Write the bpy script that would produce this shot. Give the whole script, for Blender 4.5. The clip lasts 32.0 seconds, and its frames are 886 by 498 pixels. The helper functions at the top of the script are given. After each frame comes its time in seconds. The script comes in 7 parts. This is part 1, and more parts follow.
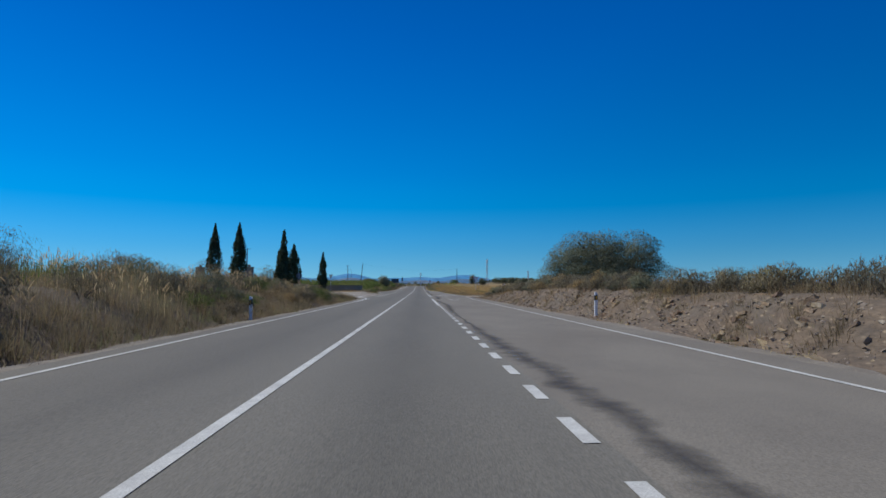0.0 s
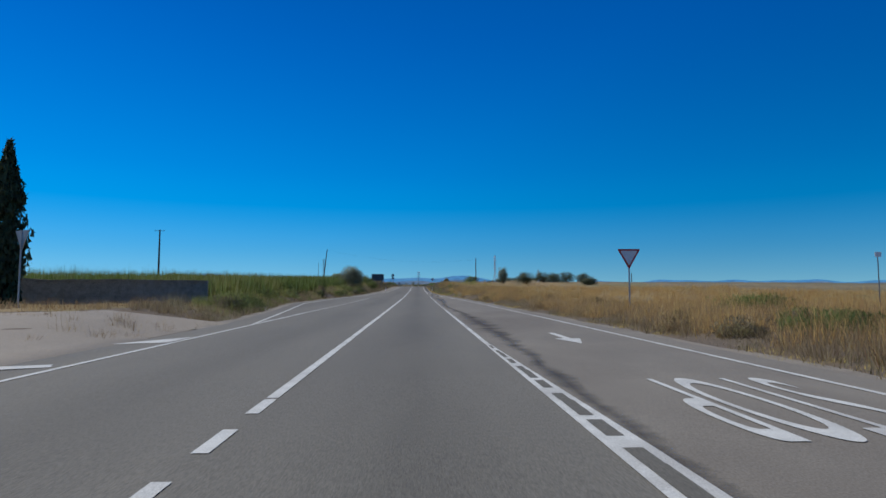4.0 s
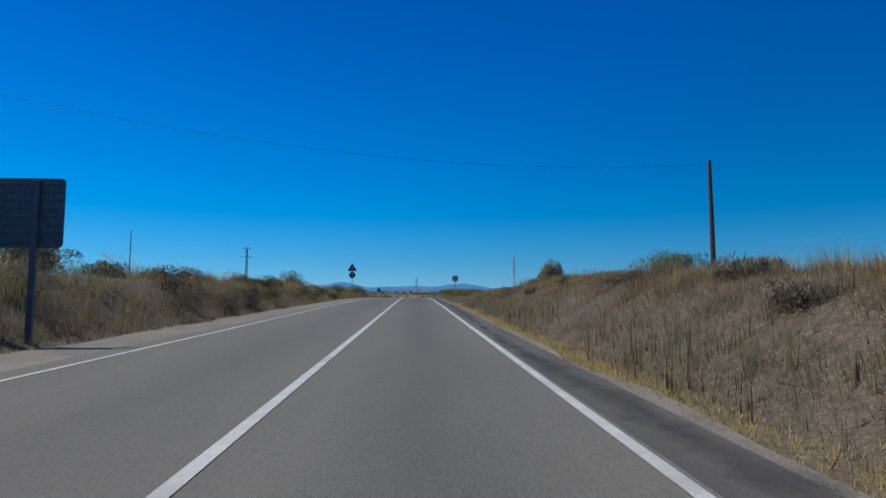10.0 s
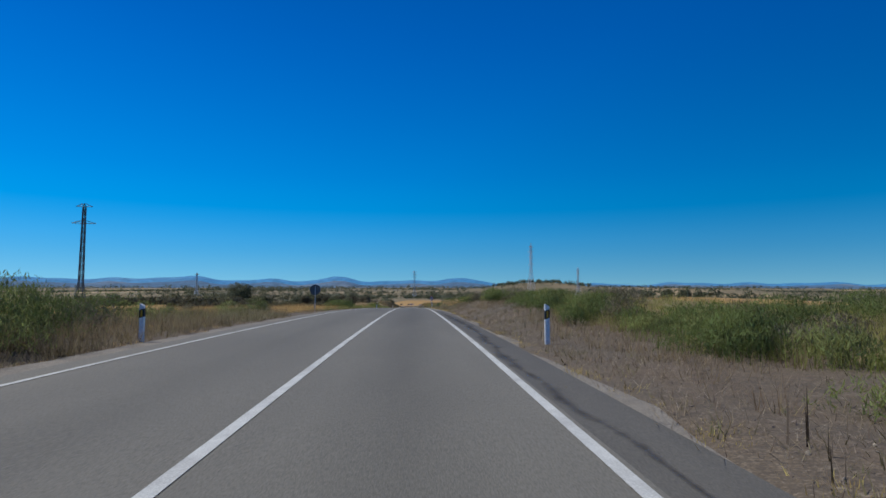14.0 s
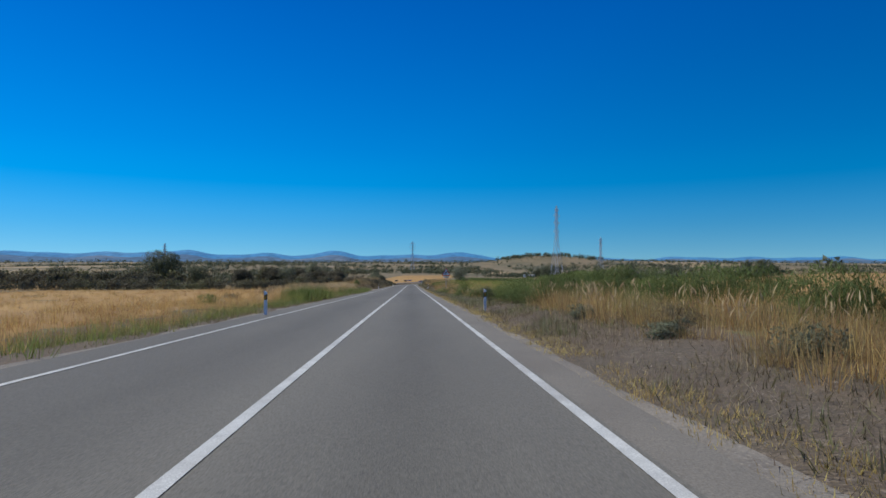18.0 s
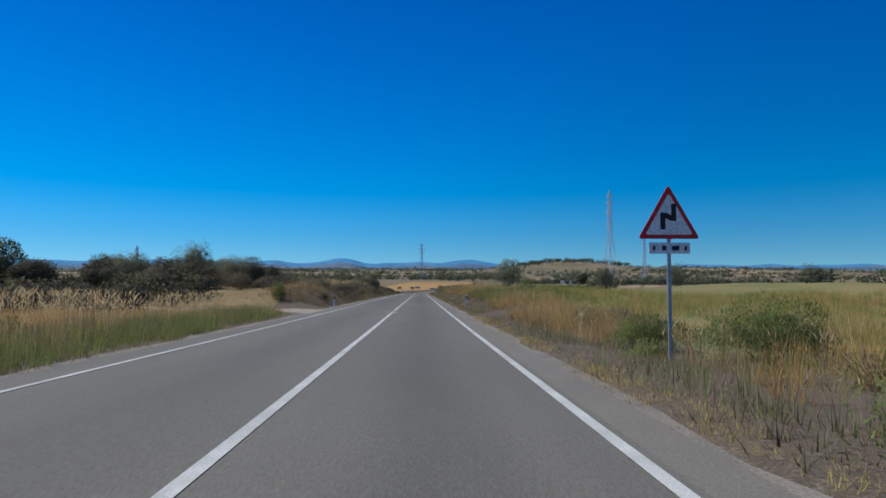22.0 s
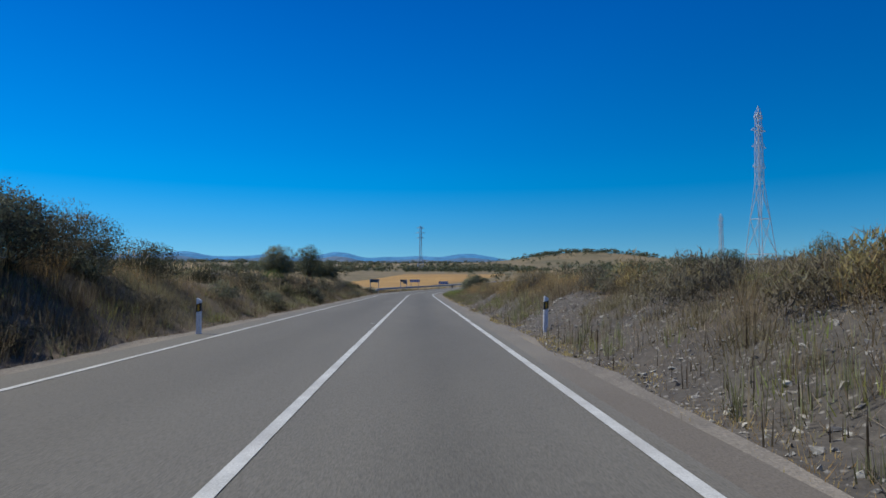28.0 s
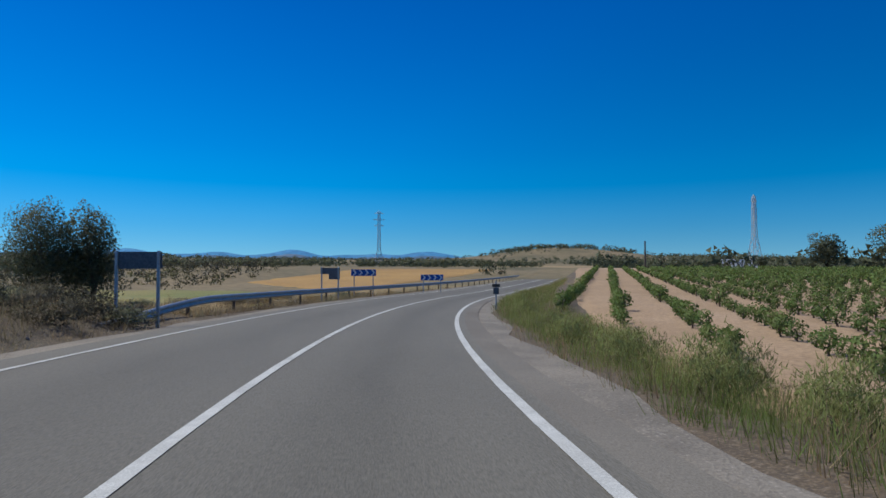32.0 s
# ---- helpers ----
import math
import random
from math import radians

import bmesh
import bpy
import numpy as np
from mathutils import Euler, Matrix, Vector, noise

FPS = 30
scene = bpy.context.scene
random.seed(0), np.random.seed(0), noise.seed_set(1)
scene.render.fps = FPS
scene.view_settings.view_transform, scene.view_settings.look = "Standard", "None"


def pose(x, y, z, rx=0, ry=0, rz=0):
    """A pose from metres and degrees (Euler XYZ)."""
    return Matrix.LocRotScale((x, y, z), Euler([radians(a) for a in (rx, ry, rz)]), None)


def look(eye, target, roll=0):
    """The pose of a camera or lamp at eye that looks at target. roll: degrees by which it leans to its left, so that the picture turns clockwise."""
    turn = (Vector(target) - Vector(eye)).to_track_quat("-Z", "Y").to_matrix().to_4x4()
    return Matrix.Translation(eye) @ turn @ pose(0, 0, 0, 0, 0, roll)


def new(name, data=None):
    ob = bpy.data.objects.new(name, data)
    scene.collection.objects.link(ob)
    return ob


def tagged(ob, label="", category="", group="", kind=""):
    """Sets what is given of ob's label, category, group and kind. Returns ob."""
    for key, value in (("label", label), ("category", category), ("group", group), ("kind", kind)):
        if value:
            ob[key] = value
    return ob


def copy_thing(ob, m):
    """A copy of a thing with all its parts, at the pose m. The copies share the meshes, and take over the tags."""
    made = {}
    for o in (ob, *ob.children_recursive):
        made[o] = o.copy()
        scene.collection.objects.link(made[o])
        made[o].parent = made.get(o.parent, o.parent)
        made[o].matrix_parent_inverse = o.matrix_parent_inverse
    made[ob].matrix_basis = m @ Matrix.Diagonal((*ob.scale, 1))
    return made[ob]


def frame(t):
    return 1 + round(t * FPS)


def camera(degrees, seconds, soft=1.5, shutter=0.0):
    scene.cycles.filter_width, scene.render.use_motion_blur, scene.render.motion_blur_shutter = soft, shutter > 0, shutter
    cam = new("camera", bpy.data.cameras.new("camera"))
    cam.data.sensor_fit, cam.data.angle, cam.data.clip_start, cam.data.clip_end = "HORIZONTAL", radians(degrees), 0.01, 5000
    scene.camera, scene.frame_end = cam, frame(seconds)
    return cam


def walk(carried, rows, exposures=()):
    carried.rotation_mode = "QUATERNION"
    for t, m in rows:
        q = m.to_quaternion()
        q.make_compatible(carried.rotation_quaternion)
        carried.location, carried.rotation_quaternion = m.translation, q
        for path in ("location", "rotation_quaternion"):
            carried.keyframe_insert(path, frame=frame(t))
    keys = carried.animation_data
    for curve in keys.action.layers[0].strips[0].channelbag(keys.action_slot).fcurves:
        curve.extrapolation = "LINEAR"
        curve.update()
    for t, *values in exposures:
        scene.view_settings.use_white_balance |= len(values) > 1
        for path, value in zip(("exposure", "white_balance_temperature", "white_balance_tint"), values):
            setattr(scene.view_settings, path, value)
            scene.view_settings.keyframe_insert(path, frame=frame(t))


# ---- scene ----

# ---- camera and drive: x across the road, y along it, z up; x = 0 is the middle of the travelled lane ----
cam = camera(75.6, 32.0, soft=1.6)
# seconds, x, y, z, pitch up, turn to the right (degrees)
PATH = [
    (0.0, 0.24, 0.00, 1.376, 4.03, 2.31),
    (0.5, 0.20, 11.32, 1.416, 4.02, 2.50),
    (1.0, 0.18, 22.63, 1.454, 3.98, 2.65),
    (1.5, 0.15, 33.92, 1.486, 4.07, 2.60),
    (2.0, 0.09, 45.20, 1.515, 3.92, 2.57),
    (2.5, 0.09, 56.47, 1.544, 4.14, 2.56),
    (3.0, 0.00, 67.72, 1.577, 4.01, 2.67),
    (3.5, 0.05, 78.96, 1.618, 4.23, 2.70),
    (4.0, 0.05, 90.18, 1.660, 4.11, 2.54),
    (4.5, 0.05, 101.37, 1.705, 4.07, 2.50),
    (5.0, 0.05, 112.54, 1.752, 4.23, 2.52),
    (5.5, 0.06, 123.66, 1.800, 4.50, 2.53),
    (6.0, 0.07, 134.75, 1.852, 4.23, 2.51),
    (6.5, 0.07, 145.77, 1.911, 4.58, 2.57),
    (7.0, 0.07, 156.72, 1.983, 4.63, 2.49),
    (7.5, 0.01, 167.58, 2.070, 4.62, 2.53),
    (8.0, 0.01, 178.34, 2.175, 4.66, 2.68),
    (8.5, -0.00, 188.99, 2.301, 4.80, 2.64),
    (9.0, -0.01, 199.51, 2.453, 5.07, 2.41),
    (9.5, -0.05, 209.89, 2.630, 5.07, 2.49),
    (10.0, -0.10, 220.15, 2.820, 4.94, 2.76),
    (10.5, -0.02, 230.31, 3.022, 5.04, 3.20),
    (11.0, 0.08, 240.39, 3.234, 4.95, 3.66),
    (11.5, 0.13, 250.38, 3.454, 5.00, 3.41),
    (12.0, 0.14, 260.27, 3.677, 5.18, 2.85),
    (12.5, 0.13, 270.05, 3.892, 5.38, 2.60),
    (13.0, 0.12, 279.73, 4.083, 5.02, 2.65),
    (13.5, 0.09, 289.34, 4.233, 4.81, 2.83),
    (14.0, 0.11, 298.93, 4.342, 4.39, 2.96),
    (14.5, 0.11, 308.50, 4.408, 3.09, 2.92),
    (15.0, 0.10, 318.05, 4.432, 3.28, 2.57),
    (15.5, 0.04, 327.57, 4.416, 3.41, 2.44),
    (16.0, -0.03, 337.08, 4.358, 3.02, 2.36),
    (16.5, -0.12, 346.57, 4.260, 2.23, 2.23),
    (17.0, -0.17, 356.03, 4.121, 1.91, 2.57),
    (17.5, -0.12, 365.48, 3.946, 2.01, 2.84),
    (18.0, -0.03, 374.92, 3.737, 1.85, 3.18),
    (18.5, 0.05, 384.35, 3.506, 1.86, 2.87),
    (19.0, 0.04, 393.79, 3.263, 1.73, 2.67),
    (19.5, 0.02, 403.21, 3.011, 1.92, 2.70),
    (20.0, 0.03, 412.61, 2.757, 2.00, 2.70),
    (20.5, 0.03, 421.98, 2.499, 2.27, 2.53),
    (21.0, 0.00, 431.33, 2.237, 2.14, 2.47),
    (21.5, -0.05, 440.66, 1.969, 2.23, 2.33),
    (22.0, -0.05, 449.95, 1.701, 2.66, 2.30),
    (22.5, -0.04, 459.22, 1.446, 2.25, 2.40),
    (23.0, -0.04, 468.47, 1.204, 2.25, 2.36),
    (23.5, -0.05, 477.69, 0.975, 2.30, 2.32),
    (24.0, -0.08, 486.89, 0.757, 2.11, 2.28),
    (24.5, -0.12, 496.05, 0.544, 2.66, 2.31),
    (25.0, -0.12, 505.18, 0.334, 2.51, 2.25),
    (25.5, -0.11, 514.29, 0.122, 1.94, 2.09),
    (26.0, -0.16, 523.37, -0.089, 2.15, 2.30),
    (26.5, -0.20, 532.43, -0.300, 2.36, 2.39),
    (27.0, -0.23, 541.46, -0.511, 2.36, 2.37),
    (27.5, -0.26, 550.48, -0.726, 2.20, 2.32),
    (28.0, -0.29, 559.46, -0.944, 2.14, 2.48),
    (28.5, -0.30, 568.42, -1.167, 1.86, 2.58),
    (29.0, -0.30, 577.36, -1.395, 2.12, 2.56),
    (29.5, -0.30, 586.29, -1.628, 2.28, 2.44),
    (30.0, -0.31, 595.20, -1.864, 2.25, 2.37),
    (30.5, -0.33, 604.09, -2.104, 1.97, 2.53),
    (31.0, -0.31, 612.97, -2.346, 2.25, 3.34),
    (31.5, -0.20, 621.82, -2.589, 2.01, 4.74),
    (32.0, 0.10, 630.67, -2.831, 2.00, 6.62),
]
walk(cam, [(t, pose(x, y, z, 90 + up, 0, -turn)) for t, x, y, z, up, turn in PATH], exposures=[(0.0, 0.02), (14.5, 0.02), (16.5, 0.09), (32.0, 0.09)])

# ---- light: clear summer noon sky, sun high on the left ----
SUN_ELEVATION, SUN_AZIMUTH = radians(58), radians(-72)
world = bpy.data.worlds.new("clear_sky")
scene.world = world
world.use_nodes = True
wn = world.node_tree.nodes
sky = wn.new("ShaderNodeTexSky")
sky.sky_type = "NISHITA"
sky.sun_disc = False
sky.sun_elevation, sky.sun_rotation = SUN_ELEVATION, SUN_AZIMUTH
sky.altitude, sky.air_density, sky.dust_density, sky.ozone_density = 1000, 0.95, 0.0, 8.0
SUN_WAY = Vector((math.sin(SUN_AZIMUTH) * math.cos(SUN_ELEVATION), math.cos(SUN_AZIMUTH) * math.cos(SUN_ELEVATION), math.sin(SUN_ELEVATION)))
wl = world.node_tree.links
way, lift = wn.new("ShaderNodeTexCoord"), wn.new("ShaderNodeVectorMath")
lift.operation = "MULTIPLY_ADD"
lift.inputs[1].default_value, lift.inputs[2].default_value = (1, 1, 1.6), (0, 0, 0.075)
wl.new(way.outputs["Generated"], lift.inputs[0])
wl.new(lift.outputs[0], sky.inputs["Vector"])
apart = wn.new("ShaderNodeSeparateXYZ")
wl.new(way.outputs["Generated"], apart.inputs[0])


def by_height(stops):
    """A value that changes with the height in the sky, 0 at the horizon and 1 overhead."""
    r, m = wn.new("ShaderNodeValToRGB"), wn.new("ShaderNodeMath")
    r.color_ramp.interpolation = "B_SPLINE"
    e = r.color_ramp.elements
    e[0].position, e[1].position = stops[0][0], stops[-1][0]
    e[0].color, e[1].color = [(v / 2, v / 2, v / 2, 1) for v in (stops[0][1], stops[-1][1])]
    for z, v in stops[1:-1]:
        e.new(z).color = (v / 2, v / 2, v / 2, 1)
    m.operation, m.inputs[1].default_value = "MULTIPLY", 2.0
    wl.new(apart.outputs[2], r.inputs[0])
    wl.new(r.outputs[0], m.inputs[0])
    return m.outputs[0]


sat = wn.new("ShaderNodeHueSaturation")
wl.new(by_height([(0.0, 1.12), (0.035, 1.19), (0.07, 1.26), (0.12, 1.3), (0.2, 1.35), (0.34, 1.43), (0.46, 1.46), (0.65, 1.1), (1.0, 1.0)]), sat.inputs["Saturation"])
wl.new(by_height([(0.0, 0.472), (0.08, 0.48), (0.2, 0.495), (0.42, 0.51)]), sat.inputs["Hue"])
toward, clear, bright = wn.new("ShaderNodeVectorMath"), wn.new("ShaderNodeMapRange"), wn.new("ShaderNodeMath")
toward.operation, bright.operation = "DOT_PRODUCT", "MULTIPLY"
toward.inputs[1].default_value = SUN_WAY
clear.inputs[1].default_value, clear.inputs[2].default_value, clear.inputs[3].default_value, clear.inputs[4].default_value = -0.05, 0.32, 0.9, 1.05
wl.new(way.outputs["Generated"], toward.inputs[0])
wl.new(toward.outputs["Value"], clear.inputs[0])
wl.new(by_height([(0.0, 0.62), (0.04, 0.67), (0.09, 0.8), (0.17, 0.97), (0.3, 1.0), (0.45, 0.95), (0.65, 0.72), (1.0, 0.65)]), bright.inputs[0])
wl.new(clear.outputs[0], bright.inputs[1])
wl.new(bright.outputs[0], sat.inputs["Value"])
wl.new(sky.outputs[0], sat.inputs["Color"])
wl.new(sat.outputs[0], wn["Background"].inputs["Color"])
wn["Background"].inputs["Strength"].default_value = 0.149
sun = new("sun", bpy.data.lights.new("sun", "SUN"))
sun.data.energy, sun.data.angle, sun.data.color = 3.3, radians(0.53), (1.0, 0.955, 0.87)
sun.matrix_world = look((0, 0, 200), Vector((0, 0, 200)) - 100 * SUN_WAY)

# ---- the lie of the land ----
PROFILE = [(0, 0.00), (30, 0.10), (60, 0.18), (90, 0.28), (120, 0.41), (150, 0.56), (180, 0.82), (210, 1.26), (240, 1.85), (270, 2.52), (300, 2.97), (330, 3.03),
           (360, 2.67), (390, 1.98), (420, 1.18), (450, 0.32), (480, -0.46), (510, -1.15), (540, -1.85), (570, -2.58), (600, -3.37), (630, -4.19),
           (650, -4.6), (670, -4.9), (700, -5.15), (750, -5.2), (800, -5.0), (843, -4.5), (900, -3.0), (1000, -0.5), (1400, 6)]
RNG = np.random.default_rng(7)


def table(*pairs):
    """A smooth profile along the road from (y, value) pairs."""
    ys, vs = np.array(pairs, float).T
    return lambda y: np.interp(y, ys, vs)


_fine = np.arange(-200, 1400, 2.0)
_prof = np.interp(_fine, [p[0] for p in PROFILE], [p[1] for p in PROFILE])
_prof = np.convolve(np.pad(_prof, 10, "edge"), np.ones(21) / 21, "valid")


def road_z(y):
    return np.interp(y, _fine, _prof)


BEND_START, BEND_RADIUS, BEND_TURN = 634.0, 110.0, radians(21)
BEND_END = BEND_START + BEND_RADIUS * math.sin(BEND_TURN)
BEND_SHIFT = BEND_RADIUS * (1 - math.cos(BEND_TURN))


def lane_x(y):
    """x of the middle of the travelled lane."""
    y = np.asarray(y, float)
    d = np.clip(y - BEND_START, 0, BEND_END - BEND_START)
    arc = BEND_RADIUS - np.sqrt(BEND_RADIUS ** 2 - d ** 2)
    return arc + np.clip(y - BEND_END, 0, 260) * math.tan(BEND_TURN)


def widen(y):
    """1 / cos of the road's heading."""
    d = np.clip(np.asarray(y, float) - BEND_START, 0, BEND_END - BEND_START)
    return 1 / np.sqrt(1 - (d / BEND_RADIUS) ** 2)


def across(u, y):
    return lane_x(y) + u * widen(y)


# edges of the asphalt and of the gravel strip beside it
asphalt_l = table((-80, -6.5), (62, -6.5), (74, -7.2), (112, -7.2), (124, -8.4), (140, -10.6), (160, -10.3), (172, -8.8), (190, -7.6), (210, -6.7), (640, -6.6), (900, -6.6))
asphalt_r = table((-80, 7.2), (78, 7.4), (95, 7.0), (115, 6.5), (143, 5.9), (160, 5.2), (175, 4.0), (190, 3.2), (205, 2.65), (290, 2.8), (335, 2.7), (360, 2.5), (400, 2.5), (560, 2.4), (900, 2.4))
gravel_l = table((-80, 0.5), (60, 0.5), (120, 0.6), (165, 0.6), (200, 1.8), (285, 1.6), (305, 0.8), (345, 0.6), (385, 0.3), (455, 0.3), (480, 0.65), (640, 0.65), (900, 0.8))
gravel_r = table((-80, 0.6), (195, 0.45), (215, 0.25), (330, 0.2), (360, 0.35), (600, 0.3), (640, 0.7), (900, 0.7))
# heights of the banks over the road, and of the fields 40 m out
bank_l = table((-80, 1.4), (0, 1.4), (30, 1.3), (45, 1.0), (60, 0.6), (70, 0.2), (105, 0.25), (114, 0.5), (124, 0.5), (132, 0.45), (150, 0.8), (190, 1.1), (215, 1.5), (240, 1.6), (262, 1.5), (288, 1.0), (303, 0.5), (320, 0.2), (345, -0.2), (420, -0.2), (445, 0.2), (462, 0.3), (476, 0.05), (494, 0.05), (501, 1.2), (508, 1.7), (530, 1.9), (548, 2.0), (566, 2.0), (582, 1.6), (600, 1.4), (622, 1.3), (640, 1.1), (648, 0.6), (656, -0.2), (700, -0.8), (900, -0.8))
field_l = table((-80, 0.9), (72, 0.5), (130, 0.6), (200, 1.1), (250, 1.3), (300, 0.3), (340, -0.5), (420, -0.7), (470, 0.1), (492, 0.1), (512, 1.3), (570, 0.8), (630, 0.3), (650, 0.0), (700, -1.0), (900, -1.0))
bank_r = table((-80, 1.2), (0, 1.2), (40, 1.3), (56, 1.1), (66, 0.8), (76, 0.3), (84, 0.0), (100, 0.0), (130, 0.2), (150, 0.4), (170, 0.8), (190, 0.95), (205, 1.15), (222, 1.5), (238, 1.6), (247, 1.65), (252, 1.4), (254.5, 1.0), (258, 0.8), (266, 0.75), (276, 0.5), (288, 0.0), (302, -0.15), (312, 0.1), (328, 0.6), (342, 1.0), (354, 0.8), (372, 0.2), (395, 0.3), (410, 0.1), (440, -0.3), (470, -0.4), (482, 0.2), (496, 0.9), (525, 1.2), (545, 1.4), (570, 1.25), (590, 1.15), (604, 1.0), (618, 0.8), (632, 0.2), (645, -0.2), (670, -0.5), (900, -0.3))
field_r = table((-80, 1.6), (60, 1.0), (90, 0.1), (160, 0.6), (200, 1.3), (250, 1.9), (280, 0.5), (300, -0.6), (340, 0.2), (380, -0.5), (460, -0.8), (500, -0.6), (560, 0.4), (610, 0.3), (640, -0.8), (720, -0.9), (900, 0.0))
distance_z = table((-400, 0.5), (0, 1.0), (150, 2.2), (280, 3.5), (400, 1.0), (560, -2.0), (700, -4.5), (800, -3.0), (951, -0.5), (1100, 3), (1400, 7), (2000, 13), (3000, 26), (4400, 40), (5200, 46))


def smooth(a, b, v):
    k = np.clip((v - a) / (b - a), 0, 1)
    return k * k * (3 - 2 * k)


def ripple(x, y):
    """Low uneven ground from a few crossed waves."""
    return (np.sin(x * 0.71 + 1.3 * np.sin(y * 0.33)) * np.sin(y * 0.83 + np.cos(x * 0.41)) * 0.5
            + np.sin(x * 2.3 + y * 1.1) * np.sin(y * 2.9 - x * 0.7) * 0.22 + np.sin(x * 0.23 - y * 0.19) * 0.6)


def ground_z(x, y):
    x, y = np.asarray(x, float), np.asarray(y, float)
    u = (x - lane_x(y)) / widen(y)
    rz = road_z(y)
    left = u < -1.75
    edge = np.where(left, -asphalt_l(y), asphalt_r(y))
    strip = np.where(left, gravel_l(y), gravel_r(y))
    d = np.abs(u) - edge
    bank = np.where(left, bank_l(y), bank_r(y))
    field = np.where(left, field_l(y), field_r(y))
    cut = (u > 0) * (1 - smooth(70, 80, y))
    step = 0.22 * np.sin(x * 5.1 + 2.0 * np.sin(y * 0.9)) * np.sin(y * 1.7 + x) + 0.16 * np.sin(y * 3.9 + 1.4 * np.sin(x * 2.2))
    h = bank * smooth(strip, strip + 3.4 - 1.5 * cut, d + step * cut)
    h = h + (field - bank) * smooth(8, 40, d)
    rough = np.clip((d - strip) / 2.0, 0, 1)
    near = rz + h + ripple(x, y) * 0.13 * rough - 0.12 * np.exp(-((d - strip - 0.5) / 0.5) ** 2) * (bank > 0.3)
    near = near - 0.05 * (1 - smooth(strip - 0.25, strip + 0.3, d))
    near = near + (3.6 * np.exp(-((x - 78) / 40) ** 2 - ((y - 462) / 58) ** 2) + 2.0 * np.exp(-((x - 70) / 36) ** 2 - ((y - 560) / 50) ** 2)) * smooth(9, 44, d) * (u > 0)
    far = distance_z(y) + 3.6 * np.exp(-((x - 78) / 40) ** 2 - ((y - 462) / 58) ** 2) + 2.0 * np.exp(-((x - 70) / 36) ** 2 - ((y - 560) / 50) ** 2) + 17 * np.exp(-((x - 225) / 95) ** 2 - ((y - 1320) / 150) ** 2) + 9 * np.exp(-((x - 420) / 150) ** 2 - ((y - 1400) / 200) ** 2)
    far = far + 5 * np.exp(-((x + 260) / 160) ** 2 - ((y - 1150) / 150) ** 2) + 1.2 * np.sin(x * 0.013 + 1) * np.sin(y * 0.011) + 3.5 * np.sin(x * 0.0041 + 2) * np.sin(y * 0.0047 + 0.5) * smooth(900, 1500, y)
    k = smooth(50, 190, d) + (1 - smooth(50, 190, d)) * smooth(730, 900, y)
    z = near * (1 - k) + far * k
    # vineyard inside the bend: a plane rising away from the road
    along = (x - 0.1) * 0.386 + (y - 630.7) * 0.9225
    w = smooth(0.4, 4.5, d) * smooth(627, 640, y) * (1 - smooth(115, 190, along)) * (u > 0) * (1 - smooth(130, 240, x))
    return z * (1 - w) + (-5.13 + 0.0208 * along + ripple(x, y) * 0.04) * w


# ---- materials ----
def material(name, base, second=None, scale=3.0, rough=0.9, fine=40.0, bump=0.3, third=None, metal=0.0, spots=None, random=0.0, translucent=0.0, stretch=(1, 1, 1), detail=6.0):
    """Two broad tones, a fine grain, optional third tone in patches, per-object or per-island variation."""
    m = bpy.data.materials.new(name)
    m.use_nodes = True
    n, l = m.node_tree.nodes, m.node_tree.links
    b = n["Principled BSDF"]
    b.inputs["Roughness"].default_value, b.inputs["Metallic"].default_value = rough, metal
    b.inputs["Specular IOR Level"].default_value = 0.35
    geo = n.new("ShaderNodeNewGeometry")
    mp = n.new("ShaderNodeMapping")
    mp.inputs["Scale"].default_value = stretch
    l.new(geo.outputs["Position"], mp.inputs["Vector"])

    def tex(s, det=detail, r=0.6):
        t = n.new("ShaderNodeTexNoise")
        t.inputs["Scale"].default_value, t.inputs["Detail"].default_value, t.inputs["Roughness"].default_value = s, det, r
        l.new(mp.outputs[0], t.inputs["Vector"])
        return t

    def mix(a, c, f):
        x = n.new("ShaderNodeMix")
        x.data_type = "RGBA"
        for sock, v in ((x.inputs["Factor"], f), (x.inputs[6], a), (x.inputs[7], c)):
            if isinstance(v, (tuple, float, int)):
                sock.default_value = (*v, 1) if isinstance(v, tuple) else v
            else:
                l.new(v, sock)
        return x.outputs[2]

    def ramp(v, lo, hi):
        r = n.new("ShaderNodeMapRange")
        r.inputs[1].default_value, r.inputs[2].default_value = lo, hi
        l.new(v, r.inputs[0])
        return r.outputs[0]

    colour = base
    if second:
        colour = mix(base, second, ramp(tex(scale).outputs[0], 0.38, 0.62))
    if third:
        colour = mix(colour, third, ramp(tex(scale * 0.23).outputs[0], 0.5, 0.66))
    grain = tex(fine, 3.0, 0.7)
    g = n.new("ShaderNodeHueSaturation")
    gr = n.new("ShaderNodeMapRange")
    gr.inputs[1].default_value, gr.inputs[2].default_value = 0.3, 0.7
    gr.inputs[3].default_value, gr.inputs[4].default_value = 0.72, 1.28
    l.new(grain.outputs[0], gr.inputs[0])
    l.new(gr.outputs[0], g.inputs["Value"])
    if isinstance(colour, tuple):
        g.inputs["Color"].default_value = (*colour, 1)
    else:
        l.new(colour, g.inputs["Color"])
    out = g.outputs[0]
    if spots:
        v = n.new("ShaderNodeTexVoronoi")
        v.inputs["Scale"].default_value = spots[1]
        l.new(mp.outputs[0], v.inputs["Vector"])
        s = n.new("ShaderNodeMapRange")
        s.inputs[1].default_value, s.inputs[2].default_value, s.inputs[3].default_value, s.inputs[4].default_value = 0.1, 0.25, 1.0, 0.0
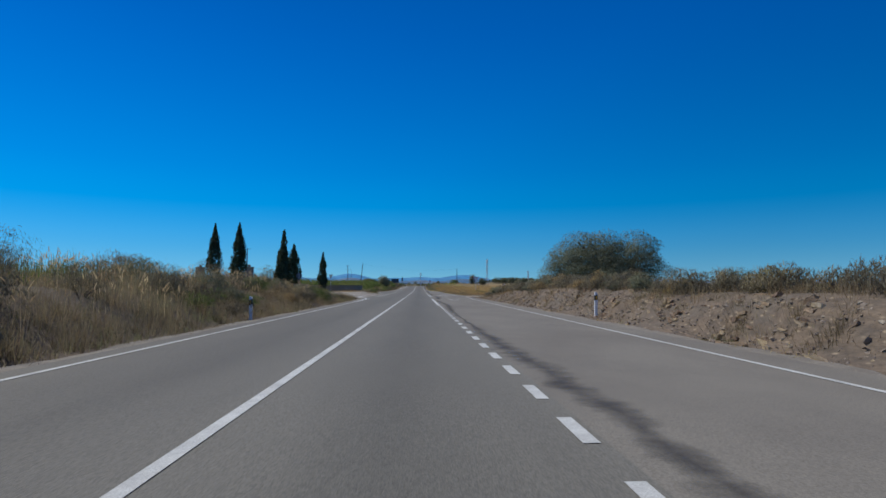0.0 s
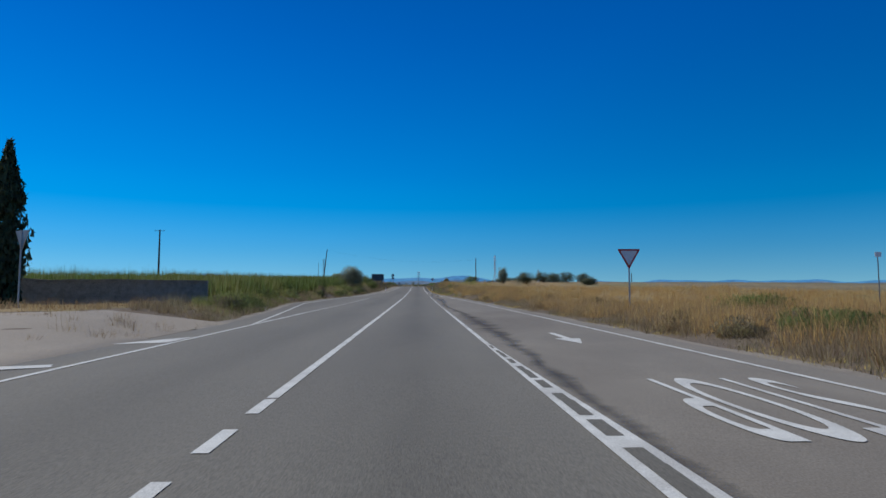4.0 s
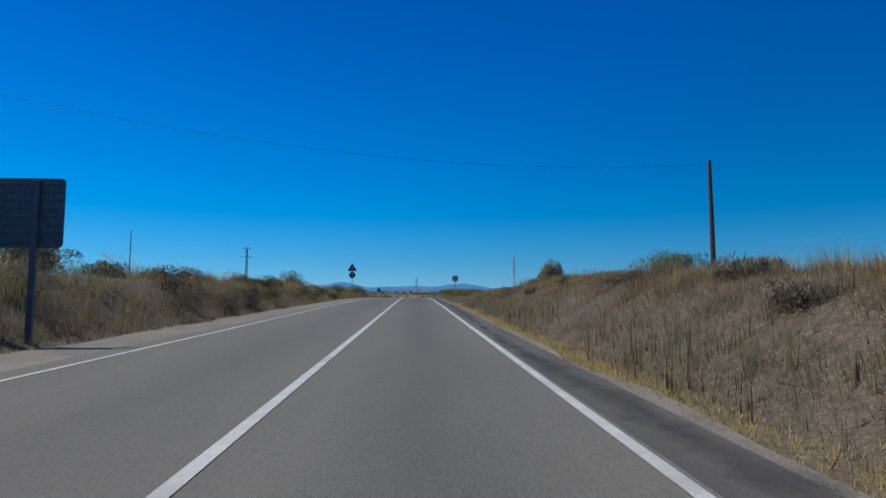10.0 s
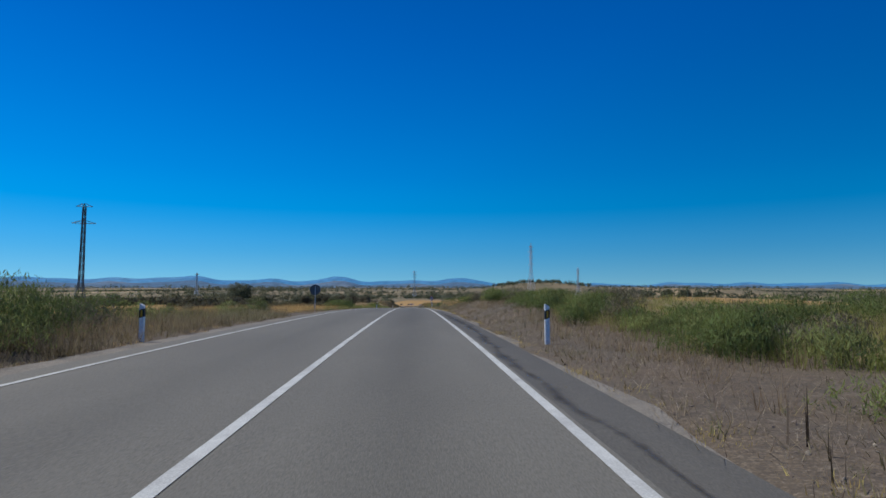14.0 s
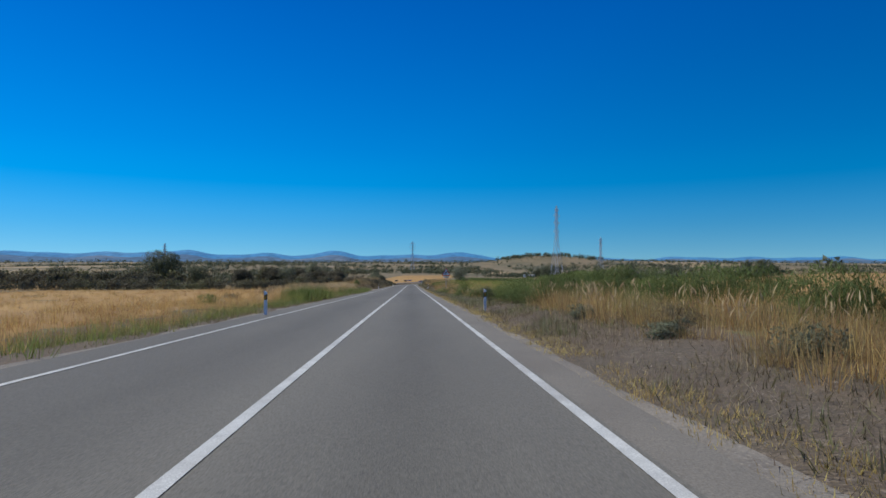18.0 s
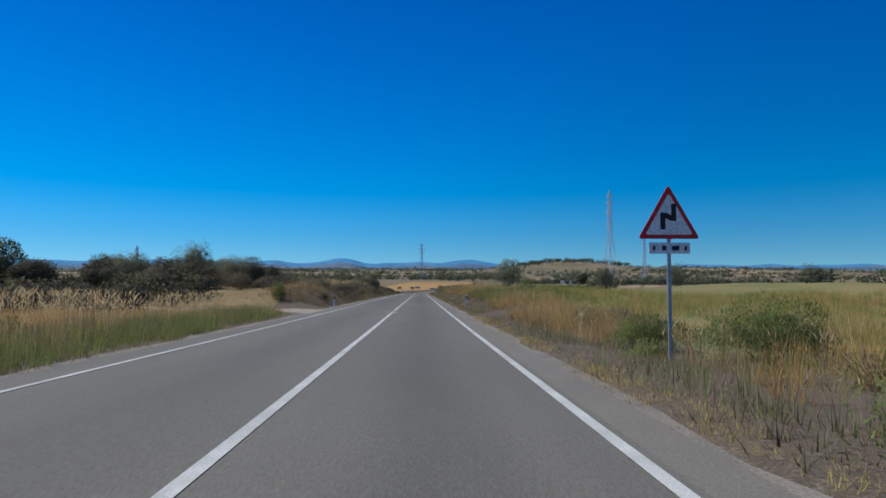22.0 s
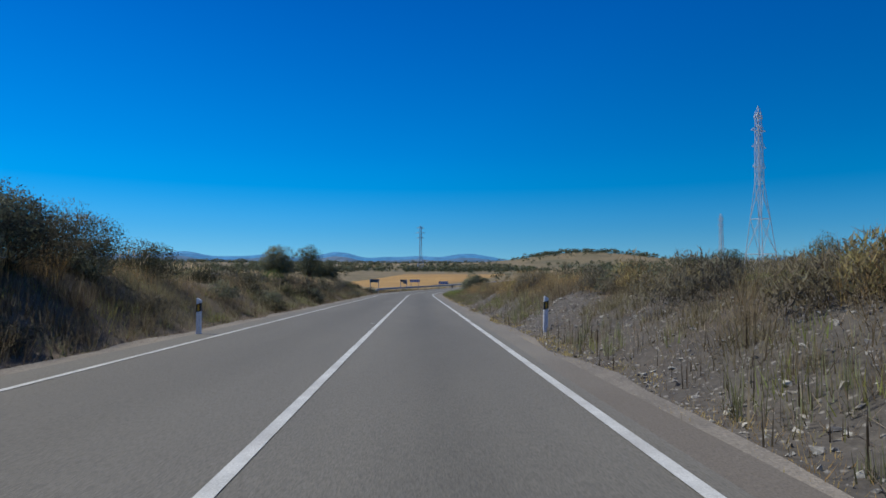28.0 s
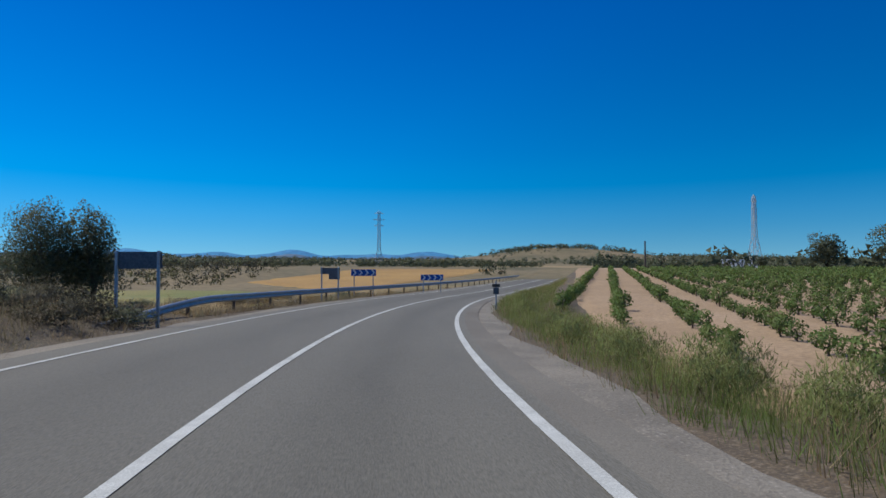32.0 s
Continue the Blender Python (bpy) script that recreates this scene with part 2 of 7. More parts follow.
        l.new(v.outputs["Distance"], s.inputs[0])
        out = mix(out, spots[0], s.outputs[0])
    if random:
        h = n.new("ShaderNodeHueSaturation")
        a, c = n.new("ShaderNodeMapRange"), n.new("ShaderNodeMapRange")
        a.inputs[3].default_value, a.inputs[4].default_value = 1 - random, 1 + random
        c.inputs[3].default_value, c.inputs[4].default_value = 0.5 - random * 0.05, 0.5 + random * 0.05
        l.new(geo.outputs["Random Per Island"], a.inputs[0])
        l.new(geo.outputs["Random Per Island"], c.inputs[0])
        l.new(a.outputs[0], h.inputs["Value"])
        l.new(c.outputs[0], h.inputs["Hue"])
        l.new(out, h.inputs["Color"])
        out = h.outputs[0]
    l.new(out, b.inputs["Base Color"])
    if bump:
        bp = n.new("ShaderNodeBump")
        bp.inputs["Strength"].default_value, bp.inputs["Distance"].default_value = bump, 0.02
        l.new(grain.outputs[0], bp.inputs["Height"])
        l.new(bp.outputs[0], b.inputs["Normal"])
    if translucent:
        tr, ms = n.new("ShaderNodeBsdfTranslucent"), n.new("ShaderNodeMixShader")
        l.new(out, tr.inputs["Color"])
        ms.inputs[0].default_value = translucent
        l.new(b.outputs[0], ms.inputs[1])
        l.new(tr.outputs[0], ms.inputs[2])
        l.new(ms.outputs[0], n["Material Output"].inputs["Surface"])
    return m


M = {
    "asphalt": material("worn_asphalt", (0.136, 0.13, 0.108), (0.154, 0.147, 0.121), 0.35, 0.85, 55, 0.2, third=(0.117, 0.112, 0.094), spots=((0.19, 0.172, 0.14), 60.0), stretch=(1.5, 0.22, 1)),
    "asphalt_pale": material("pale_asphalt", (0.2, 0.184, 0.15), (0.172, 0.158, 0.13), 0.5, 0.9, 60, 0.1, third=(0.15, 0.133, 0.107), stretch=(1, 0.6, 1)),
    "asphalt_dark": material("tarred_seam", (0.055, 0.051, 0.047), (0.085, 0.078, 0.07), 1.2, 0.7, 40, 0.5, third=(0.1, 0.092, 0.082), stretch=(1, 0.35, 1)),
    "asphalt_patch": material("dark_shoulder_asphalt", (0.098, 0.093, 0.08), (0.12, 0.113, 0.095), 0.6, 0.85, 55, 0.3, third=(0.08, 0.076, 0.066), spots=((0.16, 0.148, 0.12), 45.0), stretch=(1.5, 0.3, 1)),
    "paint": material("worn_road_paint", (0.56, 0.57, 0.53), (0.47, 0.48, 0.445), 3.0, 0.7, 70, 0.2, third=(0.4, 0.4, 0.37)),
    "gravel": material("pale_gravel", (0.235, 0.213, 0.175), (0.18, 0.163, 0.135), 1.2, 0.95, 28, 1.0, third=(0.265, 0.237, 0.19), spots=((0.33, 0.3, 0.25), 14.0)),
    "soil": material("dry_ground", (0.112, 0.09, 0.062), (0.15, 0.112, 0.072), 0.6, 0.95, 7, 1.0, third=(0.092, 0.084, 0.058), spots=((0.24, 0.2, 0.145), 4.0), detail=9.0),
    "scrubland": material("scrubby_farmland", (0.21, 0.165, 0.09), (0.105, 0.1, 0.052), 0.03, 0.95, 0.8, 0.6, third=(0.4, 0.29, 0.15), stretch=(0.5, 0.45, 1)),
    "meadow": material("dry_meadow", (0.26, 0.19, 0.088), (0.19, 0.155, 0.07), 0.12, 0.95, 5, 0.9, third=(0.14, 0.15, 0.055), stretch=(1, 0.6, 1)),
    "white": material("white_plastic", (0.78, 0.79, 0.8), (0.7, 0.71, 0.72), 4, 0.45, 20, 0.05),
    "black": material("black_plastic", (0.015, 0.015, 0.017), None, 4, 0.5, 20, 0.05),
    "amber": material("amber_reflector", (0.62, 0.34, 0.04), None, 4, 0.3, 20, 0.0),
    "galvanised": material("galvanised_steel", (0.42, 0.44, 0.46), (0.34, 0.36, 0.38), 3, 0.5, 18, 0.1, metal=0.6),
    "sign_back": material("grey_sign_back", (0.12, 0.13, 0.145), (0.1, 0.108, 0.12), 3, 0.5, 14, 0.05, metal=0.3),
    "sign_white": material("white_sign_face", (0.72, 0.72, 0.72), None, 3, 0.45, 14, 0.0),
    "sign_red": material("red_sign_face", (0.5, 0.02, 0.025), None, 3, 0.45, 14, 0.0),
    "sign_black": material("black_sign_face", (0.01, 0.01, 0.012), None, 3, 0.45, 14, 0.0),
    "sign_blue": material("blue_sign_face", (0.02, 0.09, 0.32), None, 3, 0.45, 14, 0.0),
    "timber": material("creosoted_pole", (0.075, 0.058, 0.045), (0.11, 0.09, 0.07), 6, 0.85, 60, 0.4, stretch=(1, 1, 0.1)),
    "bark": material("grey_bark", (0.1, 0.082, 0.065), (0.06, 0.05, 0.04), 5, 0.95, 30, 0.8, stretch=(1, 1, 0.3)),
    "plaster": material("weathered_plaster", (0.29, 0.25, 0.2), (0.22, 0.19, 0.15), 1.2, 0.95, 12, 0.5, third=(0.17, 0.15, 0.125)),
    "stone": material("field_stone", (0.3, 0.27, 0.22), (0.22, 0.19, 0.15), 3, 0.95, 25, 0.8, random=0.25),
    "ochre": material("ochre_rock", (0.36, 0.265, 0.165), (0.26, 0.185, 0.115), 2.0, 0.95, 14, 1.0, third=(0.3, 0.25, 0.19), random=0.3),
    "cut_earth": material("ochre_cut_earth", (0.175, 0.132, 0.09), (0.11, 0.088, 0.066), 1.6, 0.95, 9, 1.0, third=(0.15, 0.125, 0.095), spots=((0.3, 0.235, 0.155), 4.0), stretch=(1, 0.6, 1.6), detail=9.0),
    "rock": material("pale_rock", (0.29, 0.24, 0.185), (0.2, 0.165, 0.13), 2.5, 0.95, 18, 1.0, random=0.3),
    "shale": material("pale_shale", (0.36, 0.345, 0.3), (0.25, 0.24, 0.21), 2.5, 0.95, 18, 0.8, third=(0.42, 0.39, 0.32), random=0.35),
    "shale_ground": material("stony_grey_ground", (0.108, 0.097, 0.079), (0.078, 0.071, 0.06), 0.7, 0.95, 9, 1.0, third=(0.1, 0.082, 0.06), spots=((0.24, 0.225, 0.19), 7.0), detail=9.0),
    "cypress": material("cypress_foliage", (0.04, 0.062, 0.03), (0.06, 0.084, 0.04), 1.2, 0.8, 12, 0.0, random=0.4, translucent=0.2),
    "oak": material("holm_oak_foliage", (0.115, 0.13, 0.075), (0.085, 0.098, 0.056), 0.9, 0.7, 12, 0.0, random=0.25, translucent=0.38),
    "holm": material("grey_holm_oak_foliage", (0.16, 0.175, 0.115), (0.115, 0.13, 0.085), 0.9, 0.75, 12, 0.0, random=0.4, translucent=0.35),
    "silver": material("silvery_foliage", (0.25, 0.265, 0.185), (0.18, 0.195, 0.13), 0.9, 0.75, 12, 0.0, random=0.25, translucent=0.5),
    "olive": material("grey_green_foliage", (0.19, 0.205, 0.13), (0.14, 0.152, 0.095), 0.9, 0.75, 12, 0.0, random=0.25, translucent=0.4),
    "scrub": material("green_scrub", (0.15, 0.19, 0.058), (0.1, 0.135, 0.042), 0.8, 0.8, 12, 0.0, random=0.4, translucent=0.45),
    "broom": material("dull_scrub", (0.18, 0.16, 0.112), (0.125, 0.115, 0.082), 0.8, 0.9, 12, 0.0, random=0.4, translucent=0.35, third=(0.2, 0.168, 0.1)),
    "thicket": material("dark_thicket", (0.105, 0.098, 0.066), (0.075, 0.072, 0.048), 0.5, 0.9, 12, 0.0, random=0.4, translucent=0.3, third=(0.13, 0.13, 0.055)),
    "tawny": material("tawny_dry_scrub", (0.33, 0.235, 0.115), (0.22, 0.17, 0.09), 0.8, 0.9, 12, 0.0, random=0.4, translucent=0.4, third=(0.24, 0.22, 0.09)),
    "vine": material("vine_leaves", (0.11, 0.175, 0.045), (0.15, 0.2, 0.06), 0.9, 0.7, 12, 0.0, random=0.35, translucent=0.4),
    "straw": material("golden_straw", (0.46, 0.32, 0.14), (0.35, 0.235, 0.1), 0.5, 0.9, 6, 0.0, random=0.4, translucent=0.5, third=(0.34, 0.2, 0.085)),
    "dry": material("grey_dry_grass", (0.27, 0.205, 0.125), (0.19, 0.15, 0.096), 0.4, 0.9, 6, 0.0, random=0.4, translucent=0.45, third=(0.32, 0.21, 0.1)),
    "tussock": material("weathered_straw", (0.35, 0.25, 0.12), (0.25, 0.19, 0.1), 0.7, 0.9, 6, 0.0, random=0.45, translucent=0.45, third=(0.26, 0.245, 0.1)),
    "green": material("green_grass", (0.17, 0.21, 0.055), (0.27, 0.265, 0.085), 0.3, 0.85, 6, 0.0, random=0.35, translucent=0.5),
    "lush": material("lush_verge_grass", (0.115, 0.155, 0.045), (0.17, 0.195, 0.06), 0.5, 0.85, 6, 0.0, random=0.4, translucent=0.45, third=(0.22, 0.21, 0.08)),
    "corn": material("maize_leaves", (0.1, 0.145, 0.035), (0.08, 0.115, 0.03), 0.4, 0.8, 6, 0.0, random=0.4, translucent=0.4, third=(0.17, 0.18, 0.06)),
    "litter": material("mown_litter", (0.24, 0.19, 0.14), (0.17, 0.138, 0.104), 0.35, 0.95, 6, 0.0, random=0.4, translucent=0.4, third=(0.28, 0.222, 0.155)),
    "side_asphalt": material("dusty_asphalt", (0.27, 0.242, 0.196), (0.235, 0.21, 0.17), 0.4, 0.9, 40, 0.3, third=(0.3, 0.265, 0.21)),
    "drive": material("sandy_drive", (0.36, 0.305, 0.23), (0.3, 0.252, 0.19), 0.8, 0.95, 25, 0.8, third=(0.4, 0.335, 0.25), spots=((0.45, 0.4, 0.32), 12.0)),
    "pale_litter": material("bleached_stalk_litter", (0.38, 0.32, 0.245), (0.29, 0.24, 0.185), 0.5, 0.9, 6, 0.0, random=0.35, translucent=0.45),
    "grey_weed": material("grey_green_weeds", (0.19, 0.2, 0.115), (0.15, 0.15, 0.095), 0.5, 0.9, 6, 0.0, random=0.4, translucent=0.4, third=(0.22, 0.25, 0.09)),
    "feather": material("feathery_weeds", (0.24, 0.27, 0.095), (0.19, 0.215, 0.08), 0.8, 0.9, 12, 0.0, random=0.4, translucent=0.5),
    "weed": material("brown_weeds", (0.19, 0.155, 0.1), (0.125, 0.105, 0.07), 0.5, 0.9, 6, 0.0, random=0.4, translucent=0.4, third=(0.2, 0.19, 0.115)),
    "plume": material("bleached_seed_plumes", (0.5, 0.4, 0.25), (0.42, 0.33, 0.2), 0.6, 0.9, 6, 0.0, random=0.3, translucent=0.5),
    "turf": material("dull_turf", (0.135, 0.125, 0.07), (0.18, 0.14, 0.085), 0.7, 0.9, 6, 0.0, random=0.45, translucent=0.35, third=(0.115, 0.13, 0.055)),
    "fringe": material("yellow_green_fringe", (0.5, 0.39, 0.15), (0.38, 0.31, 0.11), 0.6, 0.9, 6, 0.0, random=0.35, translucent=0.5, third=(0.45, 0.32, 0.13)),
    "stalk": material("dark_dead_stalks", (0.14, 0.115, 0.08), (0.11, 0.09, 0.065), 0.5, 0.9, 6, 0.0, random=0.4, translucent=0.2),
}


def oil_worn(m, stops):
    """Tints the asphalt by its place across the road: drip-darkened lane middles, dusty edges."""
    n, l = m.node_tree.nodes, m.node_tree.links
    b = n["Principled BSDF"]
    old = b.inputs["Base Color"].links[0].from_socket
    at = n.new("ShaderNodeAttribute")
    at.attribute_name = "across"
    geo, noise, add, mr, cr, mul = n.new("ShaderNodeNewGeometry"), n.new("ShaderNodeTexNoise"), n.new("ShaderNodeMath"), n.new("ShaderNodeMapRange"), n.new("ShaderNodeValToRGB"), n.new("ShaderNodeMix")
    noise.inputs["Scale"].default_value, noise.inputs["Detail"].default_value = 0.5, 5.0
    l.new(geo.outputs["Position"], noise.inputs["Vector"])
    add.operation = "MULTIPLY_ADD"
    add.inputs[1].default_value = 0.5
    l.new(noise.outputs[0], add.inputs[0])
    l.new(at.outputs["Fac"], add.inputs[2])
    mr.inputs[1].default_value, mr.inputs[2].default_value = -7.75, 8.25
    l.new(add.outputs[0], mr.inputs[0])
    el = cr.color_ramp.elements
    el[0].position, el[1].position = 0.0, 1.0
    cr.color_ramp.interpolation = "B_SPLINE"
    for u, v in stops:
        e = el.new((u + 8) / 16)
        e.color = (v / 2, v / 2, v / 2, 1)
    el[0].color, el[len(el) - 1].color = (0.5, 0.5, 0.5, 1), (0.5, 0.5, 0.5, 1)
    l.new(mr.outputs[0], cr.inputs[0])
    dbl = n.new("ShaderNodeVectorMath")
    dbl.operation = "SCALE"
    dbl.inputs["Scale"].default_value = 2.0
    l.new(cr.outputs[0], dbl.inputs[0])
    mul.data_type, mul.blend_type = "RGBA", "MULTIPLY"
    mul.inputs["Factor"].default_value = 1.0
    l.new(old, mul.inputs[6])
    l.new(dbl.outputs[0], mul.inputs[7])
    l.new(mul.outputs[2], b.inputs["Base Color"])


oil_worn(M["asphalt"], [(-6.3, 1.1), (-5.6, 1.03), (-4.9, 1.02), (-4.1, 0.93), (-3.6, 0.86), (-3.1, 0.93), (-2.4, 1.03), (-1.6, 1.05), (-0.95, 1.02), (-0.3, 0.86), (0.0, 0.82), (0.3, 0.86), (0.95, 1.02), (1.6, 1.06), (1.95, 1.2), (2.12, 1.1), (2.22, 0.9), (2.38, 1.4), (3.4, 1.55)])


def strewn_straw(m, pale, dark):
    """Short crossed flecks of dead stalks, pale and dark, over bare ground, with a rougher surface."""
    n, l = m.node_tree.nodes, m.node_tree.links
    b = n["Principled BSDF"]
    out = b.inputs["Base Color"].links[0].from_socket
    geo = n.new("ShaderNodeNewGeometry")
    for turn, scale, colour, lo, hi in ((35, 17.0, pale, 0.54, 0.68), (-50, 21.0, dark, 0.5, 0.66), (80, 26.0, pale, 0.56, 0.68), (-15, 5.0, dark, 0.52, 0.7), (20, 34.0, dark, 0.5, 0.64)):
        mp, t, r, x = n.new("ShaderNodeMapping"), n.new("ShaderNodeTexNoise"), n.new("ShaderNodeMapRange"), n.new("ShaderNodeMix")
        mp.inputs["Rotation"].default_value = (0.4, 0.3, radians(turn))
        mp.inputs["Scale"].default_value = (1, 1.5, 1.2)
        l.new(geo.outputs["Position"], mp.inputs["Vector"])
        t.inputs["Scale"].default_value, t.inputs["Detail"].default_value = scale, 4.0
        l.new(mp.outputs[0], t.inputs["Vector"])
        r.inputs[1].default_value, r.inputs[2].default_value, r.inputs[4].default_value = lo, hi, 0.85
        l.new(t.outputs[0], r.inputs[0])
        x.data_type = "RGBA"
        l.new(r.outputs[0], x.inputs["Factor"])
        l.new(out, x.inputs[6])
        x.inputs[7].default_value = (*colour, 1)
        out = x.outputs[2]
    l.new(out, b.inputs["Base Color"])
    n["Bump"].inputs["Distance"].default_value = 0.03


strewn_straw(M["soil"], (0.25, 0.2, 0.14), (0.088, 0.071, 0.052))


def fading(m):
    """Lets a tar film break up towards its edges, where the asphalt below shows through."""
    n, l = m.node_tree.nodes, m.node_tree.links
    at, geo, noise, f1, f2 = n.new("ShaderNodeAttribute"), n.new("ShaderNodeNewGeometry"), n.new("ShaderNodeTexNoise"), n.new("ShaderNodeMath"), n.new("ShaderNodeMapRange")
    at.attribute_name = "inside"
    noise.inputs["Scale"].default_value, noise.inputs["Detail"].default_value, noise.inputs["Roughness"].default_value = 1.6, 7.0, 0.65
    l.new(geo.outputs["Position"], noise.inputs["Vector"])
    f1.operation = "MULTIPLY_ADD"
    f1.inputs[1].default_value = 2.4
    l.new(noise.outputs[0], f1.inputs[0])
    l.new(at.outputs["Fac"], f1.inputs[2])
    f2.inputs[1].default_value, f2.inputs[2].default_value, f2.inputs[4].default_value = 1.45, 2.7, 0.8
    l.new(f1.outputs[0], f2.inputs[0])
    clear, ms = n.new("ShaderNodeBsdfTransparent"), n.new("ShaderNodeMixShader")
    l.new(f2.outputs[0], ms.inputs[0])
    l.new(clear.outputs[0], ms.inputs[1])
    l.new(n["Principled BSDF"].outputs[0], ms.inputs[2])
    l.new(ms.outputs[0], n["Material Output"].inputs["Surface"])


fading(M["asphalt_dark"])


# ---- mesh helpers ----
def mesh_from(name, verts, faces, mat, shade=False):
    """verts (n, 3); faces (m, 3) or (m, 4) indices."""
    me = bpy.data.meshes.new(name)
    verts, faces = np.asarray(verts, np.float32), np.asarray(faces, np.int32)
    me.vertices.add(len(verts))
    me.vertices.foreach_set("co", verts.ravel())
    k = faces.shape[1]
    me.loops.add(faces.size)
    me.loops.foreach_set("vertex_index", faces.ravel())
    me.polygons.add(len(faces))
    me.polygons.foreach_set("loop_start", np.arange(0, faces.size, k, dtype=np.int32))
    me.polygons.foreach_set("loop_total", np.full(len(faces), k, dtype=np.int32))
    me.polygons.foreach_set("use_smooth", np.full(len(faces), shade, dtype=bool))
    me.update(calc_edges=True)
    me.materials.append(mat)
    return me


def grid_faces(rows, cols):
    i = np.arange((rows - 1) * (cols - 1))
    r, c = i // (cols - 1), i % (cols - 1)
    a = r * cols + c
    return np.stack([a, a + 1, a + cols + 1, a + cols], 1)


def ribbon(name, ys, left, right, lift, mat, parent=None, steps=2):
    """A strip along the road between two offsets (functions or numbers)."""
    ys = np.asarray(ys, float)
    l = left(ys) if callable(left) else np.full(len(ys), left)
    r = right(ys) if callable(right) else np.full(len(ys), right)
    ks = np.linspace(0, 1, steps)
    v = np.stack([np.stack([across(l + (r - l) * k, ys), ys, road_z(ys) + lift], 1) for k in ks], 1)
    me = mesh_from(name, v.reshape(-1, 3), grid_faces(len(ys), steps), mat)
    if name in ("road", "shoulder", "tar_seam", "tar_stain"):
        u = l[:, None] + (r - l)[:, None] * ks[None]
        me.attributes.new("across", "FLOAT", "POINT").data.foreach_set("value", u.ravel().astype(np.float32))
        end = np.clip(np.minimum(ys - ys[0], ys[-1] - ys) / max(0.3, min(4.0, (ys[-1] - ys[0]) / 3)), 0, 1)
        k = (1 - np.abs(2 * ks - 1))[None] * end[:, None]
        me.attributes.new("inside", "FLOAT", "POINT").data.foreach_set("value", k.ravel().astype(np.float32))
    ob = new(name, me)
    ob.parent = parent
    return ob


# ---- ground: one sheet to the horizon ----
side = np.concatenate([np.arange(0, 14, 0.55), np.arange(14, 30, 1.6), 30 * 1.16 ** np.arange(0, 34)])
cols = np.concatenate([-side[::-1] - 4.2, np.linspace(-4.0, 1.6, 4), side + 1.8])
rows = np.concatenate([-80 - 40 * 1.3 ** np.arange(14)[::-1], np.arange(-78, 700, 1.4), 700 + 1.4 * np.cumsum(1.045 ** np.arange(112))])
rows = rows[rows < 5000]
gy, gu = np.meshgrid(rows, cols, indexing="ij")
gx = lane_x(gy) + gu
gz = ground_z(gx, gy)
gz -= 0.12 * ((gu > asphalt_l(gy) * widen(gy) + 0.3) & (gu < asphalt_r(gy) * widen(gy) - 0.3))
ground = new("ground", mesh_from("ground", np.stack([gx, gy, gz], -1).reshape(-1, 3), grid_faces(len(rows), len(cols)), M["soil"], True))
ground.data.materials.append(M["scrubland"])
ground.data.materials.append(M["meadow"])
ground.data.materials.append(M["shale_ground"])
ground.data.materials.append(M["cut_earth"])
fy, fx = (gy[:-1, :-1]).ravel(), (gu[:-1, :-1]).ravel()
stray = np.random.default_rng(4).uniform(-1, 1, len(fx))
wide = (np.abs(fx) > 47 + 8 * np.sin(fy * 0.043 + np.sign(fx)) + 5 * np.sin(fy * 0.13 + fx * 0.1) + 6 * stray) | (fy > 735)
beyond = np.where(fx < 0, asphalt_l(fy) - gravel_l(fy) - fx, fx - asphalt_r(fy) - gravel_r(fy))
grassy = (beyond > 5.0 + 0.8 * np.sin(fy * 0.21) + 0.8 * stray) & ((fy < 72) | (fy > 112))
ground.data.polygons.foreach_set("material_index", np.where(wide, 1, np.where(grassy, 2, np.where((fx > 0) & (fy > 546 + 8 * stray) & (fy < 614 + 8 * stray) & (beyond < 3.6 + 0.6 * stray), 3, np.where((fx > 0) & (fy < 76 + stray) & (beyond > -0.1) & (beyond < 1.6 + 0.5 * stray), 4, 0)))).astype(np.int32))
tagged(ground, "dry rolling farmland with stony ochre soil", "ground", kind="structure")


def surface_z(x, y):
    """Height of the ground sheet itself, between its corners."""
    x, y = np.asarray(x, float), np.asarray(y, float)
    u = np.clip(x - lane_x(y), cols[0], cols[-1] - 1e-6)
    i = np.clip(np.searchsorted(rows, y) - 1, 0, len(rows) - 2)
    j = np.clip(np.searchsorted(cols, u) - 1, 0, len(cols) - 2)
    a, b = np.clip((y - rows[i]) / (rows[i + 1] - rows[i]), 0, 1), (u - cols[j]) / (cols[j + 1] - cols[j])
    return (gz[i, j] * (1 - b) + gz[i, j + 1] * b) * (1 - a) + (gz[i + 1, j] * (1 - b) + gz[i + 1, j + 1] * b) * a

# ---- road ----
ys_all = np.arange(-80, 930, 2.0)
road = ribbon("road", ys_all, asphalt_l, lambda y: np.minimum(asphalt_r(y), 1.9 + 0 * y), 0.0, M["asphalt"], steps=8)
tagged(road, "two-lane country road of worn grey asphalt", "road", kind="structure")
ribbon("turning_lane", np.arange(-80, 230, 2.0), 1.9, asphalt_r, 0.0, M["asphalt_pale"], road, 3)
ribbon("shoulder", np.arange(228, 347, 2.0), 1.9, asphalt_r, 0.0, M["asphalt_patch"], road, 2)
# the dark surface of the shoulder runs out to a ragged point on the paler lane
ribbon("shoulder", np.arange(194, 229.5, 0.5), 1.9, lambda y: 1.9 + (asphalt_r(y) - 1.9) * np.clip(smooth(192, 226, y) + 0.05 * np.sin(y * 1.9) * np.sin(y * 0.7) * (y < 226), 0.02, 1), 0.003, M["asphalt_patch"], road, 2)
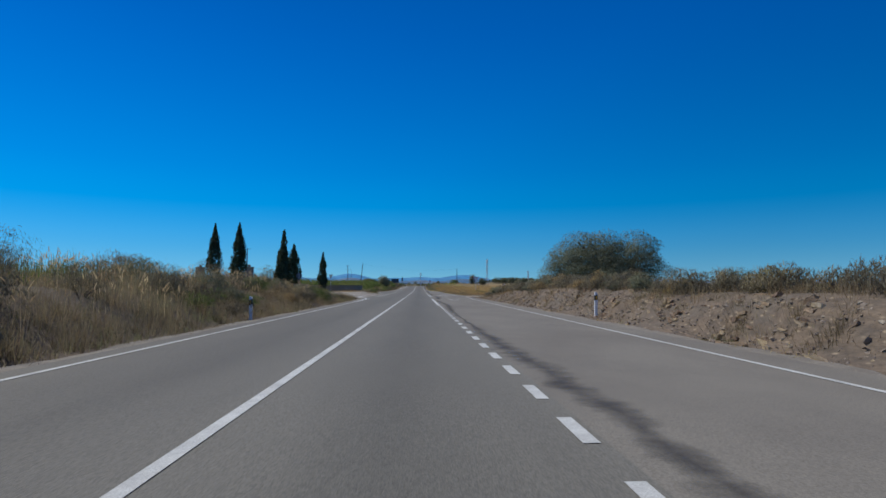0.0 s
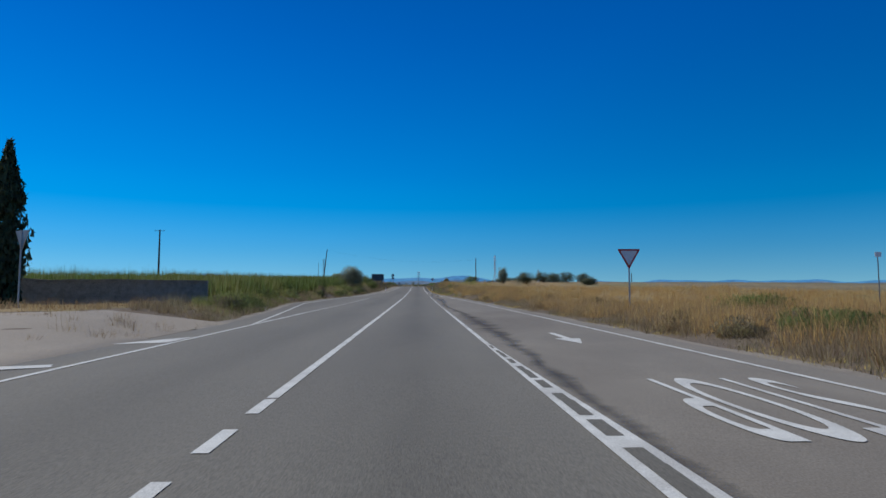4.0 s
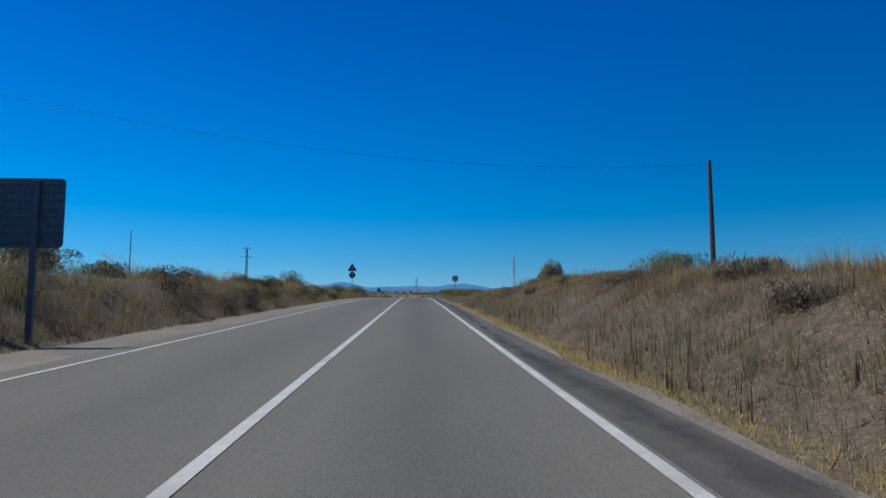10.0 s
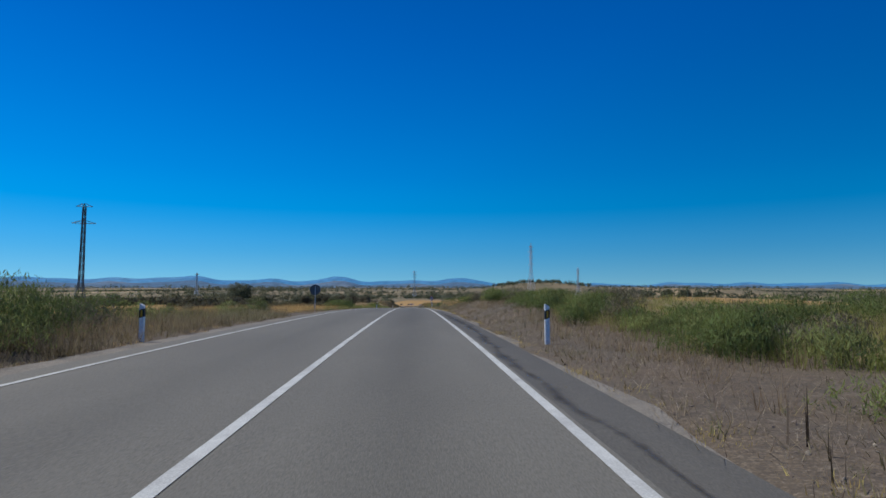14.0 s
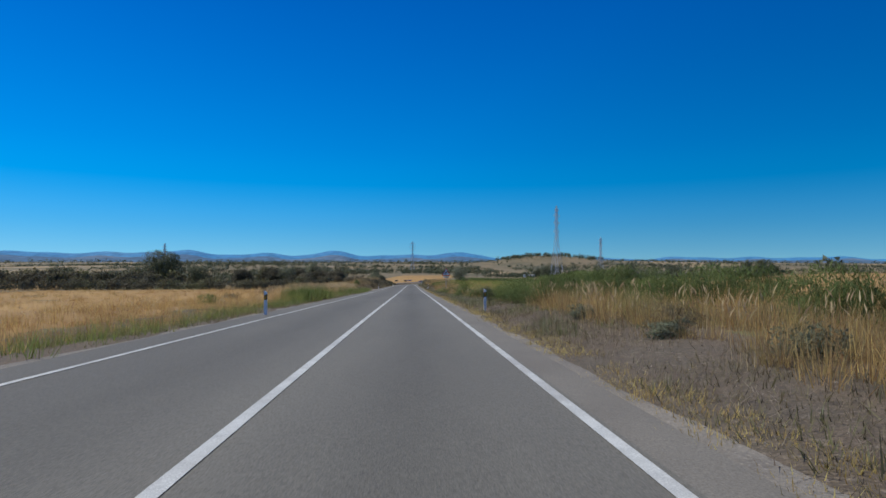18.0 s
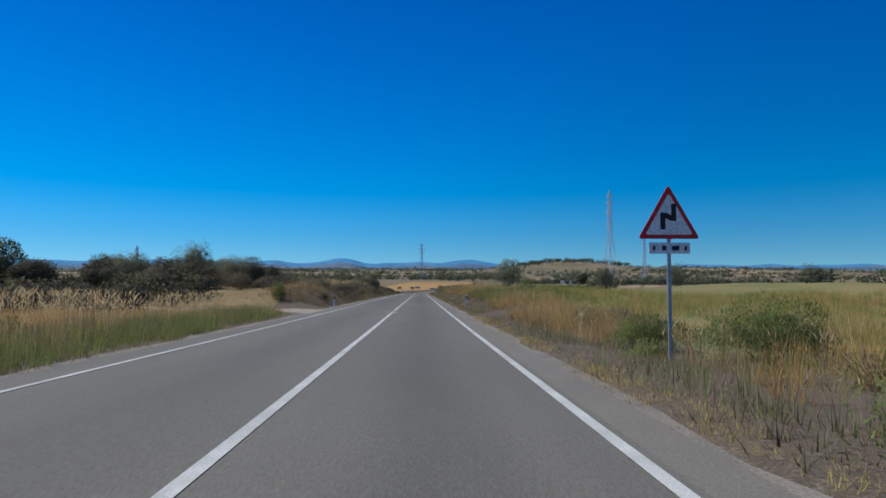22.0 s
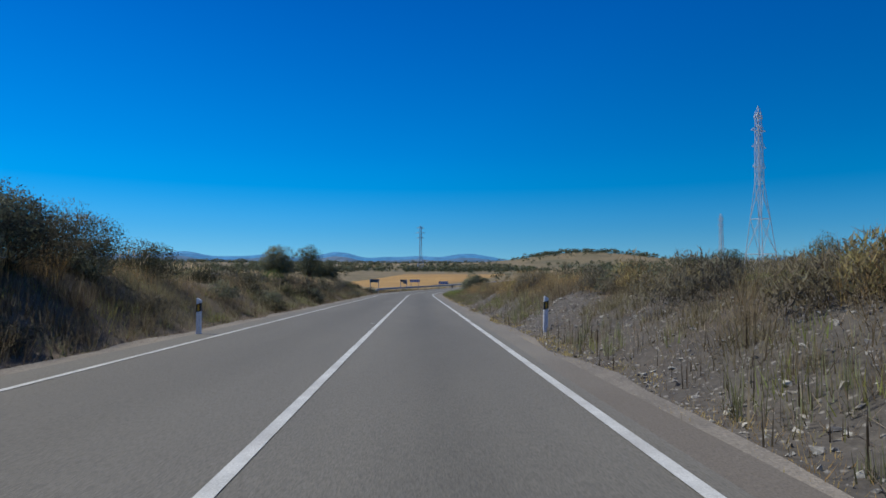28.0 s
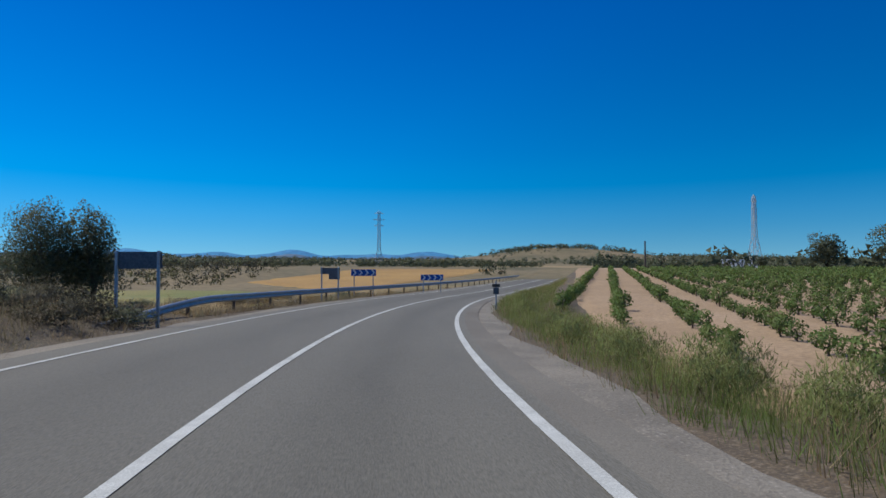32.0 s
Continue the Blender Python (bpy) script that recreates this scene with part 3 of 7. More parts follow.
ribbon("shoulder", np.arange(346, 930, 2.0), 1.9, asphalt_r, 0.0, M["asphalt_pale"], road, 2)


def wavy(base, width, phase):
    return (lambda y: base + 0.12 * np.sin(y * 0.31 + phase) + 0.06 * np.sin(y * 1.3 + phase)), (lambda y: base + width * (0.75 + 0.35 * np.sin(y * 0.17 + phase)) + 0.08 * np.sin(y * 2.1 + phase))


for y0, y1, base, width, phase in ((-80, 66, 1.9, 0.8, 0.3), (64, 92, 2.0, 1.3, 0.8), (90, 206, 1.95, 1.1, 1.1), (150, 204, 2.6, 0.9, 2.2), (206, 302, 1.95, 0.95, 2.0), (296, 352, 2.0, 0.6, 2.7)):
    a, b = wavy(base, width, phase)
    ribbon("tar_seam", np.arange(y0, y1, 0.7), a, b, 0.004, M["asphalt_dark"], road, 7)
def line(y0, y1, u, width=0.13, step=2.0):
    ys = np.append(np.arange(y0, y1, step), y1)
    f = u if callable(u) else (lambda y: u + 0 * y)
    return ribbon("painted_line", ys, lambda y: f(y) - width / 2, lambda y: f(y) + width / 2, 0.008, M["paint"], road)


def dashes(y0, y1, u, length=1.0, gap=1.0, width=0.16):
    y = y0
    f = u if callable(u) else (lambda v: u + 0 * v)
    while y < y1:
        o = ribbon("painted_dash", np.array([y, y + length]), lambda v: f(v) - width / 2, lambda v: f(v) + width / 2, 0.008, M["paint"], road)
        y += length + gap


line(-80, 80.6, -1.75, 0.15)
dashes(81.2, 85.4, -1.75, 0.8, 0.7, 0.15)
line(84.6, 93, -1.75, 0.15)
dashes(93.6, 97, -1.75, 0.8, 0.7, 0.15)
line(97.5, 485.9, -1.75, 0.15)
dashes(483.6, 486.6, -1.95, 0.35, 0.5, 0.12)
dashes(483.6, 486.6, -1.55, 0.35, 0.5, 0.12)
line(488, 900, table((488, -1.75), (560, -1.68), (626, -1.68), (642, -1.6), (900, -1.6)), 0.14)
dashes(-78.95, 42, 1.75)
line(43.5, 68.7, 1.7, 0.25)
edge_r1 = table((-80, 6.1), (60, 6.45), (78, 6.6), (81, 6.95))
line(-80, 81, edge_r1, 0.12)
edge_r2 = table((87.5, 7.4), (89, 6.9), (95.5, 6.1), (115, 5.85), (143, 5.2), (160, 4.3), (175, 3.2), (190, 2.3), (204, 2.02))
line(87.5, 204, edge_r2, 0.12, 1.5)
line(84.2, 125, 1.75, 0.12)
dashes(126, 170, 1.75)
line(186, 900, table((186, 1.77), (440, 1.76), (470, 1.7), (560, 1.63), (900, 1.63)), 0.14)
line(-80, 72, -5.9, 0.12)
line(56, 72, -6.15, 0.12)
line(88, 128, -6.05, 0.12)
dashes(128, 162, -5.95)
edge_l2 = table((112, -6.1), (124, -7.6), (140, -9.7), (162, -9.5), (170, -8.3), (181, -7.7), (207, -6.1))
line(112, 207, edge_l2, 0.12)
edge_l3 = table((206, -6.05), (345, -6.0), (385, -5.6), (425, -5.55), (460, -5.75), (900, -5.75))
line(206, 900, edge_l3, 0.12)


# ---- painted markings of the junction ----
def marking(points, name="painted_marking"):
    """A painted shape from (x, y) corners, lying on the asphalt."""
    b = bmesh.new()
    b.faces.new([b.verts.new((x, y, max(float(road_z(y)) + 0.009, float(ground_z(x, y)) + 0.052))) for x, y in points])
    bmesh.ops.recalc_face_normals(b, faces=b.faces[:])
    for f in b.faces:
        if f.normal.z < 0:
            f.normal_flip()
    me = bpy.data.meshes.new(name)
    b.to_mesh(me)
    b.free()
    me.materials.append(M["paint"])
    o = new(name, me)
    o.parent = road
    return o


def stroke(points, width):
    """A painted band of one width along (x, y) points."""
    pts = np.array(points, float)
    d = np.gradient(pts, axis=0)
    d /= np.linalg.norm(d, axis=1)[:, None]
    nrm = np.stack([-d[:, 1], d[:, 0]], 1) * width / 2
    for a in range(len(pts) - 1):
        marking([pts[a] + nrm[a], pts[a + 1] + nrm[a + 1], pts[a + 1] - nrm[a + 1], pts[a] - nrm[a]])


def painted_word(word, x, y, turn, wide, long):
    cu = bpy.data.curves.new("word", "FONT")
    cu.body, cu.size, cu.align_x, cu.align_y, cu.fill_mode = word, 1.0, "CENTER", "CENTER", "FRONT"
    tmp = bpy.data.objects.new("word", cu)
    me = bpy.data.meshes.new_from_object(tmp)
    bpy.data.objects.remove(tmp)
    co = np.empty(len(me.vertices) * 3)
    me.vertices.foreach_get("co", co)
    co = co.reshape(-1, 3)
    co[:, 0] *= wide / np.ptp(co[:, 0])
    co[:, 1] *= long / np.ptp(co[:, 1])
    c, s_ = math.cos(radians(turn)), math.sin(radians(turn))
    wx, wy = x + co[:, 0] * c - co[:, 1] * s_, y + co[:, 0] * s_ + co[:, 1] * c
    co = np.stack([wx, wy, np.maximum(road_z(wy) + 0.01, ground_z(wx, wy) + 0.053)], 1)
    me.vertices.foreach_set("co", co.astype(np.float32).ravel())
    me.materials.append(M["paint"])
    o = new("painted_word", me)
    o.parent = road


painted_word("STOP", 4.25, 97.2, 180, 2.1, 3.6)
painted_word("STOP", -18.3, 99.0, 180, 3.0, 4.5)
# give-way triangle and bars on the turning lane
stroke([(3.55, 65.6), (3.95, 62.0)], 0.16)
stroke([(3.55, 65.6), (4.35, 62.2)], 0.16)
stroke([(3.85, 62.0), (4.45, 62.05)], 0.3)
for x in (2.45, 3.45, 4.45, 5.45):
    stroke([(x, 68.4), (x + 0.62, 68.3)], 0.28)
# arrow for oncoming traffic
marking([(4.05, 91.9), (4.3, 91.9), (4.3, 89.6), (4.05, 89.6)])
marking([(3.7, 89.7), (4.65, 89.7), (4.3, 88.0)])
marking([(4.3, 91.2), (4.75, 91.9), (4.75, 91.0), (4.3, 90.5)])
marking([(4.0, 107.5), (4.2, 107.5), (4.2, 105.5), (4.0, 105.5)])
marking([(3.75, 105.6), (4.45, 105.6), (4.1, 104.2)])
# long drop-shaped island, white with worn dark marks
drop = table((84.0, 0.16), (85.0, 0.5), (88, 0.52), (95, 0.4), (101, 0.22), (106.5, 0.05))
ribbon("painted_island", np.arange(84.0, 106.6, 0.5), 1.69, lambda y: 1.69 + drop(y), 0.009, M["paint"], road)
for k, y in enumerate(np.arange(87.0, 104, 0.85)):
    w_ = float(drop(y))
    ribbon("worn_mark", np.array([y, y + 0.45 + 0.2 * (k % 3)]), 1.69 + w_ * 0.28, 1.69 + w_ * 0.72, 0.012, M["asphalt"], road)
# side road: edge bands, drop island and arrow
stroke([(-8.05, 77.6), (-8.15, 80.5), (-8.25, 84.0), (-8.35, 88.5)], 0.3)
stroke([(-6.15, 66), (-6.3, 70.0), (-6.55, 72.4), (-6.8, 74.2), (-7.3, 76.0), (-8.0, 77.4)], 0.26)
for a, b in (((-8.7, 78.9), (-9.1, 79.7)), ((-9.7, 80.9), (-10.1, 81.7)), ((-10.8, 82.9), (-11.3, 83.7)), ((-12.0, 84.9), (-14.4, 88.9))):
    stroke([a, b], 0.2)
stroke([(-11.6, 96.2), (-10.6, 97.6), (-8.6, 99.4), (-6.35, 100.6)], 0.4)
stroke([(-11.6, 96.2), (-10.4, 95.2), (-8.8, 94.4)], 0.3)
marking([(-12.5, 92.5), (-8.6, 92.7), (-8.6, 93.5), (-12.5, 93.3)])
marking([(-9.0, 91.4), (-6.3, 92.6), (-7.6, 95.0), (-8.6, 94.6)])
marking([(-7.3, 88.4), (-5.9, 88.2), (-6.1, 89.8)])
marking([(-7.4, 104.5), (-6.2, 104.9), (-6.2, 106.5)])
stroke([(-19.0, 89.5), (-17.0, 90.2), (-15.6, 91.4)], 0.2)
for x in (-15.2, -14.2):
    stroke([(x, 92.2), (x + 0.3, 92.8)], 0.2)
# road studs, tar stains and a crack
for y in (266, 338, 410, 478.3, 510.7, 580, 607):
    o = ribbon("road_stud", np.array([y, y + 0.11]), -1.97, -1.86, 0.016, M["paint"], road)
for x, y, w_, l_ in ((-0.9, 73.5, 0.5, 1.6), (-0.2, 76, 0.4, 1.3), (-4.6, 82.5, 0.6, 1.0), (0.95, 75.2, 0.3, 0.9)):
    ribbon("tar_stain", np.linspace(y - l_ / 2, y + l_ / 2, 9), x - w_ / 2, x + w_ / 2, 0.004, M["asphalt_dark"], road, 7)

# ---- grass and weeds ----
def blades(name, x, y, height, width, per, lean, mat, label, spread=0.12):
    """Tufts of narrow blades standing on the ground."""
    x, y, height = np.repeat(x, per), np.repeat(y, per), np.repeat(height, per)
    n = len(x)
    ox, oy = RNG.normal(0, spread, n), RNG.normal(0, spread, n)
    x, y = x + ox, y + oy
    height = height * RNG.uniform(0.5, 1.1, n)
    z = surface_z(x, y) - 0.015
    b = np.arctan2(oy, ox) + RNG.normal(0, 0.6, n)
    a = b + math.pi / 2 + RNG.normal(0, 0.3, n)
    w = width * RNG.uniform(0.6, 1.4, n)
    dx, dy = np.cos(a) * w, np.sin(a) * w
    t = height * lean * (np.abs(RNG.normal(0, 0.7, n)) + 0.25)
    v = np.stack([np.stack([x - dx, y - dy, z], 1), np.stack([x + dx, y + dy, z], 1), np.stack([x + np.cos(b) * t, y + np.sin(b) * t, z + height], 1)], 1)
    flat = np.cross(v[:, 1] - v[:, 0], v[:, 2] - v[:, 0])
    flat /= np.linalg.norm(flat, axis=1)[:, None] + 1e-9
    down = flat[:, 2] < 0
    v[down] = v[down][:, [1, 0, 2]]
    flat[down] *= -1
    me = mesh_from(name, v.reshape(-1, 3), np.arange(n * 3).reshape(-1, 3), mat)
    # stalks are round: shade them as catching light from above
    soft = flat * 0.55 + [0, 0, 1]
    soft /= np.linalg.norm(soft, axis=1)[:, None]
    me.normals_split_custom_set_from_vertices(np.repeat(soft, 3, 0).astype(np.float32))
    ob = new(name, me)
    return tagged(ob, label, "grass", kind="stuff")


def strewn(n, side, y0, y1, d0, d1, power=1.0):
    """n places beside the road, d0 to d1 metres beyond its gravel, denser near it."""
    y = RNG.uniform(y0, y1, n)
    d = d0 + (d1 - d0) * RNG.uniform(0, 1, n) ** power
    u = asphalt_l(y) - gravel_l(y) - d if side < 0 else asphalt_r(y) + gravel_r(y) + d
    return across(u, y), y


def clumped(x, y, scale, level):
    """Keeps the places where a broad wave pattern is above level."""
    f = np.sin(x * scale + 2.1 * np.sin(y * scale * 0.6)) + np.sin(y * scale * 1.3 + 1.7 * np.cos(x * scale * 0.8)) + 0.6 * RNG.normal(0, 1, len(x))
    k = f > level
    return x[k], y[k]


def sward(name, mat, label, patches, width=0.0095, per=7, lean=0.55, spread=0.15, thin=1.0):
    """Tufts per square metre on strips beside the road: density, side, y0, y1, d0, d1, height, clumping level."""
    xs, ys, hs = [], [], []
    for dens, side, y0, y1, d0, d1, h, level in patches:
        x, y = strewn(int(dens * thin * (y1 - y0) * (d1 - d0) * 7 / per), side, y0, y1, d0, d1)
        x, y = clumped(x, y, 0.55, level)
        xs.append(x), ys.append(y), hs.append(h * RNG.choice([0.55, 0.8, 1.0, 1.15, 1.4], len(x)) * RNG.uniform(0.85, 1.15, len(x)))
    return blades(name, np.concatenate(xs), np.concatenate(ys), np.concatenate(hs), width, per, lean, mat, label, spread)


# grey flattened mowings on the lower banks, tall grass on the crests
sward("mown_litter", M["litter"], "grey-brown flattened mowings on the lower banks", [
    (12, -1, -10, 72, -0.1, 2.5, 0.2, -2.6), (12, 1, -5, 80, 0.0, 3, 0.2, -1.6), (9, -1, 110, 190, 0.0, 2.5, 0.16, -2), (9, 1, 100, 190, 0.0, 2.5, 0.16, -2),
    (13, -1, 190, 340, -0.1, 3, 0.2, -2.6), (14, 1, 190, 345, 0.0, 3.4, 0.2, -2.6), (9, -1, 340, 480, -0.1, 1.8, 0.15, -2), (13, 1, 345, 480, 0.0, 3.6, 0.18, -2.4),
    (13, -1, 497, 655, -0.1, 3, 0.2, -2.6), (7, 1, 480, 522, 0.0, 2.6, 0.16, -2.0), (13, 1, 522, 632, 0.0, 3.2, 0.2, -2.6)], lean=1.5, per=9, width=0.006, thin=0.36, spread=0.2)
sward("straw_litter", M["pale_litter"], "pale broken straw lying on the banks", [
    (4, -1, -10, 72, 0.1, 4, 0.12, -1.5), (4, -1, 190, 340, 0.1, 4, 0.12, -1.5), (8, 1, 190, 345, 0.3, 5, 0.14, -1.5), (8, 1, 345, 480, 0.3, 5, 0.13, -1.5), (4, -1, 480, 650, 0.1, 4, 0.12, -1.5), (8, 1, 480, 630, 0.3, 4, 0.14, -1.5)], width=0.005, per=5, lean=1.8, thin=0.6, spread=0.25)
sward("dry_grass", M["dry"], "grey-brown dry grass on the road banks", [
    (9, -1, -25, 72, 0.4, 8, 0.65, -1.6), (10, 1, -5, 80, 1.5, 8, 0.5, -1.6), (12, 1, -5, 80, 0.4, 1.6, 0.35, -0.2), (5, -1, 104, 150, 0.3, 7, 0.4, -1.4), (5, 1, 95, 165, 0.3, 8, 0.5, -1.2), (8, -1, 150, 190, 0.5, 6, 0.45, -1.6),
    (8, -1, 190, 340, 0.8, 5.5, 0.45, -1.5), (10, 1, 165, 222, 2.0, 6.5, 0.55, -1.6), (10, 1, 222, 262, 2.0, 6.5, 0.34, -1.6), (9, 1, 262, 300, 1.6, 6.5, 0.35, -1.6), (1.4, 1, 165, 262, 6.5, 24, 0.5, -1.0), (3, 1, 262, 345, 6.5, 22, 0.4, -1.4), (7, 1, 300, 345, 1.6, 7, 0.4, -1.4), (5, 1, 345, 480, 2.6, 8, 0.5, -0.8), (5, -1, 340, 480, 0.4, 4, 0.4, -0.8),
    (6, -1, 497, 640, 1.6, 6.5, 0.55, -1.0), (9, 1, 480, 562, 2.0, 6.5, 0.55, -1.5), (5, 1, 562, 586, 2.2, 6.5, 0.45, -0.8), (9, 1, 586, 632, 2.0, 6.5, 0.55, -1.5), (3, -1, 478, 500, 2.5, 24, 0.5, -1.2), (5, -1, 440, 487, 1.0, 7, 0.45, -1.2), (6, -1, 462, 484, 1.5, 4, 0.45, -1.0), (1.4, -1, 500, 655, 6.5, 18, 0.5, -1.2), (8, -1, 640, 700, 0.3, 7, 0.4, -1.8), (2, -1, 650, 710, 7, 24, 0.45, -1.4), (1.4, 1, 560, 632, 6.5, 20, 0.5, -1.2)], per=30, spread=0.2, lean=0.6, width=0.0055, thin=0.72)
sward("golden_grass", M["straw"], "tall golden seeded grass", [
    (3, -1, -25, 72, 2.4, 8, 0.9, 0.2), (3, 1, -5, 80, 3.2, 8, 0.7, 0.2), (6, 1, 95, 180, 1.0, 12, 0.65, -0.9), (1.8, 1, 95, 190, 12, 45, 0.7, -1.2), (7, 1, 165, 225, 2.8, 6.5, 0.8, 0.0), (6, 1, 225, 252.5, 2.6, 6.5, 0.4, 0.0), (8, 1, 252.5, 262, 2.6, 6.5, 0.4, 0.0), (4, 1, 262, 300, 2.5, 7, 0.4, 0.2), (0.8, 1, 170, 300, 7, 26, 0.7, 0.0),
    (5, -1, 240, 340, 2.4, 6.5, 0.6, 0.1), (9, -1, 340, 478, 1.4, 12, 0.6, -1.6), (2, -1, 340, 470, 12, 55, 0.6, -1.6), (9, 1, 345, 400, 3.0, 10, 0.75, -0.5), (9, 1, 376, 397, 2.2, 6.5, 0.9, -0.3), (8, 1, 420, 482, 2.2, 9, 0.8, -0.5), (4, 1, 405, 500, 9, 34, 0.8, -1.2), (1.2, 1, 405, 510, 34, 70, 0.8, -1.2), (6, -1, 497, 580, 2.6, 6, 0.8, -0.2), (2.5, -1, 580, 640, 2.6, 6, 0.7, 0.2), (13, 1, 472, 491, 1.8, 6.5, 0.75, -1.0), (9, 1, 508, 524, 1.8, 6.5, 0.8, -1.0), (17, 1, 520, 562, 2.2, 6, 0.8, -0.5), (4, 1, 562, 586, 3.0, 7, 0.7, 0.0), (15, 1, 586, 602, 2.2, 6, 0.75, -0.5), (11, 1, 602, 630, 2.2, 6, 0.5, -0.3), (1.2, 1, 535, 632, 7, 25, 0.7, -0.4),
    (10, -1, 235, 330, 0.0, 0.4, 0.12, -0.4)], per=36, spread=0.2, lean=0.5, width=0.007, thin=0.72)
sward("lush_weeds", M["lush"], "dense green weeds on the verges and below the maize", [(6, -1, 118, 200, 0.3, 3.0, 0.6, -0.2), (9, -1, 200, 236, 1.5, 5, 0.8, -0.8), (24, 1, 488, 514, 2.1, 10, 0.55, -1.8), (34, -1, 454, 483, 0.2, 2.8, 0.45, -2.2), (18, -1, 362, 454, 0.2, 1.7, 0.42, -1.0), (7, 1, 264, 300, 4.5, 16, 0.55, -1.0), (12, 1, 284, 345, 3.2, 6.5, 0.5, -0.6)], per=30, spread=0.2, lean=0.45, width=0.008)
sward("green_grass", M["green"], "patches of green weeds beside the road", [
    (7, -1, 125, 190, 1.6, 6, 0.7, -0.4), (10, -1, 200, 236, 2.6, 7, 0.9, -0.9), (5, -1, 236, 335, 2.0, 6, 0.6, 0.4), (5, 1, 285, 338, 3, 22, 0.6, -0.4), (4, 1, 355, 470, 3.0, 12, 0.6, 0.2), (5, -1, 350, 470, 0.6, 2.4, 0.5, -0.4), (14, -1, 414, 426, 0.6, 2.2, 0.9, -1.5),
    (6, 1, 170, 205, 0.4, 2.0, 0.45, 0.0), (9, 1, 186, 225, 3.6, 8, 0.6, 0.2), (3, 1, 195, 262, 5, 12, 0.7, 0.3), (6, 1, 478, 490, 6, 14, 0.8, -0.7), (4, 1, 462, 520, 10, 40, 0.75, -1.5), (4, 1, 520, 562, 5, 26, 0.75, -0.8), (3, 1, 540, 620, 0.5, 2.2, 0.35, 0.6), (5, -1, 520, 630, 0.5, 2.2, 0.3, 0.3)], per=30, spread=0.2, lean=0.45, width=0.0075)
sward("dead_weeds", M["weed"], "brown dead weeds along the verge", [
    (14, -1, -10, 72, 0.2, 6, 0.55, -0.6), (2.5, 1, -5, 80, 0.6, 3, 0.35, 0), (16, -1, 190, 335, 0.2, 4.5, 0.6, -1.0), (2, 1, 180, 360, 1.4, 5, 0.3, 0.4), (2, 1, 360, 640, 1.4, 5, 0.3, 0.4), (6, 1, 476, 524, 0.3, 2.2, 0.28, -0.2), (9, 1, 556, 590, 1.0, 4.2, 0.4, -0.4), (17, -1, 497, 640, 0.4, 4.5, 0.55, -1.0), (9, -1, 638, 690, 0.3, 4, 0.4, -0.8), (8, -1, 452, 484, 0.6, 4.5, 0.5, -0.8)], per=24, spread=0.16, lean=0.55, width=0.0075)
# low turf that covers the lower banks
sward("bank_turf", M["turf"], "short dull green and brown turf on the banks", [
    (30, -1, -5, 70, 0.0, 3, 0.22, -1.4), (14, 1, -2, 78, 0.0, 2.2, 0.16, 0.4), (24, 1, 95, 165, 0.0, 3, 0.25, -0.8), (20, -1, 112, 190, 0.0, 2.5, 0.22, -1.0), (12, 1, 165, 262, 0.1, 4.5, 0.16, -1.0), (22, -1, 195, 335, 0.0, 3.5, 0.22, -1.0),
    (12, 1, 262, 345, 0.1, 5.0, 0.15, -0.8), (24, 1, 345, 480, 0.1, 3.6, 0.18, -0.8), (14, -1, 340, 480, 0.0, 1.6, 0.22, -1.0), (26, -1, 497, 644, 0.1, 3.6, 0.22, -1.0), (28, 1, 480, 556, 0.1, 3.8, 0.2, -1.0), (13, 1, 556, 632, 0.1, 3.4, 0.18, -0.4)], width=0.0085, per=10, spread=0.13, lean=1.0, thin=0.42)
sward("junction_grass", M["dry"], "dry grass round the mouth of the side road and the drive", [
    (11, -1, 62, 75, 0.2, 10, 0.32, -1.2), (8, -1, 75, 80, 5.0, 20, 0.35, -1.2), (7, -1, 80, 88, 10, 24, 0.35, -1.2), (6, -1, 88, 94, 17, 28, 0.4, -1.2), (12, 1, 94, 126, 0.4, 12, 0.55, -1.4), (10, 1, 70, 81, 0.3, 6, 0.3, -1.4), (5, -1, 112, 123, 4, 28, 0.4, -1.0)], per=26, spread=0.2, lean=0.55, width=0.007)
sward("junction_straw", M["straw"], "tall golden grass beyond the drive", [(9, 1, 95, 130, 0.8, 14, 0.75, -0.9), (2.2, 1, 96, 190, 14, 50, 0.75, -1.0)], per=34, spread=0.22, lean=0.5, width=0.0075)
sward("verge_fringe", M["fringe"], "soft yellow-green grass along the edge of the asphalt", [
    (110, 1, 180, 270, -0.2, 0.5, 0.13, -2.4), (30, 1, 270, 305, -0.1, 0.4, 0.1, -0.2), (26, 1, 305, 350, -0.15, 0.4, 0.1, -0.4), (60, 1, 350, 480, -0.2, 0.6, 0.11, -1.2), (46, 1, 480, 632, -0.2, 0.5, 0.1, -1.0), (16, 1, -2, 78, -0.2, 0.3, 0.1, -0.2), (20, 1, 96, 172, -0.2, 0.5, 0.14, -0.6)], width=0.0068, per=26, spread=0.13, lean=0.7)
# single dark dead stalks standing over the mowings
sward("weed_stalks", M["stalk"], "upright dark dead stalks on the verge", [
    (0.5, -1, 240, 335, 0.3, 2.0, 0.4, -0.4), (0.5, -1, 500, 640, 0.3, 2.0, 0.45, -0.4), (1.2, -1, 455, 474, 0.4, 2.4, 0.7, -0.4), (1.0, -1, 466, 484, 0.3, 3.0, 0.6, -0.4)], width=0.006, per=14, spread=0.035, lean=0.1, thin=1.2)
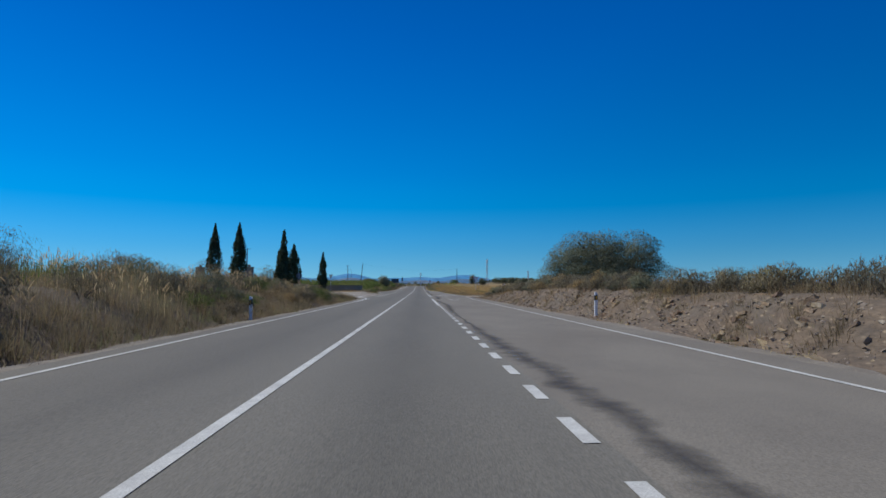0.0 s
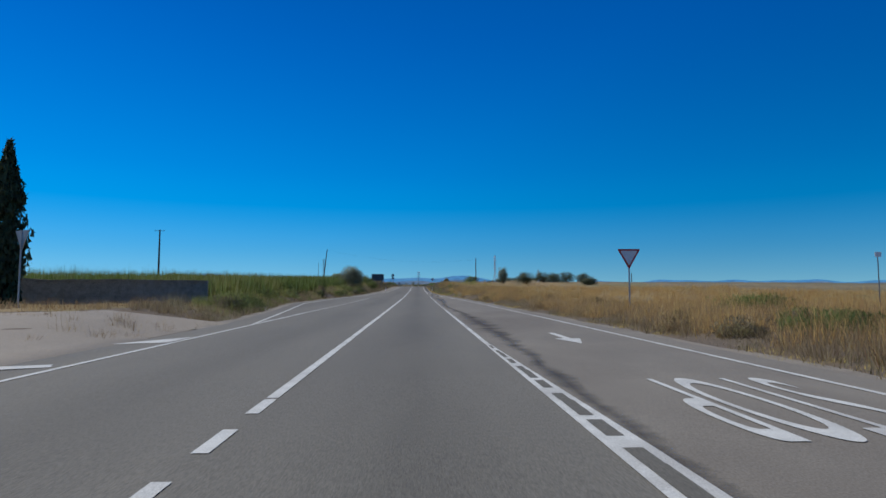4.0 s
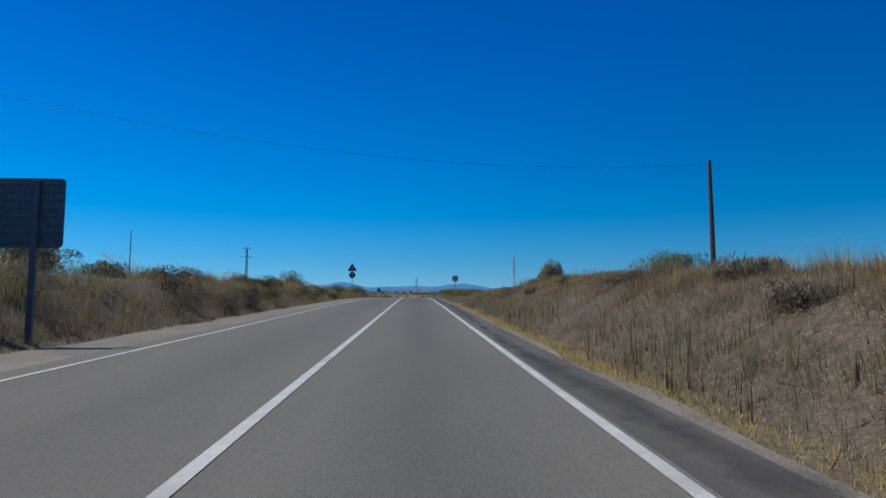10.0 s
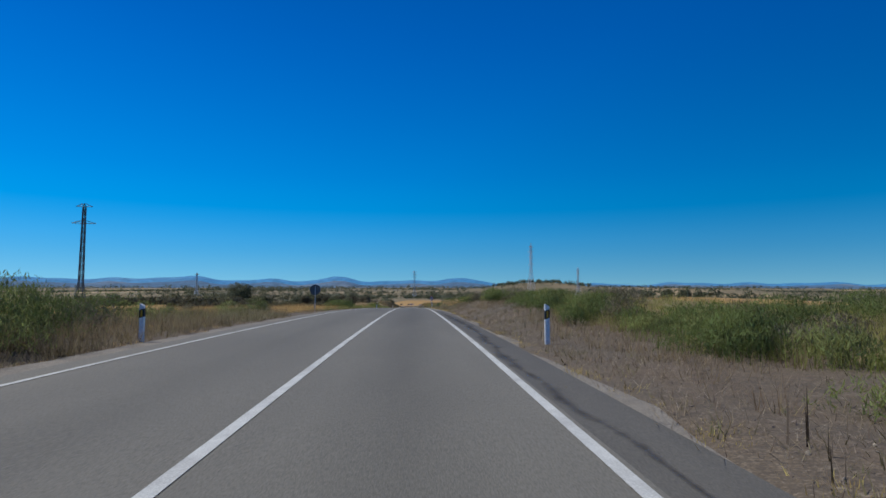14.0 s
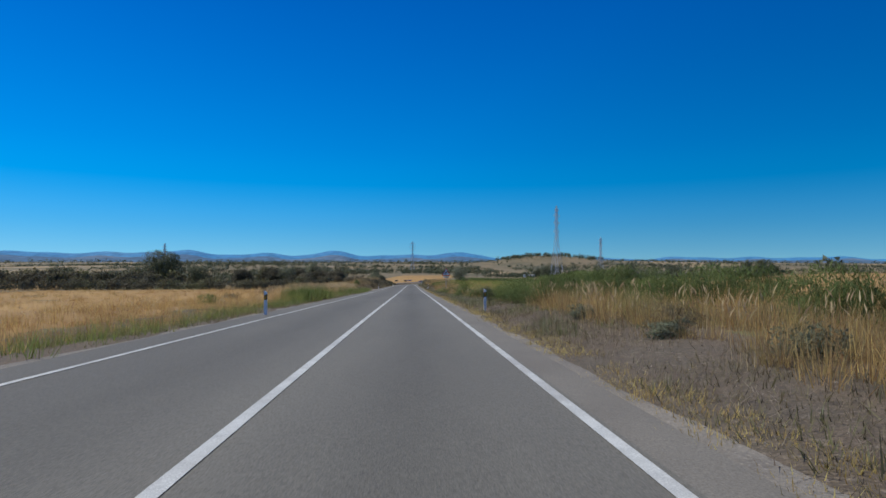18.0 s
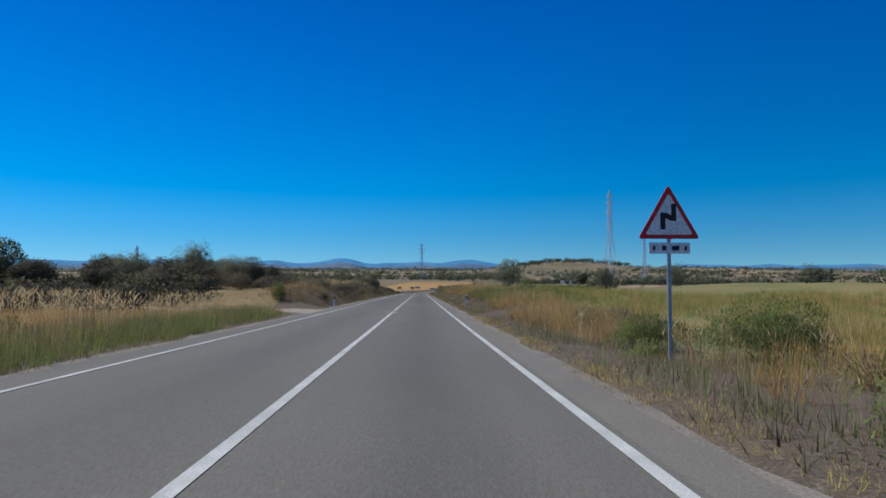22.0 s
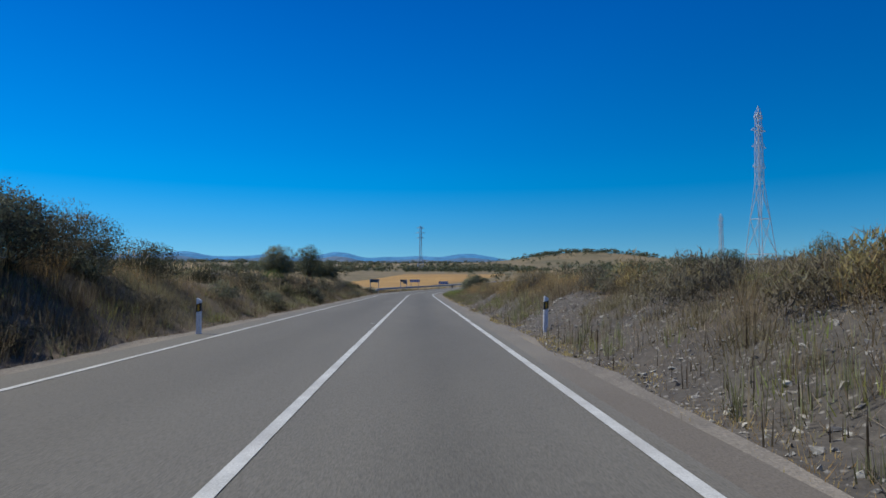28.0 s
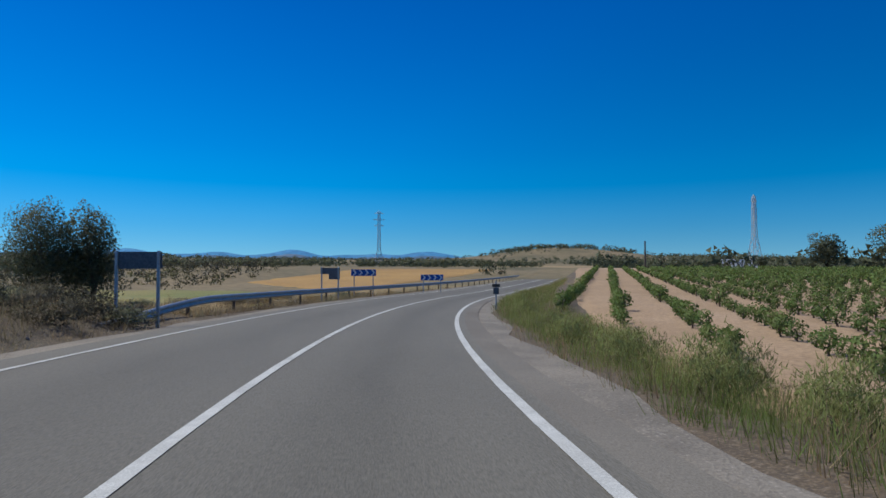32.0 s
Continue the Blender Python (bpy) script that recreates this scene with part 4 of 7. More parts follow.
sward("single_stalks", M["stalk"], "single upright dead stalks along the verge", [
    (2.6, 1, 186, 262, 0.25, 1.3, 0.5, -0.6), (0.4, 1, 186, 262, 1.3, 2.6, 0.45, 0.0), (0.6, 1, 262, 330, 0.2, 2.0, 0.45, -0.2), (0.8, 1, 388, 470, 0.3, 1.6, 0.5, 0.0), (0.7, 1, 514, 546, 0.2, 1.6, 0.45, 0.0), (2.2, 1, 546, 624, 0.1, 1.1, 0.5, -0.3), (0.4, 1, 546, 624, 1.1, 2.4, 0.45, 0.2)], width=0.011, per=2, spread=0.05, lean=0.06)
# leafy upright weeds that grow in a loose row at the foot of the bank
sward("row_weeds", M["grey_weed"], "grey-green fuzzy upright weeds at the foot of the bank", [
    (7, 1, 190, 262, 0.3, 1.4, 0.42, -0.5), (5, 1, 388, 430, 0.3, 1.5, 0.42, -0.2), (4, 1, 516, 546, 0.2, 1.6, 0.4, 0.0), (6, 1, 546, 626, 0.2, 1.4, 0.42, 0.1)], per=16, spread=0.06, lean=0.16, width=0.006)
sward("slope_fuzz", M["weed"], "short fuzzy dead grass all over the slopes", [
    (46, 1, 190, 262, 0.5, 4.5, 0.2, -2.6), (22, 1, 262, 300, 0.5, 4.5, 0.16, -1.4), (22, 1, 480, 546, 0.4, 2.6, 0.14, -1.6), (20, 1, 350, 400, 0.4, 3.5, 0.14, -1.2)], width=0.004, per=24, spread=0.18, lean=0.7)
# big tussocks on the crests
sward("straw_tussocks", M["tussock"], "large golden grass tussocks on the bank crests", [
    (20, 1, 165, 222, 2.2, 6.0, 0.7, -1.1), (12, 1, 222, 266, 2.2, 6, 0.36, -1.0), (12, 1, 470, 490, 2.0, 6.5, 0.75, -0.8), (16, 1, 512, 560, 1.9, 7.5, 0.62, -3.5), (14, 1, 140, 190, 1.0, 9, 0.6, -0.8), (14, 1, 556, 584, 3.4, 8, 0.75, -0.8), (20, 1, 584, 630, 2.2, 7.0, 0.72, -1.2), (18, 1, 378, 402, 2.4, 6.5, 0.72, -1.4)], per=80, spread=0.17, lean=0.42, width=0.006)
sward("golden_tussocks", M["straw"], "orange-gold grass tussocks on the bank crests", [
    (16, 1, 508, 562, 1.8, 7.0, 0.58, -1.8), (10, 1, 140, 186, 1.0, 9, 0.7, -0.5), (8, 1, 178, 212, 2.4, 6.0, 0.75, -0.6), (8, 1, 584, 630, 2.4, 7, 0.6, -0.6)], per=80, spread=0.18, lean=0.5, width=0.006)
sward("brown_tussocks", M["weed"], "brown dead tussocks between the golden ones", [
    (14, -1, 112, 200, 0.2, 3.2, 0.5, -1.2),
    (9, 1, 165, 262, 1.8, 5.5, 0.5, -0.6), (8, 1, 470, 560, 1.8, 5.5, 0.5, -0.6), (10, 1, 556, 630, 1.9, 6.0, 0.55, -0.6), (16, 1, 604, 630, 0.4, 2.6, 0.32, -1.4), (11, 1, 546, 606, 1.2, 2.6, 0.35, -0.4), (7, 1, 2, 78, 0.4, 1.6, 0.28, -0.4), (8, -1, 497, 640, 1.0, 4.5, 0.6, -0.6), (8, -1, -5, 66, 0.6, 5.0, 0.6, -0.6)], per=70, spread=0.16, lean=0.5, width=0.006)
sward("reeds", M["corn"], "tall upright dark green reeds beside the field", [(30, -1, 416, 428, 0.4, 2.4, 1.0, -2.0), (10, -1, 428, 452, 0.6, 2.2, 0.6, 0.2)], per=10, spread=0.09, lean=0.14, width=0.015)
sward("verge_grass", M["lush"], "soft green grass on the verge of the bend", [(30, 1, 629, 690, 0.1, 3.2, 0.42, -2.2), (12, 1, 604, 630, 0.2, 1.5, 0.35, -0.8)], width=0.0045, per=22, spread=0.14, lean=0.5)
sward("pale_verge_grass", M["dry"], "pale dry grass among the green", [(5, 1, 629, 690, 0.0, 3.4, 0.4, -1.0)], width=0.006, per=12, lean=0.6)
sward("grey_weeds", M["grey_weed"], "grey-green upright weeds on the stony verge", [
    (3, 1, 572, 626, 0.4, 2.2, 0.45, 0.2), (4, 1, 540, 572, 0.4, 2.0, 0.4, 0.2), (4, 1, 478, 524, 0.2, 1.9, 0.25, 0.2), (4, 1, 190, 262, 0.3, 1.6, 0.4, 0.2), (2, 1, 345, 405, 0.3, 3.0, 0.3, 0.3), (5, -1, 497, 640, 0.3, 1.5, 0.35, 0.0), (5, 1, 405, 470, 0.3, 2.4, 0.45, 0.0), (4, -1, -5, 70, 0.2, 2.0, 0.4, 0.0), (6, -1, 455, 483, 0.3, 2.0, 0.5, -0.3)], per=12, spread=0.12, lean=0.25, width=0.009)


def plumed(name, mat, label, patches):
    """Tall grass in seed: a thin stalk and a narrow drooping plume; tufts per square metre as for a sward."""
    vs = []
    for dens, side, y0, y1, d0, d1, h, level in patches:
        x, y = strewn(int(dens * (y1 - y0) * (d1 - d0)), side, y0, y1, d0, d1)
        x, y = clumped(x, y, 0.8, level)
        x, y = np.repeat(x, 6) + RNG.normal(0, 0.14, len(x) * 6), np.repeat(y, 6) + RNG.normal(0, 0.14, len(y) * 6)
        n = len(x)
        z, tall, a, bend = surface_z(x, y) - 0.02, h * RNG.uniform(0.7, 1.2, n), RNG.uniform(0, 2 * math.pi, n), RNG.uniform(0.02, 0.2, n)
        foot, sx, sy = np.stack([x, y, z], 1), np.cos(a), np.sin(a)

        def at(k, drift):
            return foot + np.stack([sx * drift, sy * drift, tall * k], 1)
        side_ = np.stack([-sy, sx, 0 * x], 1)
        neck, mid, tip = at(0.78, bend * 0.5 * tall), at(0.88, bend * 0.8 * tall), at(1.0, bend * 1.5 * tall)
        vs += [np.stack([foot - side_ * 0.004, foot + side_ * 0.004, mid], 1), np.stack([neck, mid + side_ * 0.014, tip], 1), np.stack([neck, tip, mid - side_ * 0.014], 1)]
    v = np.concatenate(vs)
    flat = np.cross(v[:, 1] - v[:, 0], v[:, 2] - v[:, 0])
    flat /= np.linalg.norm(flat, axis=1)[:, None] + 1e-9
    down = flat[:, 2] < 0
    v[down] = v[down][:, [1, 0, 2]]
    flat[down] *= -1
    me = mesh_from(name, v.reshape(-1, 3), np.arange(len(v) * 3).reshape(-1, 3), mat)
    soft = flat * 0.5 + [0, 0, 1]
    soft /= np.linalg.norm(soft, axis=1)[:, None]
    me.normals_split_custom_set_from_vertices(np.repeat(soft, 3, 0).astype(np.float32))
    return tagged(new(name, me), label, "grass", kind="stuff")


plumed("plumed_grass", M["plume"], "tall pale grass in seed on the bank crests", [
    (1.6, -1, -5, 48, 1.0, 6.5, 1.1, 0.2), (1.0, -1, 195, 300, 2.0, 6, 0.9, 0.4), (0.6, 1, 170, 222, 2.6, 6, 0.8, 0.6), (0.5, -1, 345, 420, 2.5, 7, 0.7, 0.6), (2.4, -1, 424, 476, 1.6, 7, 1.1, -0.4),
    (1.3, 1, 376, 400, 1.6, 5.5, 1.0, -0.2), (1.0, 1, 420, 480, 2, 9, 0.9, 0.4), (0.8, -1, 500, 596, 2.4, 6.5, 0.9, 0.3), (2.2, -1, 596, 624, 2.0, 5.0, 0.9, -0.2), (1.2, 1, 482, 560, 2.5, 7, 0.9, 0.4), (1.2, 1, 585, 630, 2.4, 6, 0.9, 0.1)])


# ---- builders ----
def empty(name, x, y, z=None, turn=0.0):
    ob = new(name)
    ob.matrix_basis = pose(x, y, float(ground_z(x, y)) if z is None else z, 0, 0, turn)
    ob.empty_display_size = 0.2
    return ob


def part(name, bm, mat, parent, label="", smooth_shade=False):
    """One bmesh (or ready mesh) as one mesh object under a thing or part."""
    if isinstance(bm, bmesh.types.BMesh):
        me = bpy.data.meshes.new(name)
        bm.to_mesh(me)
        bm.free()
        me.materials.append(mat)
        if smooth_shade:
            me.polygons.foreach_set("use_smooth", [True] * len(me.polygons))
    else:
        me = bm
    ob = new(name, me)
    ob.parent = parent
    if label:
        ob["label"] = label
    return ob


def box(w, d, h, at=(0, 0, 0), bevel=0.0, bm=None):
    """A box standing on at, bevelled."""
    b = bmesh.new()
    bmesh.ops.create_cube(b, size=1.0, matrix=Matrix.Translation((at[0], at[1], at[2] + h / 2)) @ Matrix.Diagonal((w, d, h, 1)))
    if bevel:
        bmesh.ops.bevel(b, geom=b.edges[:], offset=bevel, segments=2, profile=0.5, affect="EDGES")
    return b


def tube(points, radii, sides=8, mat=None, name="tube"):
    """A tapered round bar along points."""
    pts, n = np.asarray(points, float), len(points)
    way = np.gradient(pts, axis=0)
    way /= np.linalg.norm(way, axis=1)[:, None] + 1e-9
    ref = np.where(np.abs(way[:, 2:3]) > 0.9, [[1.0, 0, 0]], [[0, 0, 1.0]])
    a = np.cross(way, ref)
    a /= np.linalg.norm(a, axis=1)[:, None]
    b = np.cross(way, a)
    ang = np.linspace(0, 2 * math.pi, sides, endpoint=False)
    r = np.asarray(radii, float)[:, None, None]
    v = pts[:, None] + r * (a[:, None] * np.cos(ang)[None, :, None] + b[:, None] * np.sin(ang)[None, :, None])
    i = np.arange((n - 1) * sides)
    k, s = i // sides, i % sides
    f = np.stack([k * sides + s, k * sides + (s + 1) % sides, (k + 1) * sides + (s + 1) % sides, (k + 1) * sides + s], 1)
    return v.reshape(-1, 3), f


def tubes(name, list_of, mat):
    vs, fs, n = [], [], 0
    for v, f in list_of:
        vs.append(v), fs.append(f + n)
        n += len(v)
    return mesh_from(name, np.concatenate(vs), np.concatenate(fs), mat, True)


def bar(p, q, r, sides=6):
    return tube([p, q], [r, r], sides)


def leaves(name, centre, size, mat, tall=1.0, up=0.0, out=None, thin=1.0):
    """Small leaf cards at the given places, each turned its own way, shaded by the swell of the clump they grow on (out)."""
    n = len(centre)
    a = RNG.normal(0, 1, (n, 3))
    a[:, 2] = a[:, 2] * (1 - up) + up * 3 * np.sign(RNG.uniform(0.2, 1, n))
    a /= np.linalg.norm(a, axis=1)[:, None]
    b = np.cross(a, RNG.normal(0, 1, (n, 3)))
    b /= np.linalg.norm(b, axis=1)[:, None] + 1e-9
    s = (size * RNG.uniform(0.55, 1.3, n))[:, None]
    a, b = a * s * tall, b * s * 0.5 * thin
    v = np.stack([centre + a, centre + b * 1.25 - a * 0.6, centre - b * 1.25 - a * 0.6], 1)
    flat = np.cross(v[:, 1] - v[:, 0], v[:, 2] - v[:, 0])
    flat /= np.linalg.norm(flat, axis=1)[:, None] + 1e-12
    soft = np.tile([0.0, 0.0, 1.0], (n, 1)) if out is None else out
    away = (flat * soft).sum(1) < 0
    v[away] = v[away][:, [0, 2, 1]]
    flat[away] *= -1
    soft = soft + flat * 0.5
    soft /= np.linalg.norm(soft, axis=1)[:, None] + 1e-9
    me = mesh_from(name, v.reshape(-1, 3), np.arange(n * 3).reshape(-1, 3), mat)
    me.normals_split_custom_set_from_vertices(np.repeat(soft, 3, 0).astype(np.float32))
    return me


def lumpy_crown(w, d, h, base, n, lumps=16, fill=0.55, reach=0.82, size=(0.2, 0.34), low=-0.55, lifted=0.5):
    """Leaf places in overlapping lumps that fill a crown w by d by h, uneven outside, gaps inside; the lumps' middles; the way out at each leaf."""
    turn = np.arange(lumps)
    az, el = turn * 2.39996 + RNG.uniform(0, 0.9, lumps), np.arcsin(low + (1 - low) * (turn + RNG.uniform(0, 1, lumps)) / lumps)
    k = RNG.uniform(fill, reach, lumps)
    c = np.stack([np.cos(az) * np.cos(el) * w / 2 * k, np.sin(az) * np.cos(el) * d / 2 * k, np.sin(el) * h / 2 * k], 1)
    c = np.concatenate([c, [[0, 0, 0], [w * 0.12, 0, -h * 0.1], [-w * 0.12, 0, -h * 0.1]]])
    r = RNG.uniform(*size, len(c)) * min(1.0, (20 / lumps) ** 0.3)
    which = RNG.integers(0, len(c), n)
    p = RNG.normal(0, 1, (n, 3))
    p /= np.linalg.norm(p, axis=1)[:, None]
    p[:, 2] = np.where(RNG.uniform(0, 1, n) < lifted, np.abs(p[:, 2]), p[:, 2])
    ray = p * (RNG.uniform(0.35, 1.0, n) ** 0.5)[:, None] * RNG.uniform(0.9, 1.12, n)[:, None]
    q = c[which] + ray * r[which][:, None] * np.array([w, d, h]) * np.array([0.85, 0.85, 0.9])
    whole = q / [w / 2, d / 2, h / 2]
    out = p * 0.75 + whole * 0.55 + [0, 0, 0.2]
    q[:, 2] = np.maximum(q[:, 2], -h * 0.52 + RNG.uniform(0, 0.06, n) * h) + base + h / 2
    return q, c + [0, 0, base + h / 2], out


def tree(name, x, y, w, h, mat, label, n=5000, leaf=0.14, trunk=0.22, clear=0.28, d=None, lumps=16, category="tree", top=None, size=(0.2, 0.34)):
    ob = empty(name, x, y, float(ground_z(x, y)) - 0.05)
    h = h if top is None else over(x, y, top)
    d = d or w
    base = h * clear
    q, c, out = lumpy_crown(w, d, h - base, base, n, lumps, 0.45, 0.92, size, -0.95, 0.2)
    q[:, 2] = np.where(q[:, 2] < 0.05, 0.05 + (0.05 - q[:, 2]) * 0.5, q[:, 2])
    c[:, 2] = np.maximum(c[:, 2], 0.15 * h)
    fork = [0.05 * w, 0.03 * w, max(base * 0.9 + 0.15, 0.15)]
    stem = part("trunk", tubes("trunk", [tube([(0, 0, -0.3), (0.02 * w, 0, base * 0.4), fork], [trunk * 1.35, trunk, trunk * 0.8], 9)], M["bark"]), None, ob)
    for e in c[RNG.choice(len(c), 7, replace=False)]:
        m = (np.array(fork) + e) / 2 + RNG.normal(0, 0.05 * w, 3)
        part("limb", tubes("limb", [tube([fork, m, e], [trunk * 0.55, trunk * 0.36, trunk * 0.12], 6)], M["bark"]), None, stem)
    part("crown", leaves("crown", q, leaf, mat, 1.15, 0.12, out, 0.85), None, ob)
    return tagged(ob, label, category)


def bush(x, y, w, h, mat, label, n=1500, leaf=0.09, d=None, name="bush", lumps=12, spiky=0.0, group="", sunk=0.08):
    ob = empty(name, x, y, float(ground_z(x, y)) - sunk)
    d = d or w
    q, c, out = lumpy_crown(w, d, h * 1.3, -0.3 * h, n, lumps + int(w * h * 0.8), 0.3, 0.7, (0.15, 0.32))
    q[:, 2] = np.where(q[:, 2] < 0.03, RNG.uniform(0.03, 0.3 * h, n), q[:, 2])
    c[:, 2] = np.maximum(c[:, 2], 0.25 * h)
    for e in c[:4]:
        part("stem", tubes("stem", [tube([(0, 0, -0.1), e * [0.5, 0.5, 0.45], e], [0.035, 0.022, 0.008], 5)], M["bark"]), None, ob)
    part("foliage", leaves("foliage", q, leaf, mat, 1.05 + 1.6 * spiky, spiky, out, 0.4 if spiky > 0.3 else 0.75), None, ob)
    return tagged(ob, label, "bush", group)


def cypress(x, y, w, h, label, spires=1, n=6000, ragged=0.1):
    """A cypress of steep plumes round one or more leaders, its outline broken where plumes stand out."""
    ob = empty("cypress", x, y)
    plumes = int(70 + 22 * h)
    lead = RNG.integers(0, spires, plumes)
    off = RNG.normal(0, w * 0.2, (spires, 2))
    off[0] = (w * 0.06, 0)
    tall = np.append(1.0, RNG.uniform(0.66, 0.97, max(0, spires - 1)))[lead]
    zf = RNG.uniform(0.02, 0.96, plumes)
    girth = np.clip(np.sin(np.clip(zf * 0.9 + 0.16, 0, 1) * math.pi) ** 0.75, 0.03, 1) * (1 - 0.38 * zf) * (1.0 if spires == 1 else 0.62)
    az = RNG.uniform(0, 2 * math.pi, plumes)
    reach = (w / 2) * girth * RNG.uniform(0.45, 0.92 + 2 * ragged, plumes)
    foot = np.stack([np.cos(az) * reach + off[lead, 0] * np.clip(zf * 1.5, 0, 1), np.sin(az) * reach + off[lead, 1] * np.clip(zf * 1.5, 0, 1), zf * h * tall], 1)
    long = h * RNG.uniform(0.06, 0.12, plumes) * (1 - 0.4 * zf)
    wide = w * RNG.uniform(0.09, 0.17, plumes) * (0.45 + girth * 0.7)
    pick = RNG.integers(0, plumes, n)
    t = RNG.uniform(-0.5, 1, n)
    p = RNG.normal(0, 1, (n, 3)) * [1, 1, 0.3]
    p /= np.linalg.norm(p, axis=1)[:, None]
    r = wide[pick] * np.clip(1 - np.abs(t) ** 1.6, 0.05, 1) * RNG.uniform(0.5, 1.05, n)
    q = foot[pick] + p * r[:, None]
    q[:, 2] = np.clip(foot[pick, 2] + t * long[pick] * 1.2, 0.05, h)
    side = np.stack([np.cos(az), np.sin(az), np.full(plumes, 0.25)], 1)[pick]
    part("trunk", tubes("trunk", [tube([(0, 0, -0.2), (0, 0, h * 0.5)], [0.16, 0.08], 7)], M["bark"]), None, ob)
    part("crown", leaves("crown", q, 0.15, M["cypress"], 1.6, 0.75, p * 0.7 + side * 0.6, 0.9), None, ob)
    return tagged(ob, label, "tree", "cypresses by the gateway")


def disc(r, t, at, mat_side=48):
    """A round plate facing -y, edge rounded."""
    b = bmesh.new()
    bmesh.ops.create_cone(b, cap_ends=True, segments=mat_side, radius1=r, radius2=r, depth=t, matrix=Matrix.Translation(at) @ Matrix.Rotation(radians(90), 4, "X"))
    return b


def plate(outline, t, y=0.0, cut=None):
    """A flat plate in the x-z plane, t thick towards +y from y, from an outline; rounded by the outline's own points."""
    b = bmesh.new()
    f = b.faces.new([b.verts.new((px, y, pz)) for px, pz in outline])
    r = bmesh.ops.extrude_face_region(b, geom=[f])
    bmesh.ops.translate(b, vec=(0, t, 0), verts=[v for v in r["geom"] if isinstance(v, bmesh.types.BMVert)])
    bmesh.ops.recalc_face_normals(b, faces=b.faces[:])
    return b


def rounded(points, r, steps=5):
    """An outline with its corners rounded by r."""
    out, n = [], len(points)
    for i in range(n):
        p, a, c = Vector(points[i]), Vector(points[i - 1]), Vector(points[(i + 1) % n])
        u, v = (a - p).normalized(), (c - p).normalized()
        s, e = p + u * r, p + v * r
        for k in range(steps + 1):
            f = k / steps
            out.append(tuple((1 - f) ** 2 * s + 2 * f * (1 - f) * p + f * f * e))
    return out


def triangle(side, up=True):
    h = side * math.sqrt(3) / 2
    pts = [(-side / 2, 0), (side / 2, 0), (0, h)] if up else [(-side / 2, h), (0, 0), (side / 2, h)]
    return rounded(pts, side * 0.07)


def shifted(outline, dz, k=1.0, mid=(0, 0)):
    return [((x - mid[0]) * k + mid[0], (z - mid[1]) * k + mid[1] + dz) for x, z in outline]


def post_part(h, parent, w=0.08, d=0.05, x=0.0, y=0.0, below=0.6):
    return part("post", box(w, d, h + below, (x, y, -below), 0.008), M["galvanised"], parent)


def delineator(x, y, lean=0.0, tilt=0.0):
    ob = empty("delineator_post", x, y)
    ob.matrix_basis = ob.matrix_basis @ pose(0, 0, 0, tilt, lean, 0)
    prof = rounded([(-0.06, -0.25), (0.06, -0.25), (0.06, 1.0), (-0.06, 1.07)], 0.018, 3)
    part("body", plate(prof, 0.1, -0.05), M["white"], ob)
    part("band", plate([(-0.063, 0.66), (0.063, 0.7), (0.063, 0.93), (-0.063, 0.89)], 0.106, -0.053), M["black"], ob, "slanted black band")
    part("reflector", box(0.05, 0.012, 0.18, (0.0, -0.056, 0.705), 0.004), M["amber"], ob, "amber reflector strip")
    return tagged(ob, "white plastic roadside post with black band and amber reflector", "roadside post", "delineator posts along the road")


# ---- gravel strips and side roads ----
for y0, y1 in ((-80, 73), (110, 930)):
    o = ribbon("verge", np.arange(y0, y1, 1.5), lambda y: asphalt_l(y) - gravel_l(y) - 0.15 * np.sin(y * 0.9) - 0.1 * np.sin(y * 2.7), lambda y: asphalt_l(y) + 0.15 + 0.1 * np.sin(y * 1.3), 0.0, M["gravel"])
    tagged(o, "pale gravel strip beside the asphalt", "verge", kind="structure")
for y0, y1 in ((-80, 82), (90, 930)):
    o = ribbon("verge", np.arange(y0, y1, 1.5), lambda y: asphalt_r(y) - 0.12 - 0.1 * np.sin(y * 1.1), lambda y: asphalt_r(y) + gravel_r(y) + 0.15 * np.sin(y * 0.7) + 0.1 * np.sin(y * 2.9), 0.0, M["gravel"])
    tagged(o, "pale gravel strip beside the asphalt", "verge", kind="structure")
for o in [o for o in scene.objects if o.name.startswith("verge")]:
    o.location.z = -0.022


def patch(name, outline, mat, lift, label, category, step=2.0):
    """A piece of surface lying on the ground inside an outline of (x, y)."""
    xs, ys = np.array(outline, float).T
    x0, x1, y0, y1 = xs.min(), xs.max(), ys.min(), ys.max()
    nx, ny = max(2, int((x1 - x0) / step) + 1), max(2, int((y1 - y0) / step) + 1)
    yy = np.linspace(y0, y1, ny)
    rows_ = []
    for y in yy:
        hits = []
        for i in range(len(xs)):
            a, b = (xs[i - 1], ys[i - 1]), (xs[i], ys[i])
            if min(a[1], b[1]) <= y <= max(a[1], b[1]) and a[1] != b[1]:
                hits.append(a[0] + (b[0] - a[0]) * (y - a[1]) / (b[1] - a[1]))
        rows_.append(np.linspace(min(hits), max(hits), nx))
    gx_ = np.array(rows_)
    gy_ = np.repeat(yy[:, None], nx, 1)
    rim = np.ones((ny, nx))
    rim[0], rim[-1], rim[:, 0], rim[:, -1] = 0, 0, 0, 0
    v = np.stack([gx_, gy_, ground_z(gx_, gy_) + lift * rim - 0.05 * (1 - rim)], -1)
    # edges run down into the ground
    faces = grid_faces(ny, nx)
    ring = np.concatenate([np.arange(nx), np.arange(1, ny) * nx + nx - 1, (ny - 1) * nx + np.arange(nx - 2, -1, -1), np.arange(ny - 2, -1, -1) * nx])
    low = v.reshape(-1, 3)[ring] - [0, 0, 0.3]
